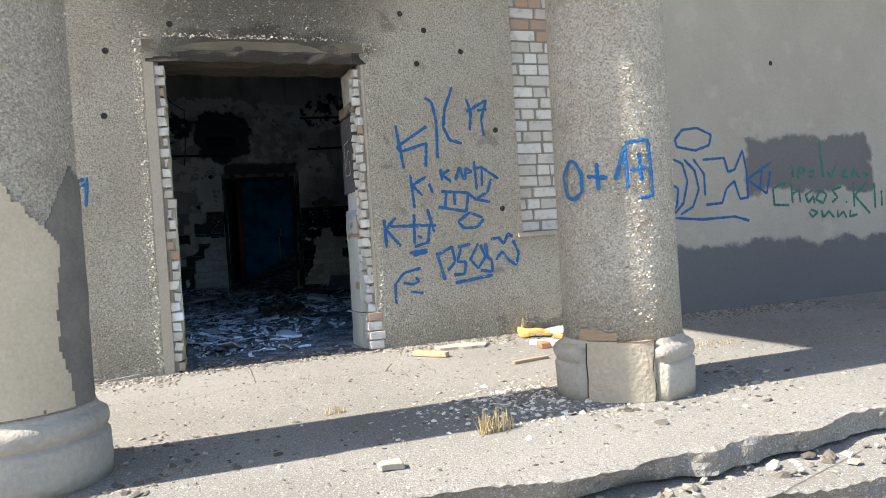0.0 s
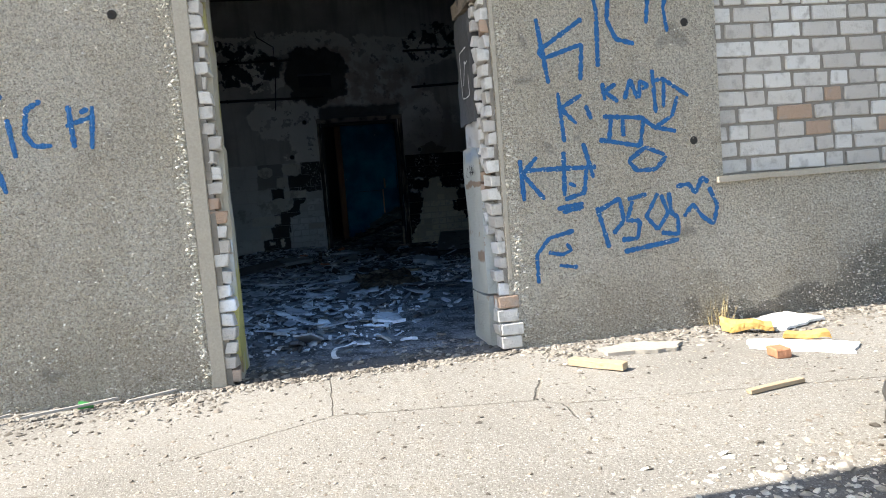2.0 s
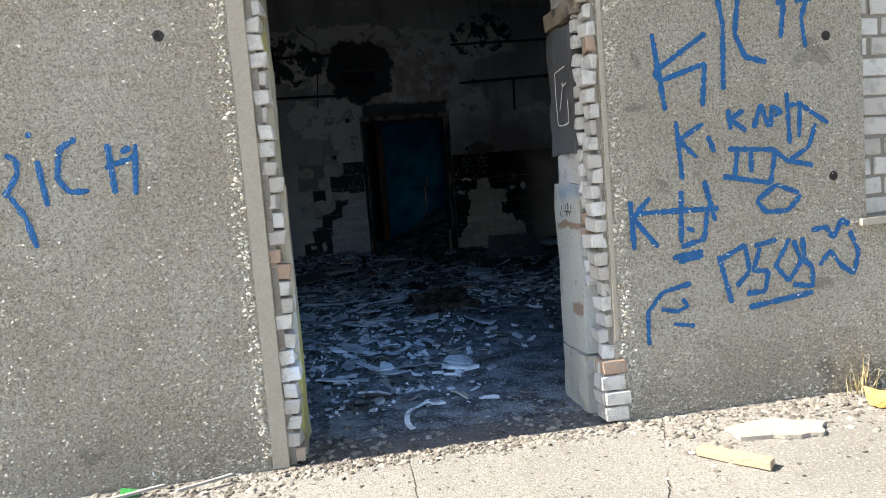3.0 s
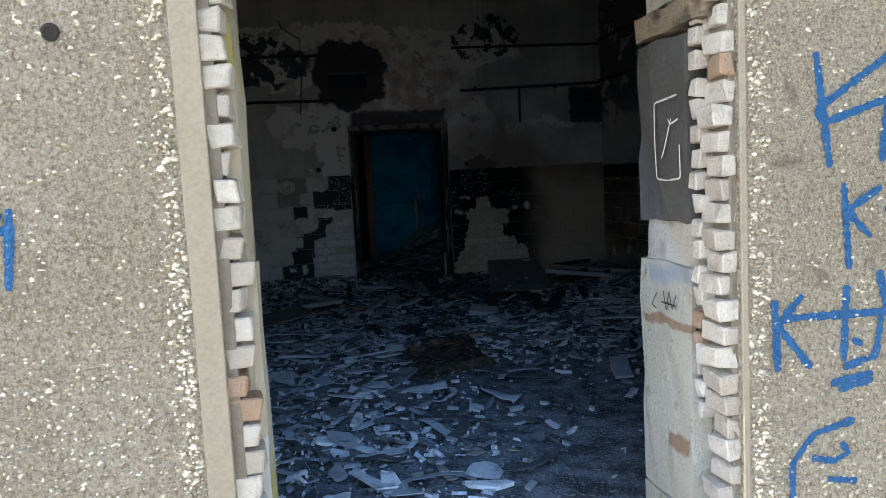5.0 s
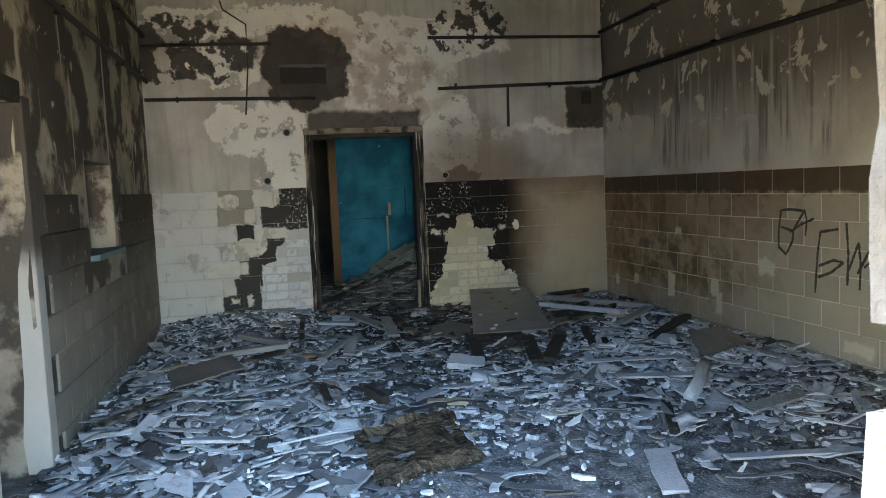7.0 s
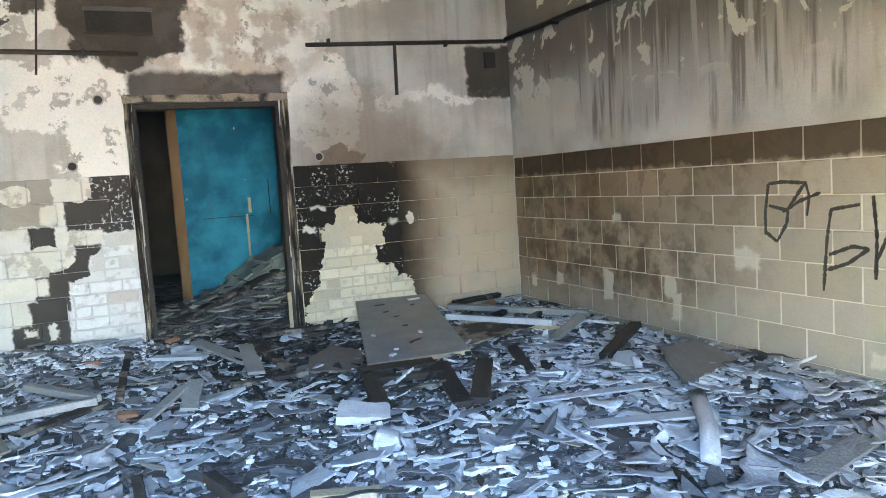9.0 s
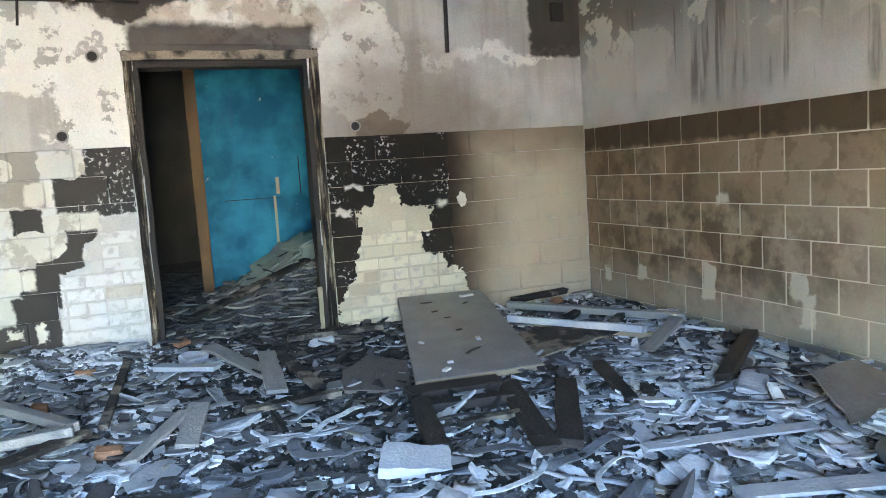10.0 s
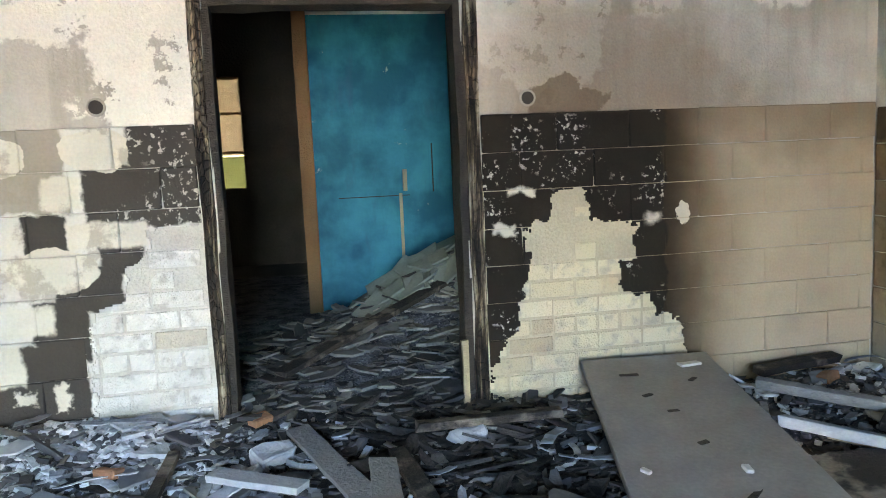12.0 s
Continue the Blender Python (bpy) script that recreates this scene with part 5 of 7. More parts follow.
TAG_BLOCK = [
    [(2.16, 1.27), (2.41, 1.25), (2.38, 1.09), (2.13, 1.14)],
    [(2.21, 1.26), (2.19, 1.13)],
    [(2.28, 1.25), (2.28, 1.15)],
    [(2.41, 1.24), (2.49, 1.18)],
    [(2.53, 1.03), (2.41, 1.08), (2.3, 1.01), (2.35, 0.95), (2.47, 0.95), (2.54, 1.02)],
]
TAG_LOW = [
    [(1.65, 1.06), (1.66, 0.83)],
    [(1.75, 1.07), (1.66, 0.98), (1.78, 0.83)],
    [(1.67, 1), (2.1, 0.99)],
    [(1.91, 1.09), (1.9, 0.84)],
    [(2.03, 1.13), (2.08, 0.93)],
    [(2.04, 0.98), (2.02, 0.85), (1.9, 0.82)],
    [(1.93, 0.91), (1.97, 0.89)],
    [(1.85, 0.77), (2.01, 0.79)],
    [(1.88, 0.75), (2.01, 0.77)],
]
TAG_BASE = [
    [(2.09, 0.76), (2.15, 0.52)],
    [(2.1, 0.74), (2.23, 0.8), (2.25, 0.67), (2.18, 0.6)],
    [(2.28, 0.79), (2.4, 0.81)],
    [(2.31, 0.78), (2.27, 0.67), (2.35, 0.66), (2.33, 0.56), (2.23, 0.56)],
    [(2.47, 0.81), (2.39, 0.68), (2.46, 0.6), (2.53, 0.69), (2.49, 0.8)],
    [(2.54, 0.81), (2.55, 0.69), (2.59, 0.66), (2.59, 0.56), (2.48, 0.58)],
    [(2.59, 0.84), (2.67, 0.85), (2.71, 0.79), (2.76, 0.88), (2.8, 0.85)],
    [(2.63, 0.66), (2.69, 0.73), (2.75, 0.65), (2.82, 0.6), (2.85, 0.71), (2.8, 0.82)],
    [(2.24, 0.49), (2.59, 0.53)],
]
TAG_FACE = [
    [(1.94, 0.64), (1.79, 0.61), (1.71, 0.52), (1.71, 0.36)],
    [(1.78, 0.53), (1.86, 0.51), (1.92, 0.53), (1.89, 0.57)],
    [(1.84, 0.45), (1.95, 0.43)],
]
TAG_LEFT = [
    [(-1.04, 1.47), (-1, 1.45), (-1, 1.39), (-1.06, 1.3)],
    [(-1.04, 1.3), (-0.99, 1.21), (-0.96, 1.08)],
    [(-0.95, 1.55), (-0.93, 1.54)],
    [(-0.92, 1.44), (-0.9, 1.25)],
    [(-0.76, 1.52), (-0.83, 1.48), (-0.85, 1.36), (-0.81, 1.3), (-0.73, 1.3)],
    [(-0.64, 1.49), (-0.63, 1.28)],
    [(-0.66, 1.39), (-0.53, 1.43)],
    [(-0.59, 1.45), (-0.55, 1.47)],
    [(-0.53, 1.48), (-0.55, 1.27)],
]
TAG_FAR = [
    [(4.58, 1.67), (4.67, 1.76), (4.84, 1.78), (5.01, 1.71), (4.98, 1.61), (4.81, 1.56), (4.6, 1.6), (4.58, 1.67)],
    [(4.43, 1.48), (4.51, 1.47), (4.5, 1.36), (4.43, 1.31)],
    [(4.45, 1.28), (4.59, 1.2), (4.56, 1.03), (4.45, 0.97)],
    [(4.55, 1.48), (4.65, 1.44), (4.7, 1.27), (4.64, 1.06), (4.53, 0.96)],
    [(4.67, 1.48), (4.79, 1.37), (4.83, 1.19), (4.75, 1.02), (4.6, 0.95)],
    [(4.78, 1.48), (4.9, 1.33), (4.9, 1.12)],
    [(4.89, 1.47), (5.15, 1.48), (5.19, 1.34), (5.27, 1.36), (5.38, 1.55), (5.42, 1.35), (5.42, 1.08), (5.32, 1.07), (5.26, 1.25), (5.16, 1.18), (5.1, 1.04), (4.9, 1.03)],
    [(4.45, 0.93), (4.85, 0.89), (5.24, 0.9), (5.42, 0.85)],
    [(5.73, 1.42), (5.42, 1.26), (5.66, 1.11), (5.72, 1.34)],
    [(5.62, 1.38), (5.58, 1.17)],
]
TAG_GREEN = [
    [(6.01, 1.39), (6.01, 1.26)],
    [(6.08, 1.24), (6.1, 1.37), (6.18, 1.33), (6.1, 1.29)],
    [(6.22, 1.31), (6.3, 1.32), (6.27, 1.25), (6.22, 1.27)],
    [(6.39, 1.62), (6.42, 1.25)],
    [(6.47, 1.32), (6.52, 1.24), (6.6, 1.37)],
    [(6.67, 1.27), (6.75, 1.33), (6.67, 1.24), (6.77, 1.24)],
    [(6.82, 1.23), (6.84, 1.32), (6.92, 1.23)],
    [(6.98, 1.28), (7.05, 1.26), (7, 1.23)],
    [(5.91, 1.21), (5.74, 1.16), (5.75, 0.99), (5.94, 0.98)],
    [(5.98, 1.22), (5.99, 1)],
    [(5.99, 1.09), (6.08, 1.13), (6.09, 1)],
    [(6.26, 1.12), (6.16, 1.07), (6.2, 0.99), (6.27, 1.06), (6.28, 0.98)],
    [(6.36, 1.12), (6.3, 1.02), (6.4, 0.98), (6.45, 1.07), (6.36, 1.12)],
    [(6.66, 1.14), (6.53, 1.11), (6.6, 1.03), (6.52, 0.98)],
    [(6.71, 0.98), (6.73, 0.97)],
    [(6.83, 1.19), (6.83, 0.92)],
    [(7.02, 1.17), (6.84, 1.04), (7.05, 0.84)],
    [(7.13, 1.16), (7.13, 0.89)],
    [(7.23, 1.08), (7.23, 0.91)],
    [(6.2, 0.9), (6.24, 0.84), (6.32, 0.89), (6.22, 0.92)],
    [(6.37, 0.91), (6.39, 0.83), (6.47, 0.89), (6.54, 0.82)],
    [(6.59, 0.9), (6.59, 0.82), (6.67, 0.88), (6.71, 0.81)],
    [(6.77, 0.89), (6.76, 0.82), (6.87, 0.84)],
]
TAG_COLUMN = [
    [(-164.5, 1.245), (-174.9, 1.164), (-171.1, 1.057), (-161.4, 1.039), (-152.4, 1.076), (-152.4, 1.169), (-158.6, 1.231), (-164.5, 1.245)],
    [(-146.7, 1.152), (-128, 1.137)],
    [(-137, 1.216), (-136.3, 1.077)],
    [(-121.1, 1.121), (-111, 1.292), (-110.4, 1.077)],
    [(-111, 1.301), (-88.6, 1.317), (-86.2, 1.035), (-101.5, 1.021)],
    [(-107.7, 1.166), (-91.1, 1.174)],
    [(-98.6, 1.252), (-97.1, 1.109)],
]
TAG_ROOM = [
    [(4.72, 1.22), (4.88, 1.23), (5.00, 1.22), (5.03, 1.04), (5.03, 0.89)],
    [(5.00, 1.08), (4.85, 1.05), (4.86, 0.97), (4.94, 0.85), (5.03, 0.91)],
    [(4.72, 1.22), (4.85, 1.06)],
    [(4.72, 1.23), (4.69, 1.14), (4.71, 1.02)],
    [(4.89, 1.04), (4.76, 1.11), (4.61, 1.16)],
    [(4.35, 1.09), (4.54, 1.06), (4.57, 0.89), (4.60, 0.57)],
    [(4.56, 0.79), (4.40, 0.85), (4.30, 0.84), (4.43, 0.75), (4.57, 0.70)],
    [(4.27, 1.14), (4.25, 0.91), (4.26, 0.67)],
    [(4.25, 0.78), (4.15, 1.00), (4.13, 0.84), (4.14, 0.65)],
    [(3.95, 1.08), (4.06, 0.93), (4.16, 0.77)],
    [(4.10, 0.82), (3.98, 0.91), (3.86, 0.98)],
]


# ---- spray paint lines ----
def ribbon(strokes, width, place, seed=0):
    """Painted lines as thin ribbons with a slightly uneven edge; place turns (a, b) and a lift into a point."""
    bm = bmesh.new()
    rng = random.Random(seed)
    for s in strokes:
        fine = []
        for i, ((a0, b0), (a1, b1)) in enumerate(zip(s, s[1:])):
            k = max(2, int(math.hypot(a1 - a0, b1 - b0) / 0.009))
            fine += [(a0 + (a1 - a0) * j / k, b0 + (b1 - b0) * j / k) for j in range(k)]
        fine.append(s[-1])
        for _ in range(2):
            fine = [fine[0]] + [((p[0] + 2 * q[0] + r[0]) / 4, (p[1] + 2 * q[1] + r[1]) / 4) for p, q, r in zip(fine, fine[1:], fine[2:])] + [fine[-1]]
        rows = []
        for i, (a, b) in enumerate(fine):
            p, q = fine[max(i - 1, 0)], fine[min(i + 1, len(fine) - 1)]
            da, db = q[0] - p[0], q[1] - p[1]
            l = math.hypot(da, db) or 1.0
            w = width * (rng.uniform(0.62, 1.12) + 0.18 * noise.noise((a * 18, b * 18, seed))) * (0.6 if i in (0, len(fine) - 1) else 1.0)
            na, nb = -db / l * w / 2, da / l * w / 2
            rows.append([bm.verts.new(place(a + na, b + nb, 0.0035)), bm.verts.new(place(a, b, 0.005)), bm.verts.new(place(a - na, b - nb, 0.0035))])
        for r0, r1 in zip(rows, rows[1:]):
            for k in (0, 1):
                bm.faces.new([r0[k], r0[k + 1], r1[k + 1], r1[k]])
    return bm


def on_facade(a, b, lift):
    return Vector((a, -lift + (0.02 if a > 4.32 else 0.0), b))


def on_right(a, b, lift):
    return Vector((X_R - 0.0125 - lift, a, b))


def tag(name, strokes, width, place, mat, label, seed):
    ob = base(name, pose(0, 0, 0), label, "graffiti", "spray-painted tags")
    for k, s in enumerate(strokes):
        part("stroke", ribbon([s], width, place, seed * 31 + k), M[mat], ob)
    return ob


for k, (strokes, width, what) in enumerate(((TAG_TOP, 0.028, "large angular letters"), (TAG_MIDDLE, 0.028, "small crowded letters"), (TAG_BLOCK, 0.029, "boxed letters and an oval"),
                                            (TAG_LOW, 0.03, "crossed letters with a bar"), (TAG_BASE, 0.03, "rounded letters underlined"), (TAG_FACE, 0.026, "a small half-round sign"), (TAG_LEFT, 0.027, "a short word"))):
    tag("graffiti", strokes, width, on_facade, "blue_spray", "blue spray-painted " + what + " on roughcast", k)
tag("graffiti", TAG_FAR, 0.028, on_facade, "blue_spray", "blue spray-painted bubble letters on grey render", 8)
tag("graffiti", TAG_GREEN, 0.03, on_facade, "green_spray", "green spray-painted words over a grey patch", 9)
tag("graffiti", TAG_ROOM, 0.026, on_right, "black_spray", "black spray-painted letters on painted blocks", 10)
tag("graffiti", [[(radians(a) * 0.32, b) for a, b in s] for s in TAG_COLUMN], 0.023,
    lambda a, b, lift: Vector((2.27 + (0.317 + lift) * math.cos(a / 0.32), -2.415 + (0.317 + lift) * math.sin(a / 0.32), b)), "blue_spray",
    "blue spray-painted signs round the column shaft", 12)
chalk = [[(0.205, 1.735), (0.29, 1.728), (0.366, 1.722), (0.368, 1.60), (0.358, 1.458), (0.28, 1.452), (0.194, 1.459), (0.198, 1.57)], [(0.25, 1.66), (0.30, 1.56), (0.32, 1.53)], [(0.20, 1.655), (0.26, 1.64), (0.27, 1.66)]]
tag("chalk_drawing", chalk, 0.007, lambda a, b, lift: Vector((DOOR_R - 0.0875 - lift, a, b)), "white", "white chalk rectangle on the dark reveal", 13)

scribble = [[(0.24, 1.06), (0.27, 1.0), (0.29, 1.07), (0.31, 0.99), (0.33, 1.06)], [(0.24, 1.02), (0.35, 1.02)], [(0.38, 1.05), (0.42, 1.0), (0.38, 0.99)]]
tag("scribble", scribble, 0.006, lambda a, b, lift: Vector((DOOR_R - 0.0875 - lift, a, b)), "black_spray", "dark scribbled marks on the plastered reveal", 14)

# ---- the room's walls: plaster scored like blocks over brickwork ----
DADO = 1.60
single("wall_back_plaster", wall_cells('x', Y_BACK - 0.014, Y_BACK + 0.006, [X_L, IN_L - 0.07, IN_R + 0.08, X_R], [DADO, IN_H + 0.10, TOP], {(1, 0)}),
       M["back"], "upper wall plaster with flaked paint and soot", "plaster", kind="structure")
single("wall_right_plaster", wall_cells('y', X_R - 0.014, X_R + 0.006, [Y_IN, Y_BACK - 0.014], [1.565, TOP], set()), M["right"], "upper wall plaster with smoke streaks", "plaster", kind="structure")

BARE_R = [(2.37, 0.0), (2.38, 0.26), (2.52, 0.43), (2.57, 0.61), (2.62, 0.79), (2.60, 1.0), (2.73, 1.02), (2.75, 1.16), (2.83, 1.20), (2.95, 1.18), (2.96, 1.02), (3.24, 0.99), (3.22, 0.80), (3.14, 0.77), (3.15, 0.61), (3.30, 0.59), (3.35, 0.46), (3.49, 0.44), (3.53, 0.24), (3.53, 0.0)]
BARE_L = [(0.37, 0.0), (0.41, 0.70), (0.57, 0.77), (0.59, 0.92), (0.68, 0.97), (0.71, 1.11), (1.0, 1.12), (1.0, 0.0)]


def clipped_block(a0, a1, z0, z1, place, bare, proud):
    """A block of scored plaster; where the wall is bare it is broken off along a ragged line."""
    mid = any(inside(p, a0 + (a1 - a0) * i / 6, z0 + (z1 - z0) * k / 4) for p in bare for i in range(7) for k in range(5))
    if not mid:
        return None
    n, m = max(3, int((a1 - a0) / 0.009)), max(3, int((z1 - z0) / 0.009))
    bm, grid, keep = bmesh.new(), {}, {}

    def kept(i, k):
        if not (0 <= i < n and 0 <= k < m):
            return False
        if (i, k) not in keep:
            a, z = a0 + (a1 - a0) * (i + 0.5) / n, z0 + (z1 - z0) * (k + 0.5) / m
            w = 0.035 * noise.noise((a * 16, z * 16, 2)) + 0.014 * noise.noise((a * 55, z * 55, 3))
            w2 = 0.035 * noise.noise((a * 16, z * 16, 9)) + 0.014 * noise.noise((a * 55, z * 55, 8))
            keep[(i, k)] = not any(inside(p, a + w, z + w2) for p in bare)
        return keep[(i, k)]

    def v(i, k, s):
        if (i, k, s) not in grid:
            grid[(i, k, s)] = bm.verts.new(place(a0 + (a1 - a0) * i / n, z0 + (z1 - z0) * k / m, s))
        return grid[(i, k, s)]

    for i in range(n):
        for k in range(m):
            if kept(i, k):
                bm.faces.new([v(i, k, proud), v(i + 1, k, proud), v(i + 1, k + 1, proud), v(i, k + 1, proud)])
                for di, dk, a, b in ((-1, 0, (i, k), (i, k + 1)), (1, 0, (i + 1, k), (i + 1, k + 1)), (0, -1, (i, k), (i + 1, k)), (0, 1, (i, k + 1), (i + 1, k + 1))):
                    if not kept(i + di, k + dk):
                        bm.faces.new([v(*a, proud), v(*b, proud), v(*b, 0.0), v(*a, 0.0)])
    return bm


def block_rows(parent, a_lo, a_hi, row, length, phase, mat, turn, at, bare=(), holes=(), joint=0.006, bed_joint=None, top=DADO - 0.003):
    """Rows of scored blocks below the dado line. turn: degrees; at: the wall's plane."""
    k, z1 = 0, top
    bed_joint = joint if bed_joint is None else bed_joint
    while z1 > 0.02:
        z0 = max(z1 - row + bed_joint, 0.0)
        a = a_lo - (phase if k % 2 else phase + length / 2) % length
        while a < a_hi:
            b0, b1 = max(a, a_lo + 0.002), min(a + length - joint, a_hi - 0.002)
            a += length
            if b1 - b0 < 0.03 or any(b0 < h1 and b1 > h0 and z0 < g1 and z1 > g0 for h0, h1, g0, g1 in holes):
                continue
            if turn == 0:
                def place(u, w, s):
                    return Vector((u, at - s, w))
                bm = clipped_block(b0, b1, z0, z1, place, bare, 0.012)
                if bm is not None:
                    if len(bm.faces):
                        part("block", bm, mat, parent)
                    else:
                        bm.free()
                    continue
            key = worn_brick(round((b1 - b0) / 0.002) * 0.002, 0.024, round((z1 - z0) / 0.002) * 0.002, 7)
            mid, zz = (b0 + b1) / 2, (z0 + z1) / 2
            m = pose(mid, at, zz) if turn == 0 else pose(at, mid, zz, 0, 0, turn)
            piece("block", key, mat, parent, m)
        z1 -= row
        k += 1


# brickwork that shows where the plaster has come off
rng = random.Random(21)
for bare, x0, x1 in ((BARE_R, 2.36, 3.60), (BARE_L, 0.30, 0.97)):
    for k in range(12):
        z = 0.05 + 0.1 * k
        x = x0 - (0.13 if k % 2 else 0.0)
        while x < x1:
            l = 0.25 if (k % 4) else 0.12
            b0, b1 = max(x, x0), min(x + l, x1)
            if b1 - b0 > 0.05 and (z < 0.78 or rng.random() < 0.4) and any(inside(bare, u, w) for u in (b0, (b0 + b1) / 2, b1) for w in (z - 0.04, z, z + 0.04)):
                key = worn_brick(round((b1 - b0) / 0.01) * 0.01, 0.05, 0.088, rng.choice((0, 1, 2)))
                piece("brick", key, M["brick_c" if bare is BARE_R else "brick_wash"], wall_back, pose((b0 + b1) / 2, Y_BACK + 0.024 + rng.uniform(-0.002, 0.002), z))
            x += l + 0.009
    bm = bmesh.new()
    add_box(bm, x0, x1, Y_BACK + 0.002, Y_BACK + 0.02, 0.0, 1.25)
    single("trim", bm, M["mortar_c" if bare is BARE_R else "mortar_wash"], "pale mortar of the bare brickwork", "mortar", kind="structure")

block_rows(wall_back, X_L, IN_L - 0.075, 0.2, 0.41, 0.1, M["blk_back"], 0, Y_BACK, (BARE_L,), joint=0.0035)
block_rows(wall_back, IN_R + 0.085, X_R - 0.01, 0.2, 0.41, 0.2, M["blk_back"], 0, Y_BACK, (BARE_R,), joint=0.0035)
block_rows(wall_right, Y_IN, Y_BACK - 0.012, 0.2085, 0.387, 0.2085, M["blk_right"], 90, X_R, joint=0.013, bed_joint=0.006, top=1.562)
bm = bmesh.new()
add_box(bm, X_R - 0.004, X_R + 0.004, Y_IN, Y_BACK - 0.016, 0.0, 1.563)
single("trim", bm, M["joint"], "pale joints between the painted blocks", "mortar", kind="structure")
block_rows(wall_left, Y_IN, Y_BACK - 0.012, 0.24, 0.385, 0.15, M["blk_left"], 90, X_L, joint=0.0015, holes=((3.30, 4.12, 0.0, 2.1), (5.48, 6.42, 1.10, 1.9)))

# left wall: pale door frame and hatch sill
for y0, y1, x0 in ((3.20, 3.32, X_L - 0.10), (4.10, 4.24, X_L - 0.34)):
    single("door_frame", box(x0, X_L + 0.016, y0, y1, 0.0, 2.14, 0.006, 0.006, 3, 4), M["pale_sooted"], "pale door frame blackened by soot above", "frame", kind="structure")
single("door_frame", box(X_L - 0.12, X_L + 0.014, 3.32, 4.10, 2.10, 2.22, 0.006, 0.006, 3, 4), M["soot"], "soot-black head of the door frame", "frame", kind="structure")
single("window_sill", box(X_L - 0.34, X_L + 0.06, 5.46, 6.44, 1.10, 1.145, 0.006, 0.008, 4, 6), M["teal"], "chipped teal sill of the wall hatch", "sill", kind="structure")
single("hatch_back", box(X_L - 0.45, X_L - 0.365, 5.4, 6.5, 1.05, 1.5, 0.006), M["reveal"], "pale board closing the lower hatch", "board", kind="structure")

# inner doorway: charred frame
door_2 = base("door_2", pose(0, 0, 0), "charred wooden door frame in a burnt wall", "door frame", kind="structure")
for x0, x1, name, mat in ((IN_L - 0.07, IN_L - 0.012, "frame_post", "post"), (IN_L - 0.010, IN_L + 0.030, "frame_jamb", "char"), (IN_R + 0.012, IN_R + 0.08, "frame_post", "post"), (IN_R - 0.032, IN_R + 0.010, "frame_jamb", "char")):
    y0 = Y_BACK - 0.028 if mat == "post" else Y_BACK + 0.004
    part(name, box(x0, x1, y0, y0 + (0.05 if mat == "post" else 0.18), 0.0, IN_H + 0.06, 0.0, 0.016, 7, 3 + int(x0 * 10)), M[mat], door_2, "charred cracked wooden post")
part("frame_head", box(IN_L - 0.075, IN_R + 0.085, Y_BACK - 0.030, Y_BACK + 0.02, IN_H - 0.01, IN_H + 0.055, 0.0, 0.014, 8, 3), M["frame_char"], door_2, "charred head of the frame")
part("frame_head", box(IN_L, IN_R, Y_BACK + 0.022, Y_BACK + 0.18, IN_H - 0.06, IN_H - 0.012, 0.0, 0.012, 6, 5), M["char"], door_2)
part("splinter", box(IN_R - 0.065, IN_R - 0.03, Y_BACK - 0.03, Y_BACK + 0.0, 0.05, 0.42, 0.0, 0.012, 4, 8), M["raw"], door_2, "split pale wood at the post foot")

# blue door standing open in the rear room
blue_door = base("door", pose(1.58, 11.5, 0.0, 0, 0, 0), "open blue-painted wooden door with scuffed paint", "door")
part("panel", box(0.0, 1.27, 0.0, 0.04, 0.04, 2.78, 0.004), M["blue"], blue_door)
part("stile", box(-0.125, -0.002, -0.004, 0.05, 0.03, 2.80, 0.004, 0.006, 4, 3), M["brown"], blue_door, "bare brown wooden edge")
part("rail", box(0.0, 1.27, -0.012, -0.001, 2.72, 2.75, 0.003), M["white"], blue_door, "thin pale strip along the top")
part("handle_plate", box(0.80, 0.84, -0.012, -0.001, 1.12, 1.32, 0.003, 0.004, 2), M["raw"], blue_door, "torn off lock place with bare wood")
part("groove", box(0.20, 0.86, -0.004, -0.001, 1.075, 1.083), M["soot"], blue_door, "dark scratch across the panel")
part("groove", box(1.08, 1.092, -0.004, -0.001, 1.10, 1.55), M["soot"], blue_door, "dark upright scratch")
part("drip", box(0.76, 0.79, -0.004, -0.001, 0.32, 1.10, 0.0, 0.006, 3), M["raw"], blue_door, "streak of bare wood")

# rear room: lit wall seen through a far opening
bm = bmesh.new()
add_box(bm, -1.6, 2.6, 16.9, 17.0, -0.5, 1.62)
rear_low = single("wall_beyond", bm, M["leaf"], "green painted wall beyond the rear opening", "wall", kind="structure")
# darkened cream: the far wall's dimness is put into its colour
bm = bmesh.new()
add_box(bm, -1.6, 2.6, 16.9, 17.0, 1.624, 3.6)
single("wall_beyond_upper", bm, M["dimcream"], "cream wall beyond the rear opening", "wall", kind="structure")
for z in (1.63, 2.18, 2.68):
    single("window_bar", box(0.34, 0.68, 15.72, 15.76, z, z + 0.035, 0.004), M["brown"], "brown wooden bar of the far window", "window bar", kind="structure")

# ---- pipes and cables ----
def pipe(name, pts, r, mat, label, brackets=()):
    """A pipe on a wall with its clips."""
    ob = base(name, pose(0, 0, 0), label, "pipe", "wall pipes")
    part("tube", tube(pts, r, 10), M[mat], ob, smooth=True)
    for p, q in brackets:
        part("clip", box(p[0], q[0], p[1], q[1], p[2], q[2], 0.002), M["iron"], ob)
    return ob


yb, xr, xl = Y_BACK - 0.05, X_R - 0.05, X_L + 0.05


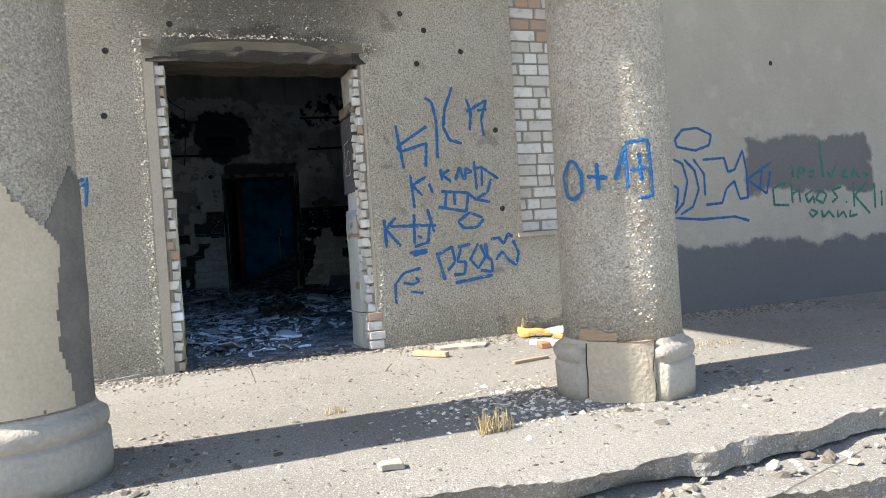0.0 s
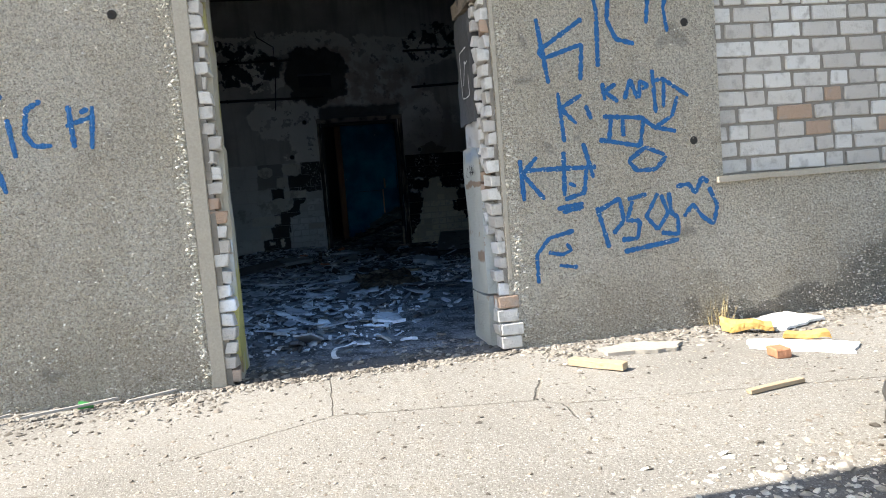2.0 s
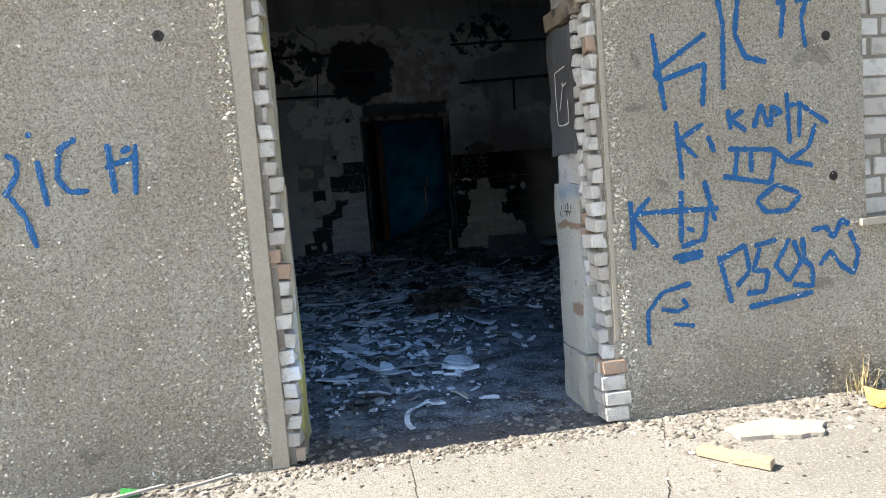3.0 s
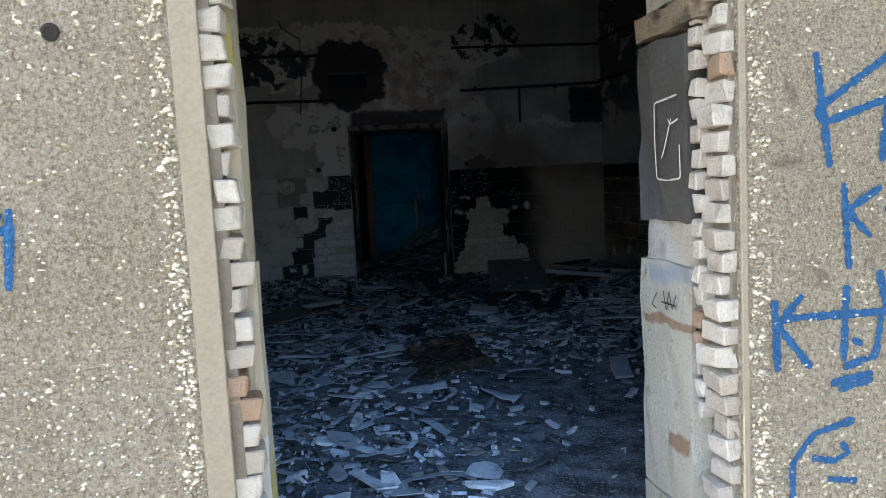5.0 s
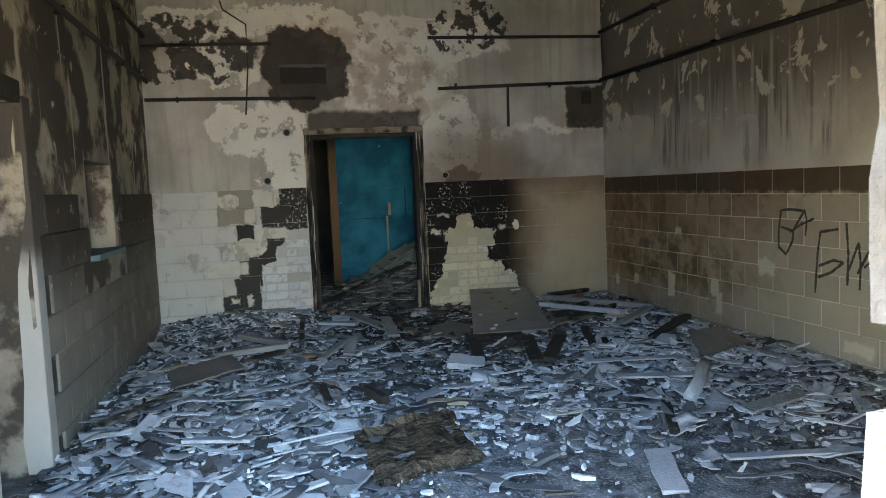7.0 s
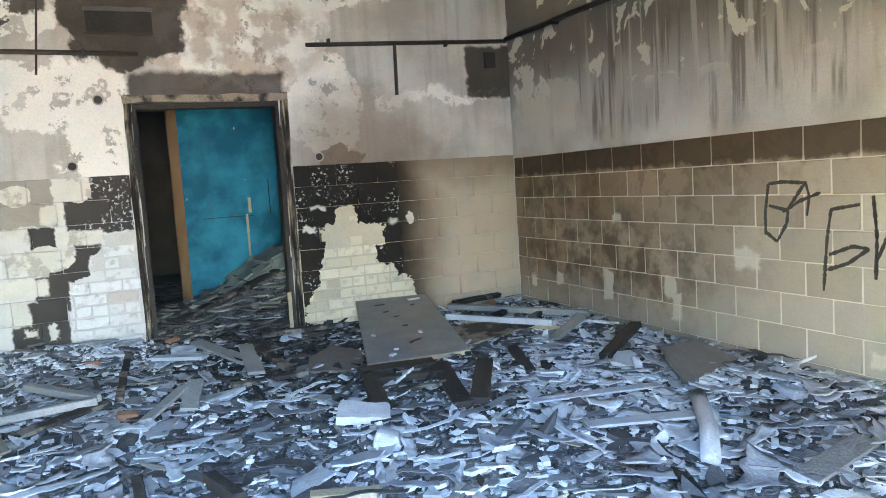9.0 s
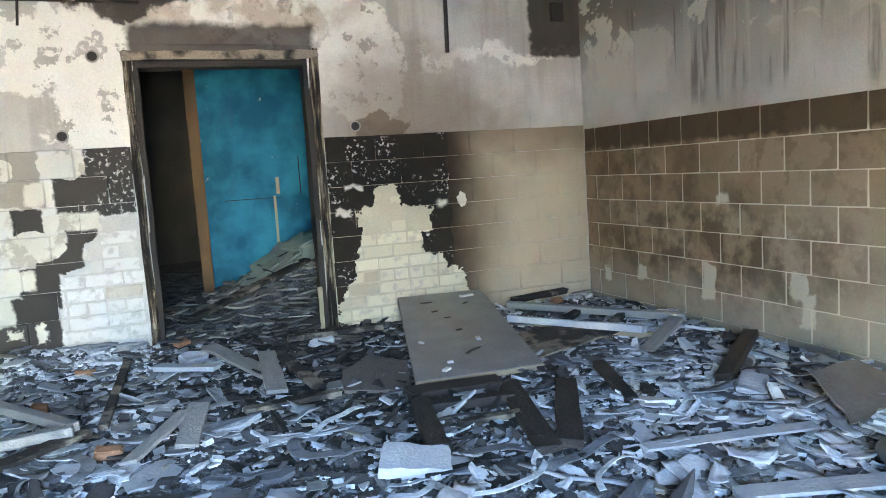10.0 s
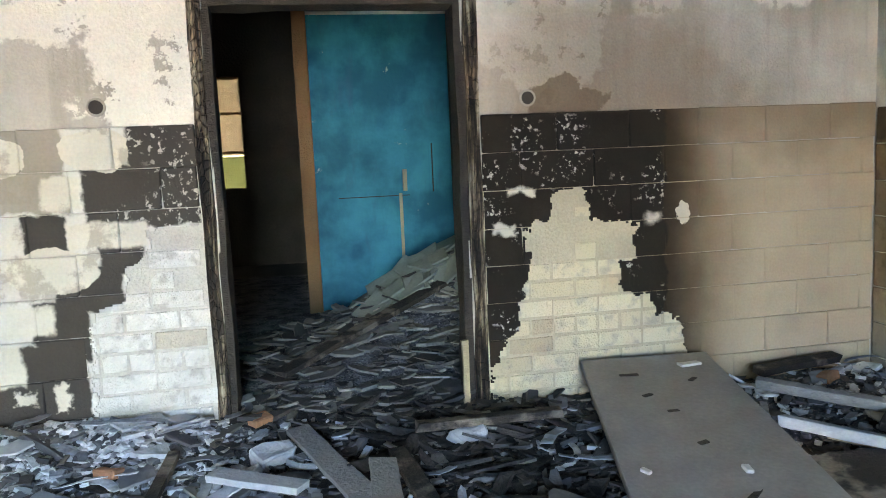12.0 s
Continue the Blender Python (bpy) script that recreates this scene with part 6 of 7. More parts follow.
def clips_x(xs, z):
    return [((x - 0.012, Y_BACK - 0.07, z - 0.03), (x + 0.012, Y_BACK - 0.012, z + 0.03)) for x in xs]


def clips_y(ys, z, x0, x1):
    return [((x0, y - 0.012, z - 0.03), (x1, y + 0.012, z + 0.03)) for y in ys]


pipe("pipe", [(X_L + 0.02, yb, 2.63), (0.2, yb, 2.63), (1.12, yb, 2.62)], 0.021, "iron", "blackened heating pipe under flaked plaster", clips_x((-0.4, 0.7), 2.63))
pipe("pipe", [(X_L + 0.02, yb, 3.22), (0.65, yb, 3.24)], 0.019, "iron", "blackened pipe near the soot patch", clips_x((0.0,), 3.23))
pipe("pipe", [(2.58, yb, 2.71), (3.6, yb, 2.74), (X_R - 0.05, yb, 2.77)], 0.021, "iron", "blackened heating pipe with a drop stub", clips_x((2.8, 4.0), 2.74))
pipe("pipe", [(2.48, yb, 3.31), (X_R - 0.05, yb, 3.33)], 0.019, "iron", "blackened upper pipe along the wall", clips_x((3.2,), 3.32))
pipe("pipe_stub", [(3.455, yb, 2.74), (3.45, yb, 2.50), (3.445, yb, 2.24)], 0.017, "iron", "short vertical pipe stub below the pipe")
pipe("pipe", [(xr, Y_BACK - 0.05, 2.79), (xr, 6.0, 2.76), (xr, 2.0, 2.70)], 0.024, "iron", "black pipe running along the side wall", clips_y((7.4, 5.9, 4.3), 2.77, X_R - 0.07, X_R - 0.012))
pipe("pipe", [(xr, Y_BACK - 0.05, 3.38), (xr, 2.0, 3.34)], 0.022, "iron", "black upper pipe along the side wall", clips_y((7.0, 5.0), 3.37, X_R - 0.07, X_R - 0.012))
pipe("pipe", [(xl, Y_BACK - 0.05, 2.83), (xl, 2.0, 2.78)], 0.024, "iron", "black pipe along the sooty side wall", clips_y((7.0, 5.0), 2.81, X_L + 0.002, X_L + 0.07))
pipe("pipe", [(xl, Y_BACK - 0.05, 3.32), (xl, 2.0, 3.28)], 0.022, "iron", "black upper pipe along the sooty side wall", clips_y((7.0, 5.0), 3.31, X_L + 0.002, X_L + 0.07))
pipe("cable", [(0.12, Y_BACK - 0.02, 3.72), (0.15, Y_BACK - 0.02, 3.62), (0.39, Y_BACK - 0.022, 3.46), (0.385, Y_BACK - 0.024, 3.0), (0.33, Y_BACK - 0.022, 2.45)], 0.009, "iron", "burnt cable hanging down the wall")

# burnt hatch in the soot patch, dark box by the corner, sockets
vent = base("wall_niche", pose(0, 0, 0), "burnt-out niche in the soot patch", "niche")
part("back", box(0.74, 1.26, Y_BACK - 0.020, Y_BACK - 0.012, 2.80, 3.0, 0.0, 0.006, 4), M["soot"], vent)
part("ledge", box(0.73, 1.27, Y_BACK - 0.045, Y_BACK - 0.013, 2.98, 3.01, 0.0, 0.010, 5), M["darkreveal"], vent, "broken upper edge")
part("ledge", box(0.72, 1.26, Y_BACK - 0.035, Y_BACK - 0.013, 2.78, 2.80, 0.0, 0.008, 5), M["char"], vent)
for x, z in ((0.52, 1.69), (2.63, 1.675), (0.77, 2.24)):
    sock = base("wall_socket", pose(x, Y_BACK - 0.014, z, 90, 0, 0), "burnt-out round socket hole with pale chipped rim", "socket", "burnt sockets")
    part("rim", lathe([(0.045, 0.0), (0.043, 0.006), (0.036, 0.007), (0.034, 0.001)], 18, 0.12), M["old_concrete"], sock)
    part("hole", lathe([(0.033, 0.0), (0.033, 0.003)], 16, 0.2), M["soot"], sock)
single("junction_box", box(4.43, 4.55, Y_BACK - 0.05, Y_BACK - 0.014, 2.50, 2.66, 0.004, 0.004, 2), M["soot"], "soot-black junction box on the wall", "box")


# ---- ash, rubble and loose things on the room's floor ----
def bed(x, y):
    """Height of the ash and rubble over the floor."""
    h = 0.022 + 0.018 * noise.noise((x * 1.3, y * 1.3, 0))
    h += 0.17 * math.exp(-((x - 0.1) / 0.95) ** 2 - ((y - 8.35) / 0.42) ** 2)
    h += 0.30 * math.exp(-((x - 2.15) / 0.75) ** 2 - ((y - 10.1) / 0.75) ** 2)
    h += 0.52 * math.exp(-((x - 2.8) / 0.55) ** 2 - ((y - 10.5) / 0.6) ** 2)
    h += 0.13 * math.exp(-((x - 1.6) / 0.9) ** 2 - ((y - 9.1) / 0.7) ** 2)
    h += 0.07 * math.exp(-((x - 4.3) / 0.5) ** 2 - ((y - 7.6) / 0.9) ** 2)
    h += 0.05 * math.exp(-((x + 0.4) / 0.4) ** 2 - ((y - 5.0) / 2.0) ** 2) + 0.05 * math.exp(-((x - 4.5) / 0.5) ** 2 - ((y - 4.0) / 2.5) ** 2)
    h *= min(1.0, max(0.0, (y - 0.25) / 1.2)) if y < 1.45 else 1.0
    return max(h, 0.0)


bm = bmesh.new()
nx, ny, grid = 74, 230, {}
for i in range(nx + 1):
    for j in range(ny + 1):
        x, y = X_L - 0.05 + (X_R - X_L + 0.1) * i / nx, 0.25 + 14.0 * j / ny
        z = bed(x, y) + 0.020 * noise.noise((x * 9, y * 9, 1)) * min(1.0, (y - 0.25)) + 0.012 * noise.noise((x * 23, y * 23, 4)) * min(1.0, (y - 0.25))
        grid[(i, j)] = bm.verts.new((x, y, max(z, -0.003)))
for i in range(nx):
    for j in range(ny):
        bm.faces.new([grid[(i, j)], grid[(i + 1, j)], grid[(i + 1, j + 1)], grid[(i, j + 1)]])
tagged(single("ash_bed", bm, M["ash_bed"], "bed of blue-grey ash and dust over the floor", "ash", kind="stuff", smooth=True))


def shard_field(name, n, place, lo, hi, thick, tilt, material, label, seed, long=1.0):
    """Broken flat pieces lying about, in one mesh."""
    rng = random.Random(seed)
    verts, faces = [], []
    for i in range(n):
        x, y = place(rng)
        s = lo + (hi - lo) * rng.random() ** 2.4
        k = rng.choice((4, 5, 6, 7))
        a0 = rng.uniform(0, 6.3)
        st = rng.uniform(1.0, long)
        pts = []
        for q in range(k):
            a = 6.283 * (q + 0.5) / k + rng.uniform(-0.22, 0.22)
            r = s * rng.uniform(0.8, 1.1)
            pts.append((math.cos(a) * r * st, math.sin(a) * r / math.sqrt(st)))
        t = thick * rng.uniform(0.5, 1.4)
        m = Euler((rng.gauss(0, tilt), rng.gauss(0, tilt), a0)).to_matrix()
        c = Vector((x, y, bed(x, y) + s * 0.22 * rng.random() + 0.006))
        bend = rng.uniform(-0.12, 0.12)
        b = len(verts)
        for zz in (0, t):
            for u, w in pts:
                verts.append(c + m @ Vector((u, w, zz + bend * u * u / max(s, 0.01))))
        faces.append([b + q for q in range(k)][::-1])
        faces.append([b + k + q for q in range(k)])
        for q in range(k):
            w = (q + 1) % k
            faces.append([b + q, b + w, b + k + w, b + k + q])
    me = bpy.data.meshes.new(name)
    me.from_pydata(verts, [], faces)
    me.materials.append(material)
    return tagged(new(name, me), label, "rubble", kind="stuff")


def room_place(rng):
    while True:
        x, y = rng.uniform(X_L + 0.03, X_R - 0.03), 0.6 + 7.75 * rng.random()
        path = math.exp(-((x - 2.15) / 1.25) ** 4) * min(1.0, max(0.0, (3.9 - y) / 0.8))
        burnt = math.exp(-((x - 2.2) / 0.95) ** 2 - ((y - 7.2) / 1.5) ** 2)
        if rng.random() > 0.93 * path and rng.random() > 0.88 * burnt and (y > 1.6 or rng.random() < 0.5):
            return x, y


def door_place(rng):
    return rng.uniform(1.0, 2.6), rng.uniform(8.3, 10.6)


def burnt_place(rng):
    return rng.gauss(2.1, 0.6), min(8.3, rng.gauss(6.9, 0.9))


def pile_place(rng):
    return max(X_L + 0.05, min(1.0, rng.gauss(0.2, 0.5))), 8.38 - abs(rng.gauss(0, 0.35))


shard_field("rubble", 7000, room_place, 0.007, 0.042, 0.016, 0.28, M["ash"], "broken grey slate, plaster and ash fragments on the floor", 31, 2.2)
shard_field("rubble", 1000, room_place, 0.03, 0.09, 0.018, 0.18, M["ash"], "larger broken slabs of plaster and board on the floor", 32, 2.6)
shard_field("rubble", 900, room_place, 0.01, 0.05, 0.008, 0.12, M["dark_grit"], "charred black fragments among the ash", 33, 3.5)
shard_field("rubble", 420, door_place, 0.03, 0.11, 0.014, 0.16, M["slate_mix"], "broken tiles and boards heaped in the inner doorway", 34, 2.4)
shard_field("rubble", 1300, burnt_place, 0.012, 0.07, 0.010, 0.16, M["soot_bits"], "black burnt fragments of timber and board", 38, 3.0)
shard_field("rubble", 1900, room_place, 0.006, 0.030, 0.005, 0.22, M["bright_bits"], "small ash-white flakes strewn over the rubble", 39, 2.5)
lumps("rubble_stones", 3000, lambda r: (lambda p: (p[0], p[1], bed(*p)))(room_place(r)), 0.012, 0.045, M["ash"], "broken lumps of plaster and brick in the rubble", "rubble", 42, 0.6)


def beam_place(rng):
    return rng.uniform(2.2, 3.3), rng.uniform(5.2, 6.4)


shard_field("rubble", 420, beam_place, 0.012, 0.06, 0.012, 0.3, M["ash"], "ash and plaster flakes over the charred beams", 43, 2.0)
shard_field("rubble", 260, beam_place, 0.02, 0.07, 0.012, 0.3, M["soot_bits"], "charcoal fragments round the charred beams", 44, 2.4)
lumps("rubble_heap", 1500, lambda r: (lambda p: (p[0], p[1], bed(*p)))(pile_place(r)), 0.010, 0.055, M["ash"], "heap of pale rubble stones below the wall", "rubble", 35, 0.7)
lumps("rubble_heap", 800, lambda r: (lambda p: (p[0], p[1], bed(*p)))(pile_place(r)), 0.012, 0.055, M["bright_bits"], "ash-white plaster lumps heaped below the wall", "rubble", 47, 0.7)
shard_field("rubble", 700, lambda r: (r.gauss(2.25, 0.32), min(8.36, r.gauss(7.95, 0.35))), 0.012, 0.08, 0.012, 0.18, M["soot_bits"], "soot-black splinters by the foot of the door post", 48, 3.0)
lumps("floor_grit", 5000, lambda r: (lambda p: (p[0], p[1], bed(*p)))(room_place(r)), 0.004, 0.022, M["ash"], "grit and crumbs strewn over the floor", "grit", 36, 0.7)
lumps("threshold_rubble", 420, lambda r: (r.choice((r.uniform(0.0, 0.45), r.uniform(0.9, 1.45), r.uniform(0, 1.5))), 0.02 + abs(r.gauss(0, 0.3)), 0.0), 0.006, 0.03, M["gravel"], "crumbled plaster on the threshold", "rubble", 37, 0.6)


def side_place(rng):
    return min(4.65, rng.gauss(3.75, 0.5)), rng.gauss(5.4, 0.75)


shard_field("rubble", 900, side_place, 0.015, 0.065, 0.014, 0.22, M["bright_bits"], "pale broken plaster and lining heaped by the side wall", 45, 2.6)
shard_field("rubble", 260, lambda r: (r.gauss(0.2, 0.6), r.gauss(5.6, 1.0)), 0.015, 0.06, 0.012, 0.2, M["bright_bits"], "pale broken plaster by the sooty wall", 46, 2.4)


def strip_field(n, seed):
    """Curled strips of burnt sheeting in one mesh."""
    rng = random.Random(seed)
    verts, faces = [], []
    for i in range(n):
        x, y = room_place(rng)
        l, w = rng.uniform(0.12, 0.5), rng.uniform(0.006, 0.035)
        a, curl, z = rng.uniform(0, 6.3), rng.uniform(-2.5, 2.5), bed(x, y) + rng.uniform(0.012, 0.05)
        b = len(verts)
        k = 9
        for j in range(k + 1):
            f = j / k
            aa = a + curl * (f - 0.5)
            x += math.cos(aa) * l / k
            y += math.sin(aa) * l / k
            zz = z + 0.02 * noise.noise((f * 3, i, 0))
            for s, lift in ((-1, 0), (1, 0.004), (1, 0.008), (-1, 0.004)):
                verts.append(Vector((x - math.sin(aa) * w * s, y + math.cos(aa) * w * s, zz + lift)))
        for j in range(k):
            p, q = b + 4 * j, b + 4 * j + 4
            for s in range(4):
                e = (s + 1) % 4
                faces.append([p + s, p + e, q + e, q + s])
        faces += [[b, b + 1, b + 2, b + 3], [b + 4 * k + 3, b + 4 * k + 2, b + 4 * k + 1, b + 4 * k]]
    me = bpy.data.meshes.new("burnt_strips")
    me.from_pydata(verts, [], faces)
    me.materials.append(M["ash"])
    return tagged(new("burnt_strips", me), "curled ash-white strips of burnt sheeting", "rubble", kind="stuff")


strip_field(480, 41)

# slabs that can be told apart
rng = random.Random(51)
sheet_shapes = []
for k in range(7):
    pts = []
    for q in range(rng.choice((4, 5, 5, 6))):
        pts.append(q)
    n = len(pts)
    out = [(math.cos(6.283 * q / n + rng.uniform(-0.3, 0.3)) * rng.uniform(0.10, 0.19), math.sin(6.283 * q / n + rng.uniform(-0.3, 0.3)) * rng.uniform(0.05, 0.11)) for q in range(n)]
    sheet_shapes.append(mesh_of(outline_slab(out, 0.010, Matrix.Identity(4), 0.006, 0.03, k), "slate_sheet", M["sheet"]))
for i in range(150):
    x, y = room_place(rng)
    ob = new("slate_sheet", sheet_shapes[i % 7])
    s = rng.uniform(0.5, 1.15)
    ob.matrix_basis = pose(x, y, bed(x, y) + 0.02 + 0.02 * rng.random(), rng.gauss(0, 10), rng.gauss(0, 10), rng.uniform(0, 360)) @ Matrix.Scale(s, 4)
    tagged(ob, "broken ash-grey sheet of slate lying in rubble", "slate", "broken sheets on the floor")

# curled flakes of burnt sheeting
def curled_flake(l, w, bow, twist, seed):
    """A thin bent flake with a ragged outline, its middle on the ground."""
    rng = random.Random(seed)
    bm, n, rows = bmesh.new(), 10, []
    for i in range(n + 1):
        f = i / n - 0.5
        hw = w * (0.46 - 0.10 * abs(f) + rng.uniform(-0.10, 0.06))
        side = w * 0.3 * noise.noise((f * 3, seed, 1))
        rows.append([(f * l, side + v * hw, 0.3 * bow * l * 4 * f * f + 0.3 * twist * f * v * w + 0.07 * w * v * v + 0.012 * noise.noise((f * 7, v * 3, seed))) for v in (-1.0, -0.35, 0.3, 1.0)])
    top = [[bm.verts.new((x, y, z + 0.006)) for x, y, z in r] for r in rows]
    low = [[bm.verts.new((x, y, z)) for x, y, z in r] for r in rows]
    for i in range(n):
        for q in range(3):
            bm.faces.new([top[i][q], top[i + 1][q], top[i + 1][q + 1], top[i][q + 1]])
            bm.faces.new([low[i][q + 1], low[i + 1][q + 1], low[i + 1][q], low[i][q]])
        for q in (0, 3):
            bm.faces.new([low[i][q], low[i + 1][q], top[i + 1][q], top[i][q]])
    for i in (0, n):
        for q in range(3):
            bm.faces.new([low[i][q], low[i][q + 1], top[i][q + 1], top[i][q]])
    return mesh_of(bm, "curled_flake", M["flake"], True)


flakes = [curled_flake(l, w, b, t, q) for q, (l, w, b, t) in enumerate(((0.42, 0.11, 0.10, 0.5), (0.30, 0.15, 0.16, 0.8), (0.24, 0.16, 0.22, -0.6), (0.52, 0.08, 0.06, 0.4), (0.36, 0.12, -0.05, 0.7), (0.20, 0.13, 0.25, 0.3), (0.60, 0.10, 0.05, -0.5), (0.28, 0.20, 0.12, 0.9)))]
rng = random.Random(77)
for i in range(170):
    while True:
        x, y = rng.uniform(X_L + 0.15, X_R - 0.2), rng.uniform(2.2, 7.6)
        dense = max(math.exp(-((x - 0.1) / 1.0) ** 2 - ((y - 4.2) / 1.9) ** 2), math.exp(-((x - 3.7) / 0.9) ** 2 - ((y - 4.7) / 1.7) ** 2), 0.12)
        if rng.random() < dense and not (0.85 < x < 1.8 and 3.0 < y < 4.3):
            break
    ob = new("curled_flake", flakes[i % 8])
    ob.matrix_basis = pose(x, y, bed(x, y) + 0.025 + 0.03 * rng.random(), rng.gauss(0, 7), rng.gauss(0, 6), rng.uniform(0, 360)) @ Matrix.Scale(rng.uniform(0.45, 1.0), 4)
    tagged(ob, "curled ash-blue flake of burnt sheeting on rubble", "flake", "curled flakes on the floor")

G = "fallen timbers"
TIMBERS = (
    ((1.26, 8.80, 0.20), (2.42, 9.95, 0.46), 0.10, 0.035, "plank", "long grey plank lying through the inner doorway"),
    ((1.35, 8.16, 0.09), (1.67, 7.19, 0.07), 0.11, 0.025, "greywood", "ash-grey plank lying before the doorway"),
    ((1.70, 7.62, 0.12), (1.66, 6.80, 0.07), 0.12, 0.022, "greywood", "broad grey board end in the rubble"),
    ((1.78, 7.75, 0.10), (1.90, 6.75, 0.05), 0.08, 0.03, "plank", "scorched plank lying in black ash"),
    ((0.75, 6.64, 0.07), (0.81, 7.98, 0.11), 0.05, 0.03, "plank", "dark thin batten on the rubble heap"),
    ((1.91, 8.00, 0.10), (2.62, 7.99, 0.10), 0.09, 0.04, "plank", "scorched beam lying along the wall foot"),
    ((1.00, 7.74, 0.09), (1.37, 7.50, 0.09), 0.09, 0.03, "sheetlight", "pale slat lying on rubble"),
    ((1.15, 6.15, 0.07), (1.23, 6.55, 0.14), 0.11, 0.02, "greywood", "short grey board propped on rubble"),
    ((0.90, 6.05, 0.07), (1.16, 6.50, 0.13), 0.08, 0.02, "greywood", "grey board end leaning on rubble"),
    ((1.45, 6.52, 0.07), (1.98, 6.58, 0.07), 0.07, 0.03, "plank", "burnt piece of plank in ash"),
    ((3.70, 8.00, 0.13), (4.48, 6.75, 0.14), 0.06, 0.05, "greywood", "weathered frame bar in the corner pile"),
    ((3.45, 7.45, 0.14), (4.05, 6.62, 0.13), 0.05, 0.05, "sheetlight", "pale painted frame bar on the pile"),
    ((3.60, 7.35, 0.11), (4.10, 6.60, 0.09), 0.05, 0.04, "raw", "broken bar with bare yellow wood"),
    ((3.85, 7.30, 0.12), (4.15, 7.55, 0.12), 0.06, 0.04, "plank", "cross bar of a broken window frame"),
    ((4.05, 7.00, 0.12), (4.35, 7.25, 0.12), 0.06, 0.04, "plank", "cross bar of a broken window frame"),
    ((3.90, 6.40, 0.06), (4.43, 6.78, 0.14), 0.09, 0.03, "greywood", "grey board leaning on the corner pile"),
    ((3.85, 8.22, 0.12), (4.40, 8.30, 0.13), 0.08, 0.04, "plank", "scorched plank along the wall in the corner"),
    ((3.90, 5.70, 0.05), (4.55, 6.20, 0.12), 0.09, 0.05, "char", "charred timber leaning to the side wall"),
    ((3.46, 6.25, 0.08), (3.26, 5.62, 0.06), 0.07, 0.04, "char", "charred batten lying in ash"),
    ((2.88, 6.28, 0.04), (2.62, 5.30, 0.03), 0.12, 0.035, "char", "charred black beam on the floor"),
    ((3.16, 6.12, 0.04), (2.72, 5.30, 0.03), 0.12, 0.04, "char", "charred black beam on the floor"),
    ((2.32, 6.18, 0.06), (2.18, 5.50, 0.05), 0.10, 0.05, "char", "charred black beam on the floor"),
    ((2.30, 6.36, 0.01), (2.85, 6.34, 0.01), 0.13, 0.045, "char", "charred cracked beam beneath the grey board"),
    ((2.35, 6.10, 0.02), (2.80, 6.06, 0.02), 0.12, 0.045, "char", "charred cracked beam beneath the grey board"),
    ((2.40, 5.78, 0.05), (2.75, 5.80, 0.05), 0.05, 0.03, "plank", "split batten with bare wood in ash"),
    ((0.22, 6.22, 0.06), (0.68, 6.60, 0.08), 0.09, 0.025, "plank", "brown board lying on the ash"),
    ((-0.05, 4.16, 0.06), (0.36, 4.09, 0.05), 0.11, 0.02, "sheetlight", "pale painted board lying on rubble"),
    ((1.53, 4.49, 0.04), (1.80, 4.37, 0.04), 0.07, 0.025, "raw", "short piece of pale board"),
    ((2.52, 3.15, 0.06), (2.33, 2.62, 0.04), 0.13, 0.015, "sheetlight", "pale sheet strip on the floor"),
    ((2.80, 2.93, 0.06), (3.52, 2.79, 0.06), 0.09, 0.012, "sheetlight", "long pale strip of sheeting"),
    ((2.98, 4.58, 0.07), (3.55, 4.41, 0.07), 0.10, 0.015, "sheetlight", "long pale strip of sheeting"),
    ((2.95, 5.10, 0.07), (3.75, 4.95, 0.07), 0.07, 0.012, "sheetlight", "pale strip of sheeting in ash"),
    ((-0.62, 5.95, 0.08), (-0.25, 6.15, 0.10), 0.09, 0.03, "raw", "brownish board piece by the side wall"),
    ((-0.60, 4.60, 0.07), (-0.20, 5.20, 0.10), 0.10, 0.03, "plank", "dark plank by the side wall"),
    ((0.85, 5.05, 0.05), (0.87, 4.60, 0.05), 0.05, 0.06, "char", "black charred stump in the ash"),
    ((1.15, 4.92, 0.05), (1.24, 4.57, 0.05), 0.06, 0.06, "char", "black charred stump in the ash"),
    ((0.30, 3.05, 0.05), (0.75, 3.30, 0.06), 0.05, 0.015, "sheetlight", "pale slat on the floor"),
    ((3.35, 3.55, 0.07), (3.9, 3.7, 0.08), 0.12, 0.02, "greywood", "grey board in the rubble"),
    ((3.0, 3.9, 0.06), (2.75, 3.35, 0.05), 0.06, 0.02, "plank", "brown batten in the rubble"),
)
for k, (p0, p1, w, h, mat, label) in enumerate(TIMBERS):
    p0, p1 = [(p[0], p[1], max(p[2], bed(p[0], p[1]) + 0.03)) for p in (p0, p1)]
    beam("timber", p0, p1, w, h, M[mat], label, "timber", G, k + 1, 6 * math.sin(k * 2.1))

# long thin rods
for k, (p0, p1) in enumerate((((0.13, 3.54, 0.05), (1.26, 4.02, 0.08)), ((0.45, 3.95, 0.06), (1.20, 4.08, 0.07)), ((0.35, 3.75, 0.05), (1.10, 4.00, 0.06)))):
    single("rod", tube([p0, ((p0[0] + p1[0]) / 2, (p0[1] + p1[1]) / 2 + 0.01, (p0[2] + p1[2]) / 2 + 0.01), p1], 0.008, 6), M["sheetlight"], "thin pale trim rod lying across the rubble", "rod", "trim rods", smooth=True)

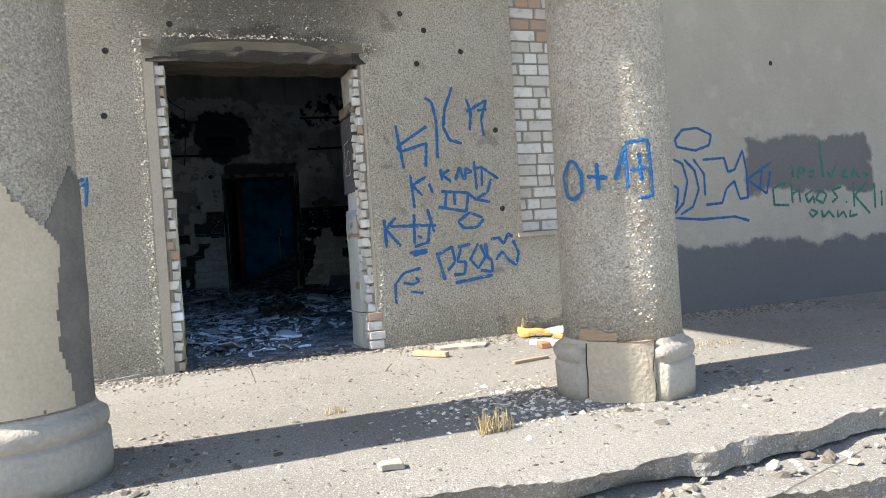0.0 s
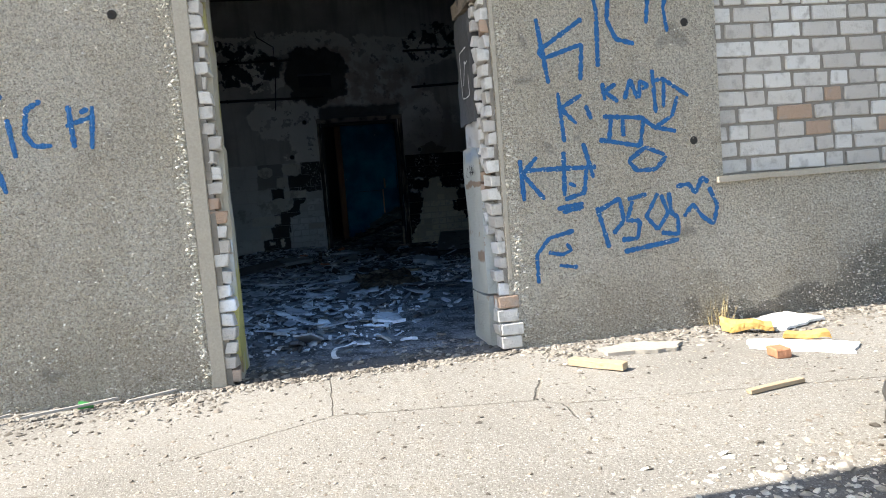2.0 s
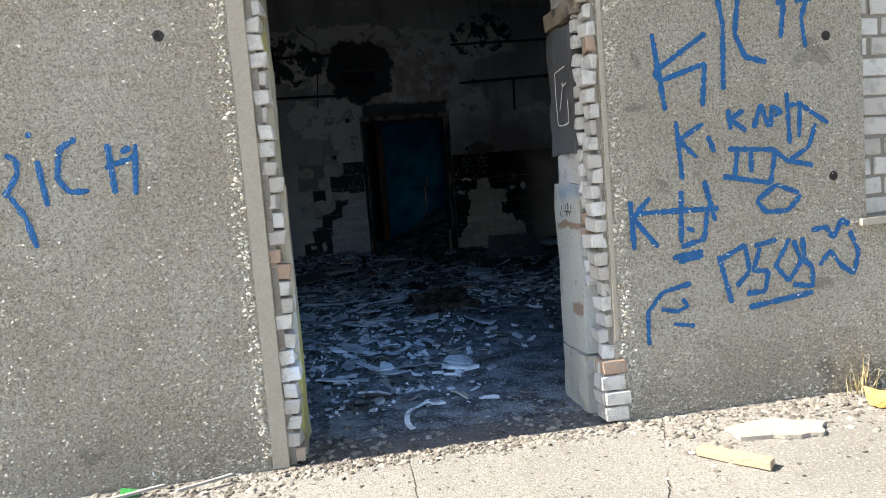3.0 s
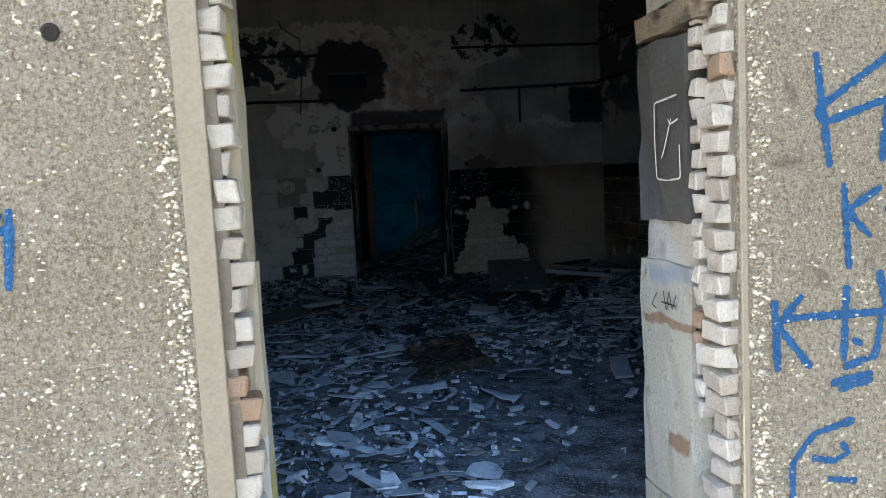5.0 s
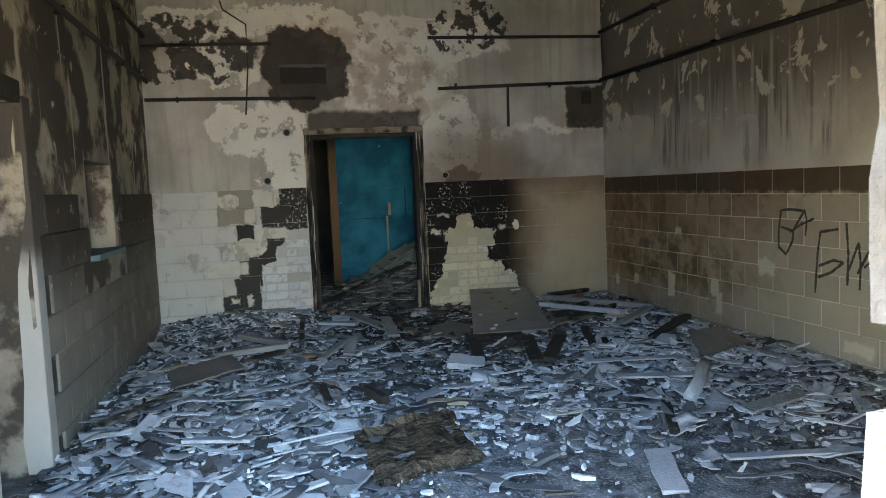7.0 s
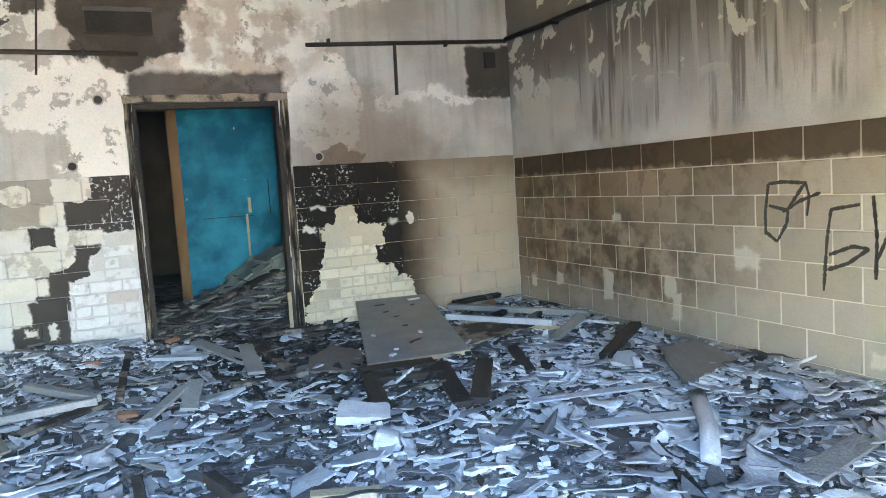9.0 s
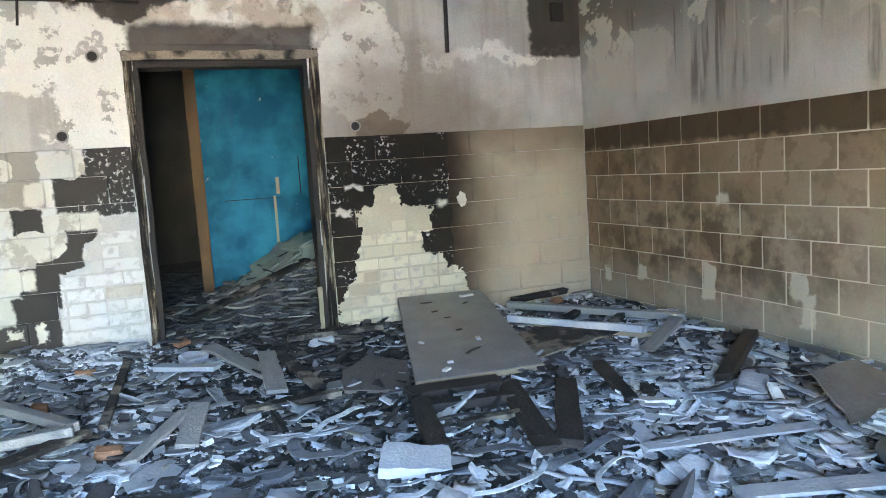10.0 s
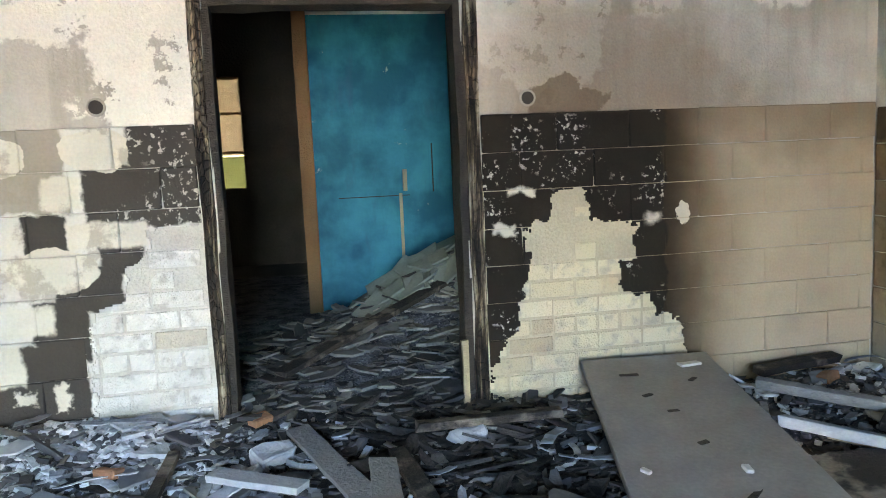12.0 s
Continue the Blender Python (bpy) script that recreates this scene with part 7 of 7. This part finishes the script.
# the grey board lying on the pile
panel = base("door_panel", Matrix.Identity(4), "ash-grey door panel lying on burnt timbers", "panel")
A, B, C, D = Vector((2.41, 6.52, 0.05)), Vector((3.22, 6.48, 0.045)), Vector((3.58, 8.30, 0.22)), Vector((2.86, 8.33, 0.23))
ux, uy = (B - A).normalized(), (D - A).normalized()
uz = ux.cross(uy).normalized()
bm = bmesh.new()
lo = [bm.verts.new(p) for p in (A, B, C, D)]
hi = [bm.verts.new(p + uz * 0.038) for p in (A, B, C, D)]
bm.faces.new(lo[::-1]), bm.faces.new(hi)
for i in range(4):
    j = (i + 1) % 4
    bm.faces.new([lo[i], lo[j], hi[j], hi[i]])
bmesh.ops.bevel(bm, geom=bm.edges[:], offset=0.004, segments=1, affect='EDGES')
part("sheet", bm, M["board"], panel)
bm = bmesh.new()
for p, q in ((A, B),):
    vs = [bm.verts.new(v) for v in (p - uy * 0.004 + uz * 0.002, q - uy * 0.004 + uz * 0.002, q - uy * 0.004 + uz * 0.034, p - uy * 0.004 + uz * 0.034,
                                     p + uy * 0.001 + uz * 0.002, q + uy * 0.001 + uz * 0.002, q + uy * 0.001 + uz * 0.034, p + uy * 0.001 + uz * 0.034)]
    for f in ((0, 1, 2, 3), (7, 6, 5, 4), (0, 4, 5, 1), (2, 6, 7, 3), (1, 5, 6, 2), (0, 3, 7, 4)):
        bm.faces.new([vs[i] for i in f])
part("edge_strip", bm, M["raw"], panel, "bare wooden edge strip")


def on_panel(u, v, lift=0.039):
    return A + (B - A) * u + ((D - A) * (1 - u) + (C - B) * u) * v + uz * lift


for k, (u, v, r) in enumerate(((0.78, 0.90, 0.05), (0.25, 0.06, 0.03), (0.62, 0.32, 0.022), (0.12, 0.35, 0.02), (0.3, 0.12, 0.02))):
    bm = box(-r, r, -r * 0.6, r * 0.6, 0, 0.014, 0.003, 0.012, 2, k)
    ob = single("plaster_crumb", bm, M["white"], "white plaster crumb lying on the grey board", "crumb", "crumbs on the board")
    ob.matrix_basis = Matrix.Translation(on_panel(u, v)) @ pose(0, 0, 0, 0, 0, 40 * k)
for k, (u, v, l) in enumerate(((0.45, 0.62, 0.05), (0.35, 0.72, 0.05), (0.55, 0.22, 0.26), (0.30, 0.86, 0.10), (0.50, 0.45, 0.05), (0.72, 0.80, 0.06))):
    bm = box(-l / 2, l / 2, -0.012, 0.012, 0, 0.005, 0.0, 0.008, 3, k + 9)
    ob = single("charred_crumb", bm, M["char"], "black charred crumb lying on the grey board", "crumb", "crumbs on the board")
    ob.matrix_basis = Matrix.Translation(on_panel(u, v)) @ pose(0, 0, 0, 0, 0, -8 + 25 * (k % 3))
flat_piece("hardboard", [(0, 0), (0.75, 0.05), (0.62, 0.42), (0.1, 0.55)], 0.012, pose(3.25, 6.62, 0.07, 3, -4, 8), M["plank"], "broken hardboard sheet under the pale bars", "board", ragged=0.012, seed=6)
flat_piece("hardboard", [(0, 0), (0.38, 0.0), (0.40, 0.5), (0.16, 0.62), (-0.02, 0.3)], 0.02, pose(2.02, 6.62, 0.06, 5, 6, -12), M["darkboard"], "dark hardboard piece beside the grey panel", "board", ragged=0.012, seed=7)
flat_piece("dark_sheet", [(0, 0), (0.62, 0.05), (0.5, 0.3), (0.15, 0.32)], 0.012, pose(3.85, 4.85, 0.08, 28, 0, 12), M["darkboard"], "dark bent sheet propped on the rubble", "sheet", ragged=0.012, seed=8)
flat_piece("dark_sheet", [(0, 0), (0.55, -0.1), (0.62, 0.25), (0.1, 0.35)], 0.014, pose(-0.25, 5.4, 0.10, 6, -8, 30), M["darkboard"], "grey-brown sheet lying over rubble", "sheet", ragged=0.01, seed=9)
flat_piece("foam_block", [(0, 0), (0.30, -0.03), (0.33, 0.14), (0.05, 0.2)], 0.05, pose(1.87, 5.38, 0.06, 12, 6, -8), M["sheetlight"], "white foam piece lying on burnt rubble", "foam", ragged=0.008, seed=10)
for k, (x, y, r) in enumerate(((0.5, 4.92, 10), (2.05, 5.0, 60), (1.25, 7.95, 30), (4.35, 6.75, 15), (0.95, 4.15, 0), (3.9, 5.5, 40), (4.2, 4.4, 80), (2.15, 7.95, 20))):
    bm = box(-0.09, 0.09, -0.06, 0.06, 0, 0.06, 0.01, 0.04, 2, k + 3)
    ob = single("plaster_chunk", bm, M["sheetlight"], "pale lump of fallen plaster on the rubble", "chunk", "plaster chunks")
    ob.matrix_basis = pose(x, y, bed(x, y) + 0.01, 8, -6, r)
for k, (x, y) in enumerate(((0.80, 6.32), (1.16, 8.3), (0.35, 7.3), (0.55, 7.9), (4.2, 8.1))):
    ob = single("brick_piece", box(-0.06, 0.06, -0.04, 0.04, 0, 0.05, 0.008, 0.02, 2, k), M["brick_red"], "broken red brick piece in the rubble", "brick", "red brick pieces")
    ob.matrix_basis = pose(x, y, bed(x, y) + 0.012, 10, 5, 50 * k)

# roll of sheeting and curled light strips
single("roll", tube([(3.72, 4.58, 0.10), (3.58, 4.40, 0.12), (3.40, 4.15, 0.10), (3.18, 3.90, 0.08)], 0.045, 12), M["sheetlight"], "crumpled roll of pale sheeting on rubble", "roll", smooth=True)
for k, pts in enumerate((((2.06, 4.65), (2.2, 4.6), (2.4, 4.66), (2.55, 4.72), (2.69, 4.68)), ((2.45, 5.25), (2.55, 5.05), (2.7, 4.95), (2.8, 4.75)), ((1.75, 7.95), (1.85, 7.8), (1.95, 7.85), (2.1, 7.75)),
                         ((3.3, 5.3), (3.5, 5.2), (3.7, 5.25), (3.9, 5.1)), ((3.6, 3.4), (3.75, 3.2), (3.95, 3.25), (4.1, 3.1)))):
    p3 = [(x, y, bed(x, y) + 0.035 + 0.02 * math.sin(i * 1.7 + k)) for i, (x, y) in enumerate(pts)]
    bm = tube(p3, 0.018, 6)
    for v in bm.verts:
        v.co.z = bed(v.co.x, v.co.y) + 0.03 + (v.co.z - bed(v.co.x, v.co.y) - 0.03) * 0.4
    single("curled_strip", bm, M["sheetlight"], "curled pale strip of burnt lining", "strip", "curled strips", smooth=True)

# light wooden window frame lying by the heap
frame_ob = base("window_frame", pose(0.63, 6.55, 0.10, 2, -3, 0), "pale wooden window frame lying on rubble", "window frame")
part("rail", box(-0.66, 0.0, -0.03, 0.03, 0.0, 0.05, 0.004), M["greywood"], frame_ob)
bm = box(-0.82, 0.0, -0.03, 0.03, 0.0, 0.05, 0.004)
bm.transform(pose(0, 0.035, 0.0, 0, 0, -55))
part("rail", bm, M["greywood"], frame_ob)

# charred mat
bm = bmesh.new()
gm = {}
for i in range(31):
    for j in range(31):
        u, v = i / 30 - 0.5, j / 30 - 0.5
        edge = 1.0 + 0.12 * noise.noise((u * 5, v * 5, 3))
        x, y = 1.31 + (u * 0.66 - v * 0.04) * edge, 3.66 + (v * 0.74 + u * 0.22) * edge
        z = bed(x, y) + 0.06 + 0.05 * noise.noise((u * 4, v * 4, 0)) + 0.018 * noise.noise((u * 22, v * 9, 1)) + (0.05 if v > 0.42 or u < -0.44 else 0.0) - (0.05 if abs(u) > 0.46 or abs(v) > 0.46 else 0.0)
        gm[(i, j)] = bm.verts.new((x, y, z))
for i in range(30):
    for j in range(30):
        bm.faces.new([gm[(i, j)], gm[(i + 1, j)], gm[(i + 1, j + 1)], gm[(i, j + 1)]])
bmesh.ops.solidify(bm, geom=bm.faces[:], thickness=0.03)
single("charred_mat", bm, M["mat"], "charred brown crumpled mat on the floor", "mat")

# tiles heaped against the blue door
tile = mesh_of(box(-0.14, 0.14, -0.11, 0.11, 0, 0.018, 0.003, 0.006, 1, 2), "tile", M["slate"])
rng = random.Random(61)
for i in range(34):
    x, y = 1.85 + 0.85 * rng.random(), 9.85 + 0.8 * rng.random()
    z = bed(x, y) + 0.03 + 0.06 * rng.random()
    ob = new("tile", tile)
    ob.matrix_basis = pose(x, y, z, rng.gauss(0, 10) + 16, -30 + rng.gauss(0, 9), rng.uniform(-35, 35))
    tagged(ob, "grey-green roofing tile heaped by the blue door", "tile", "heaped tiles")
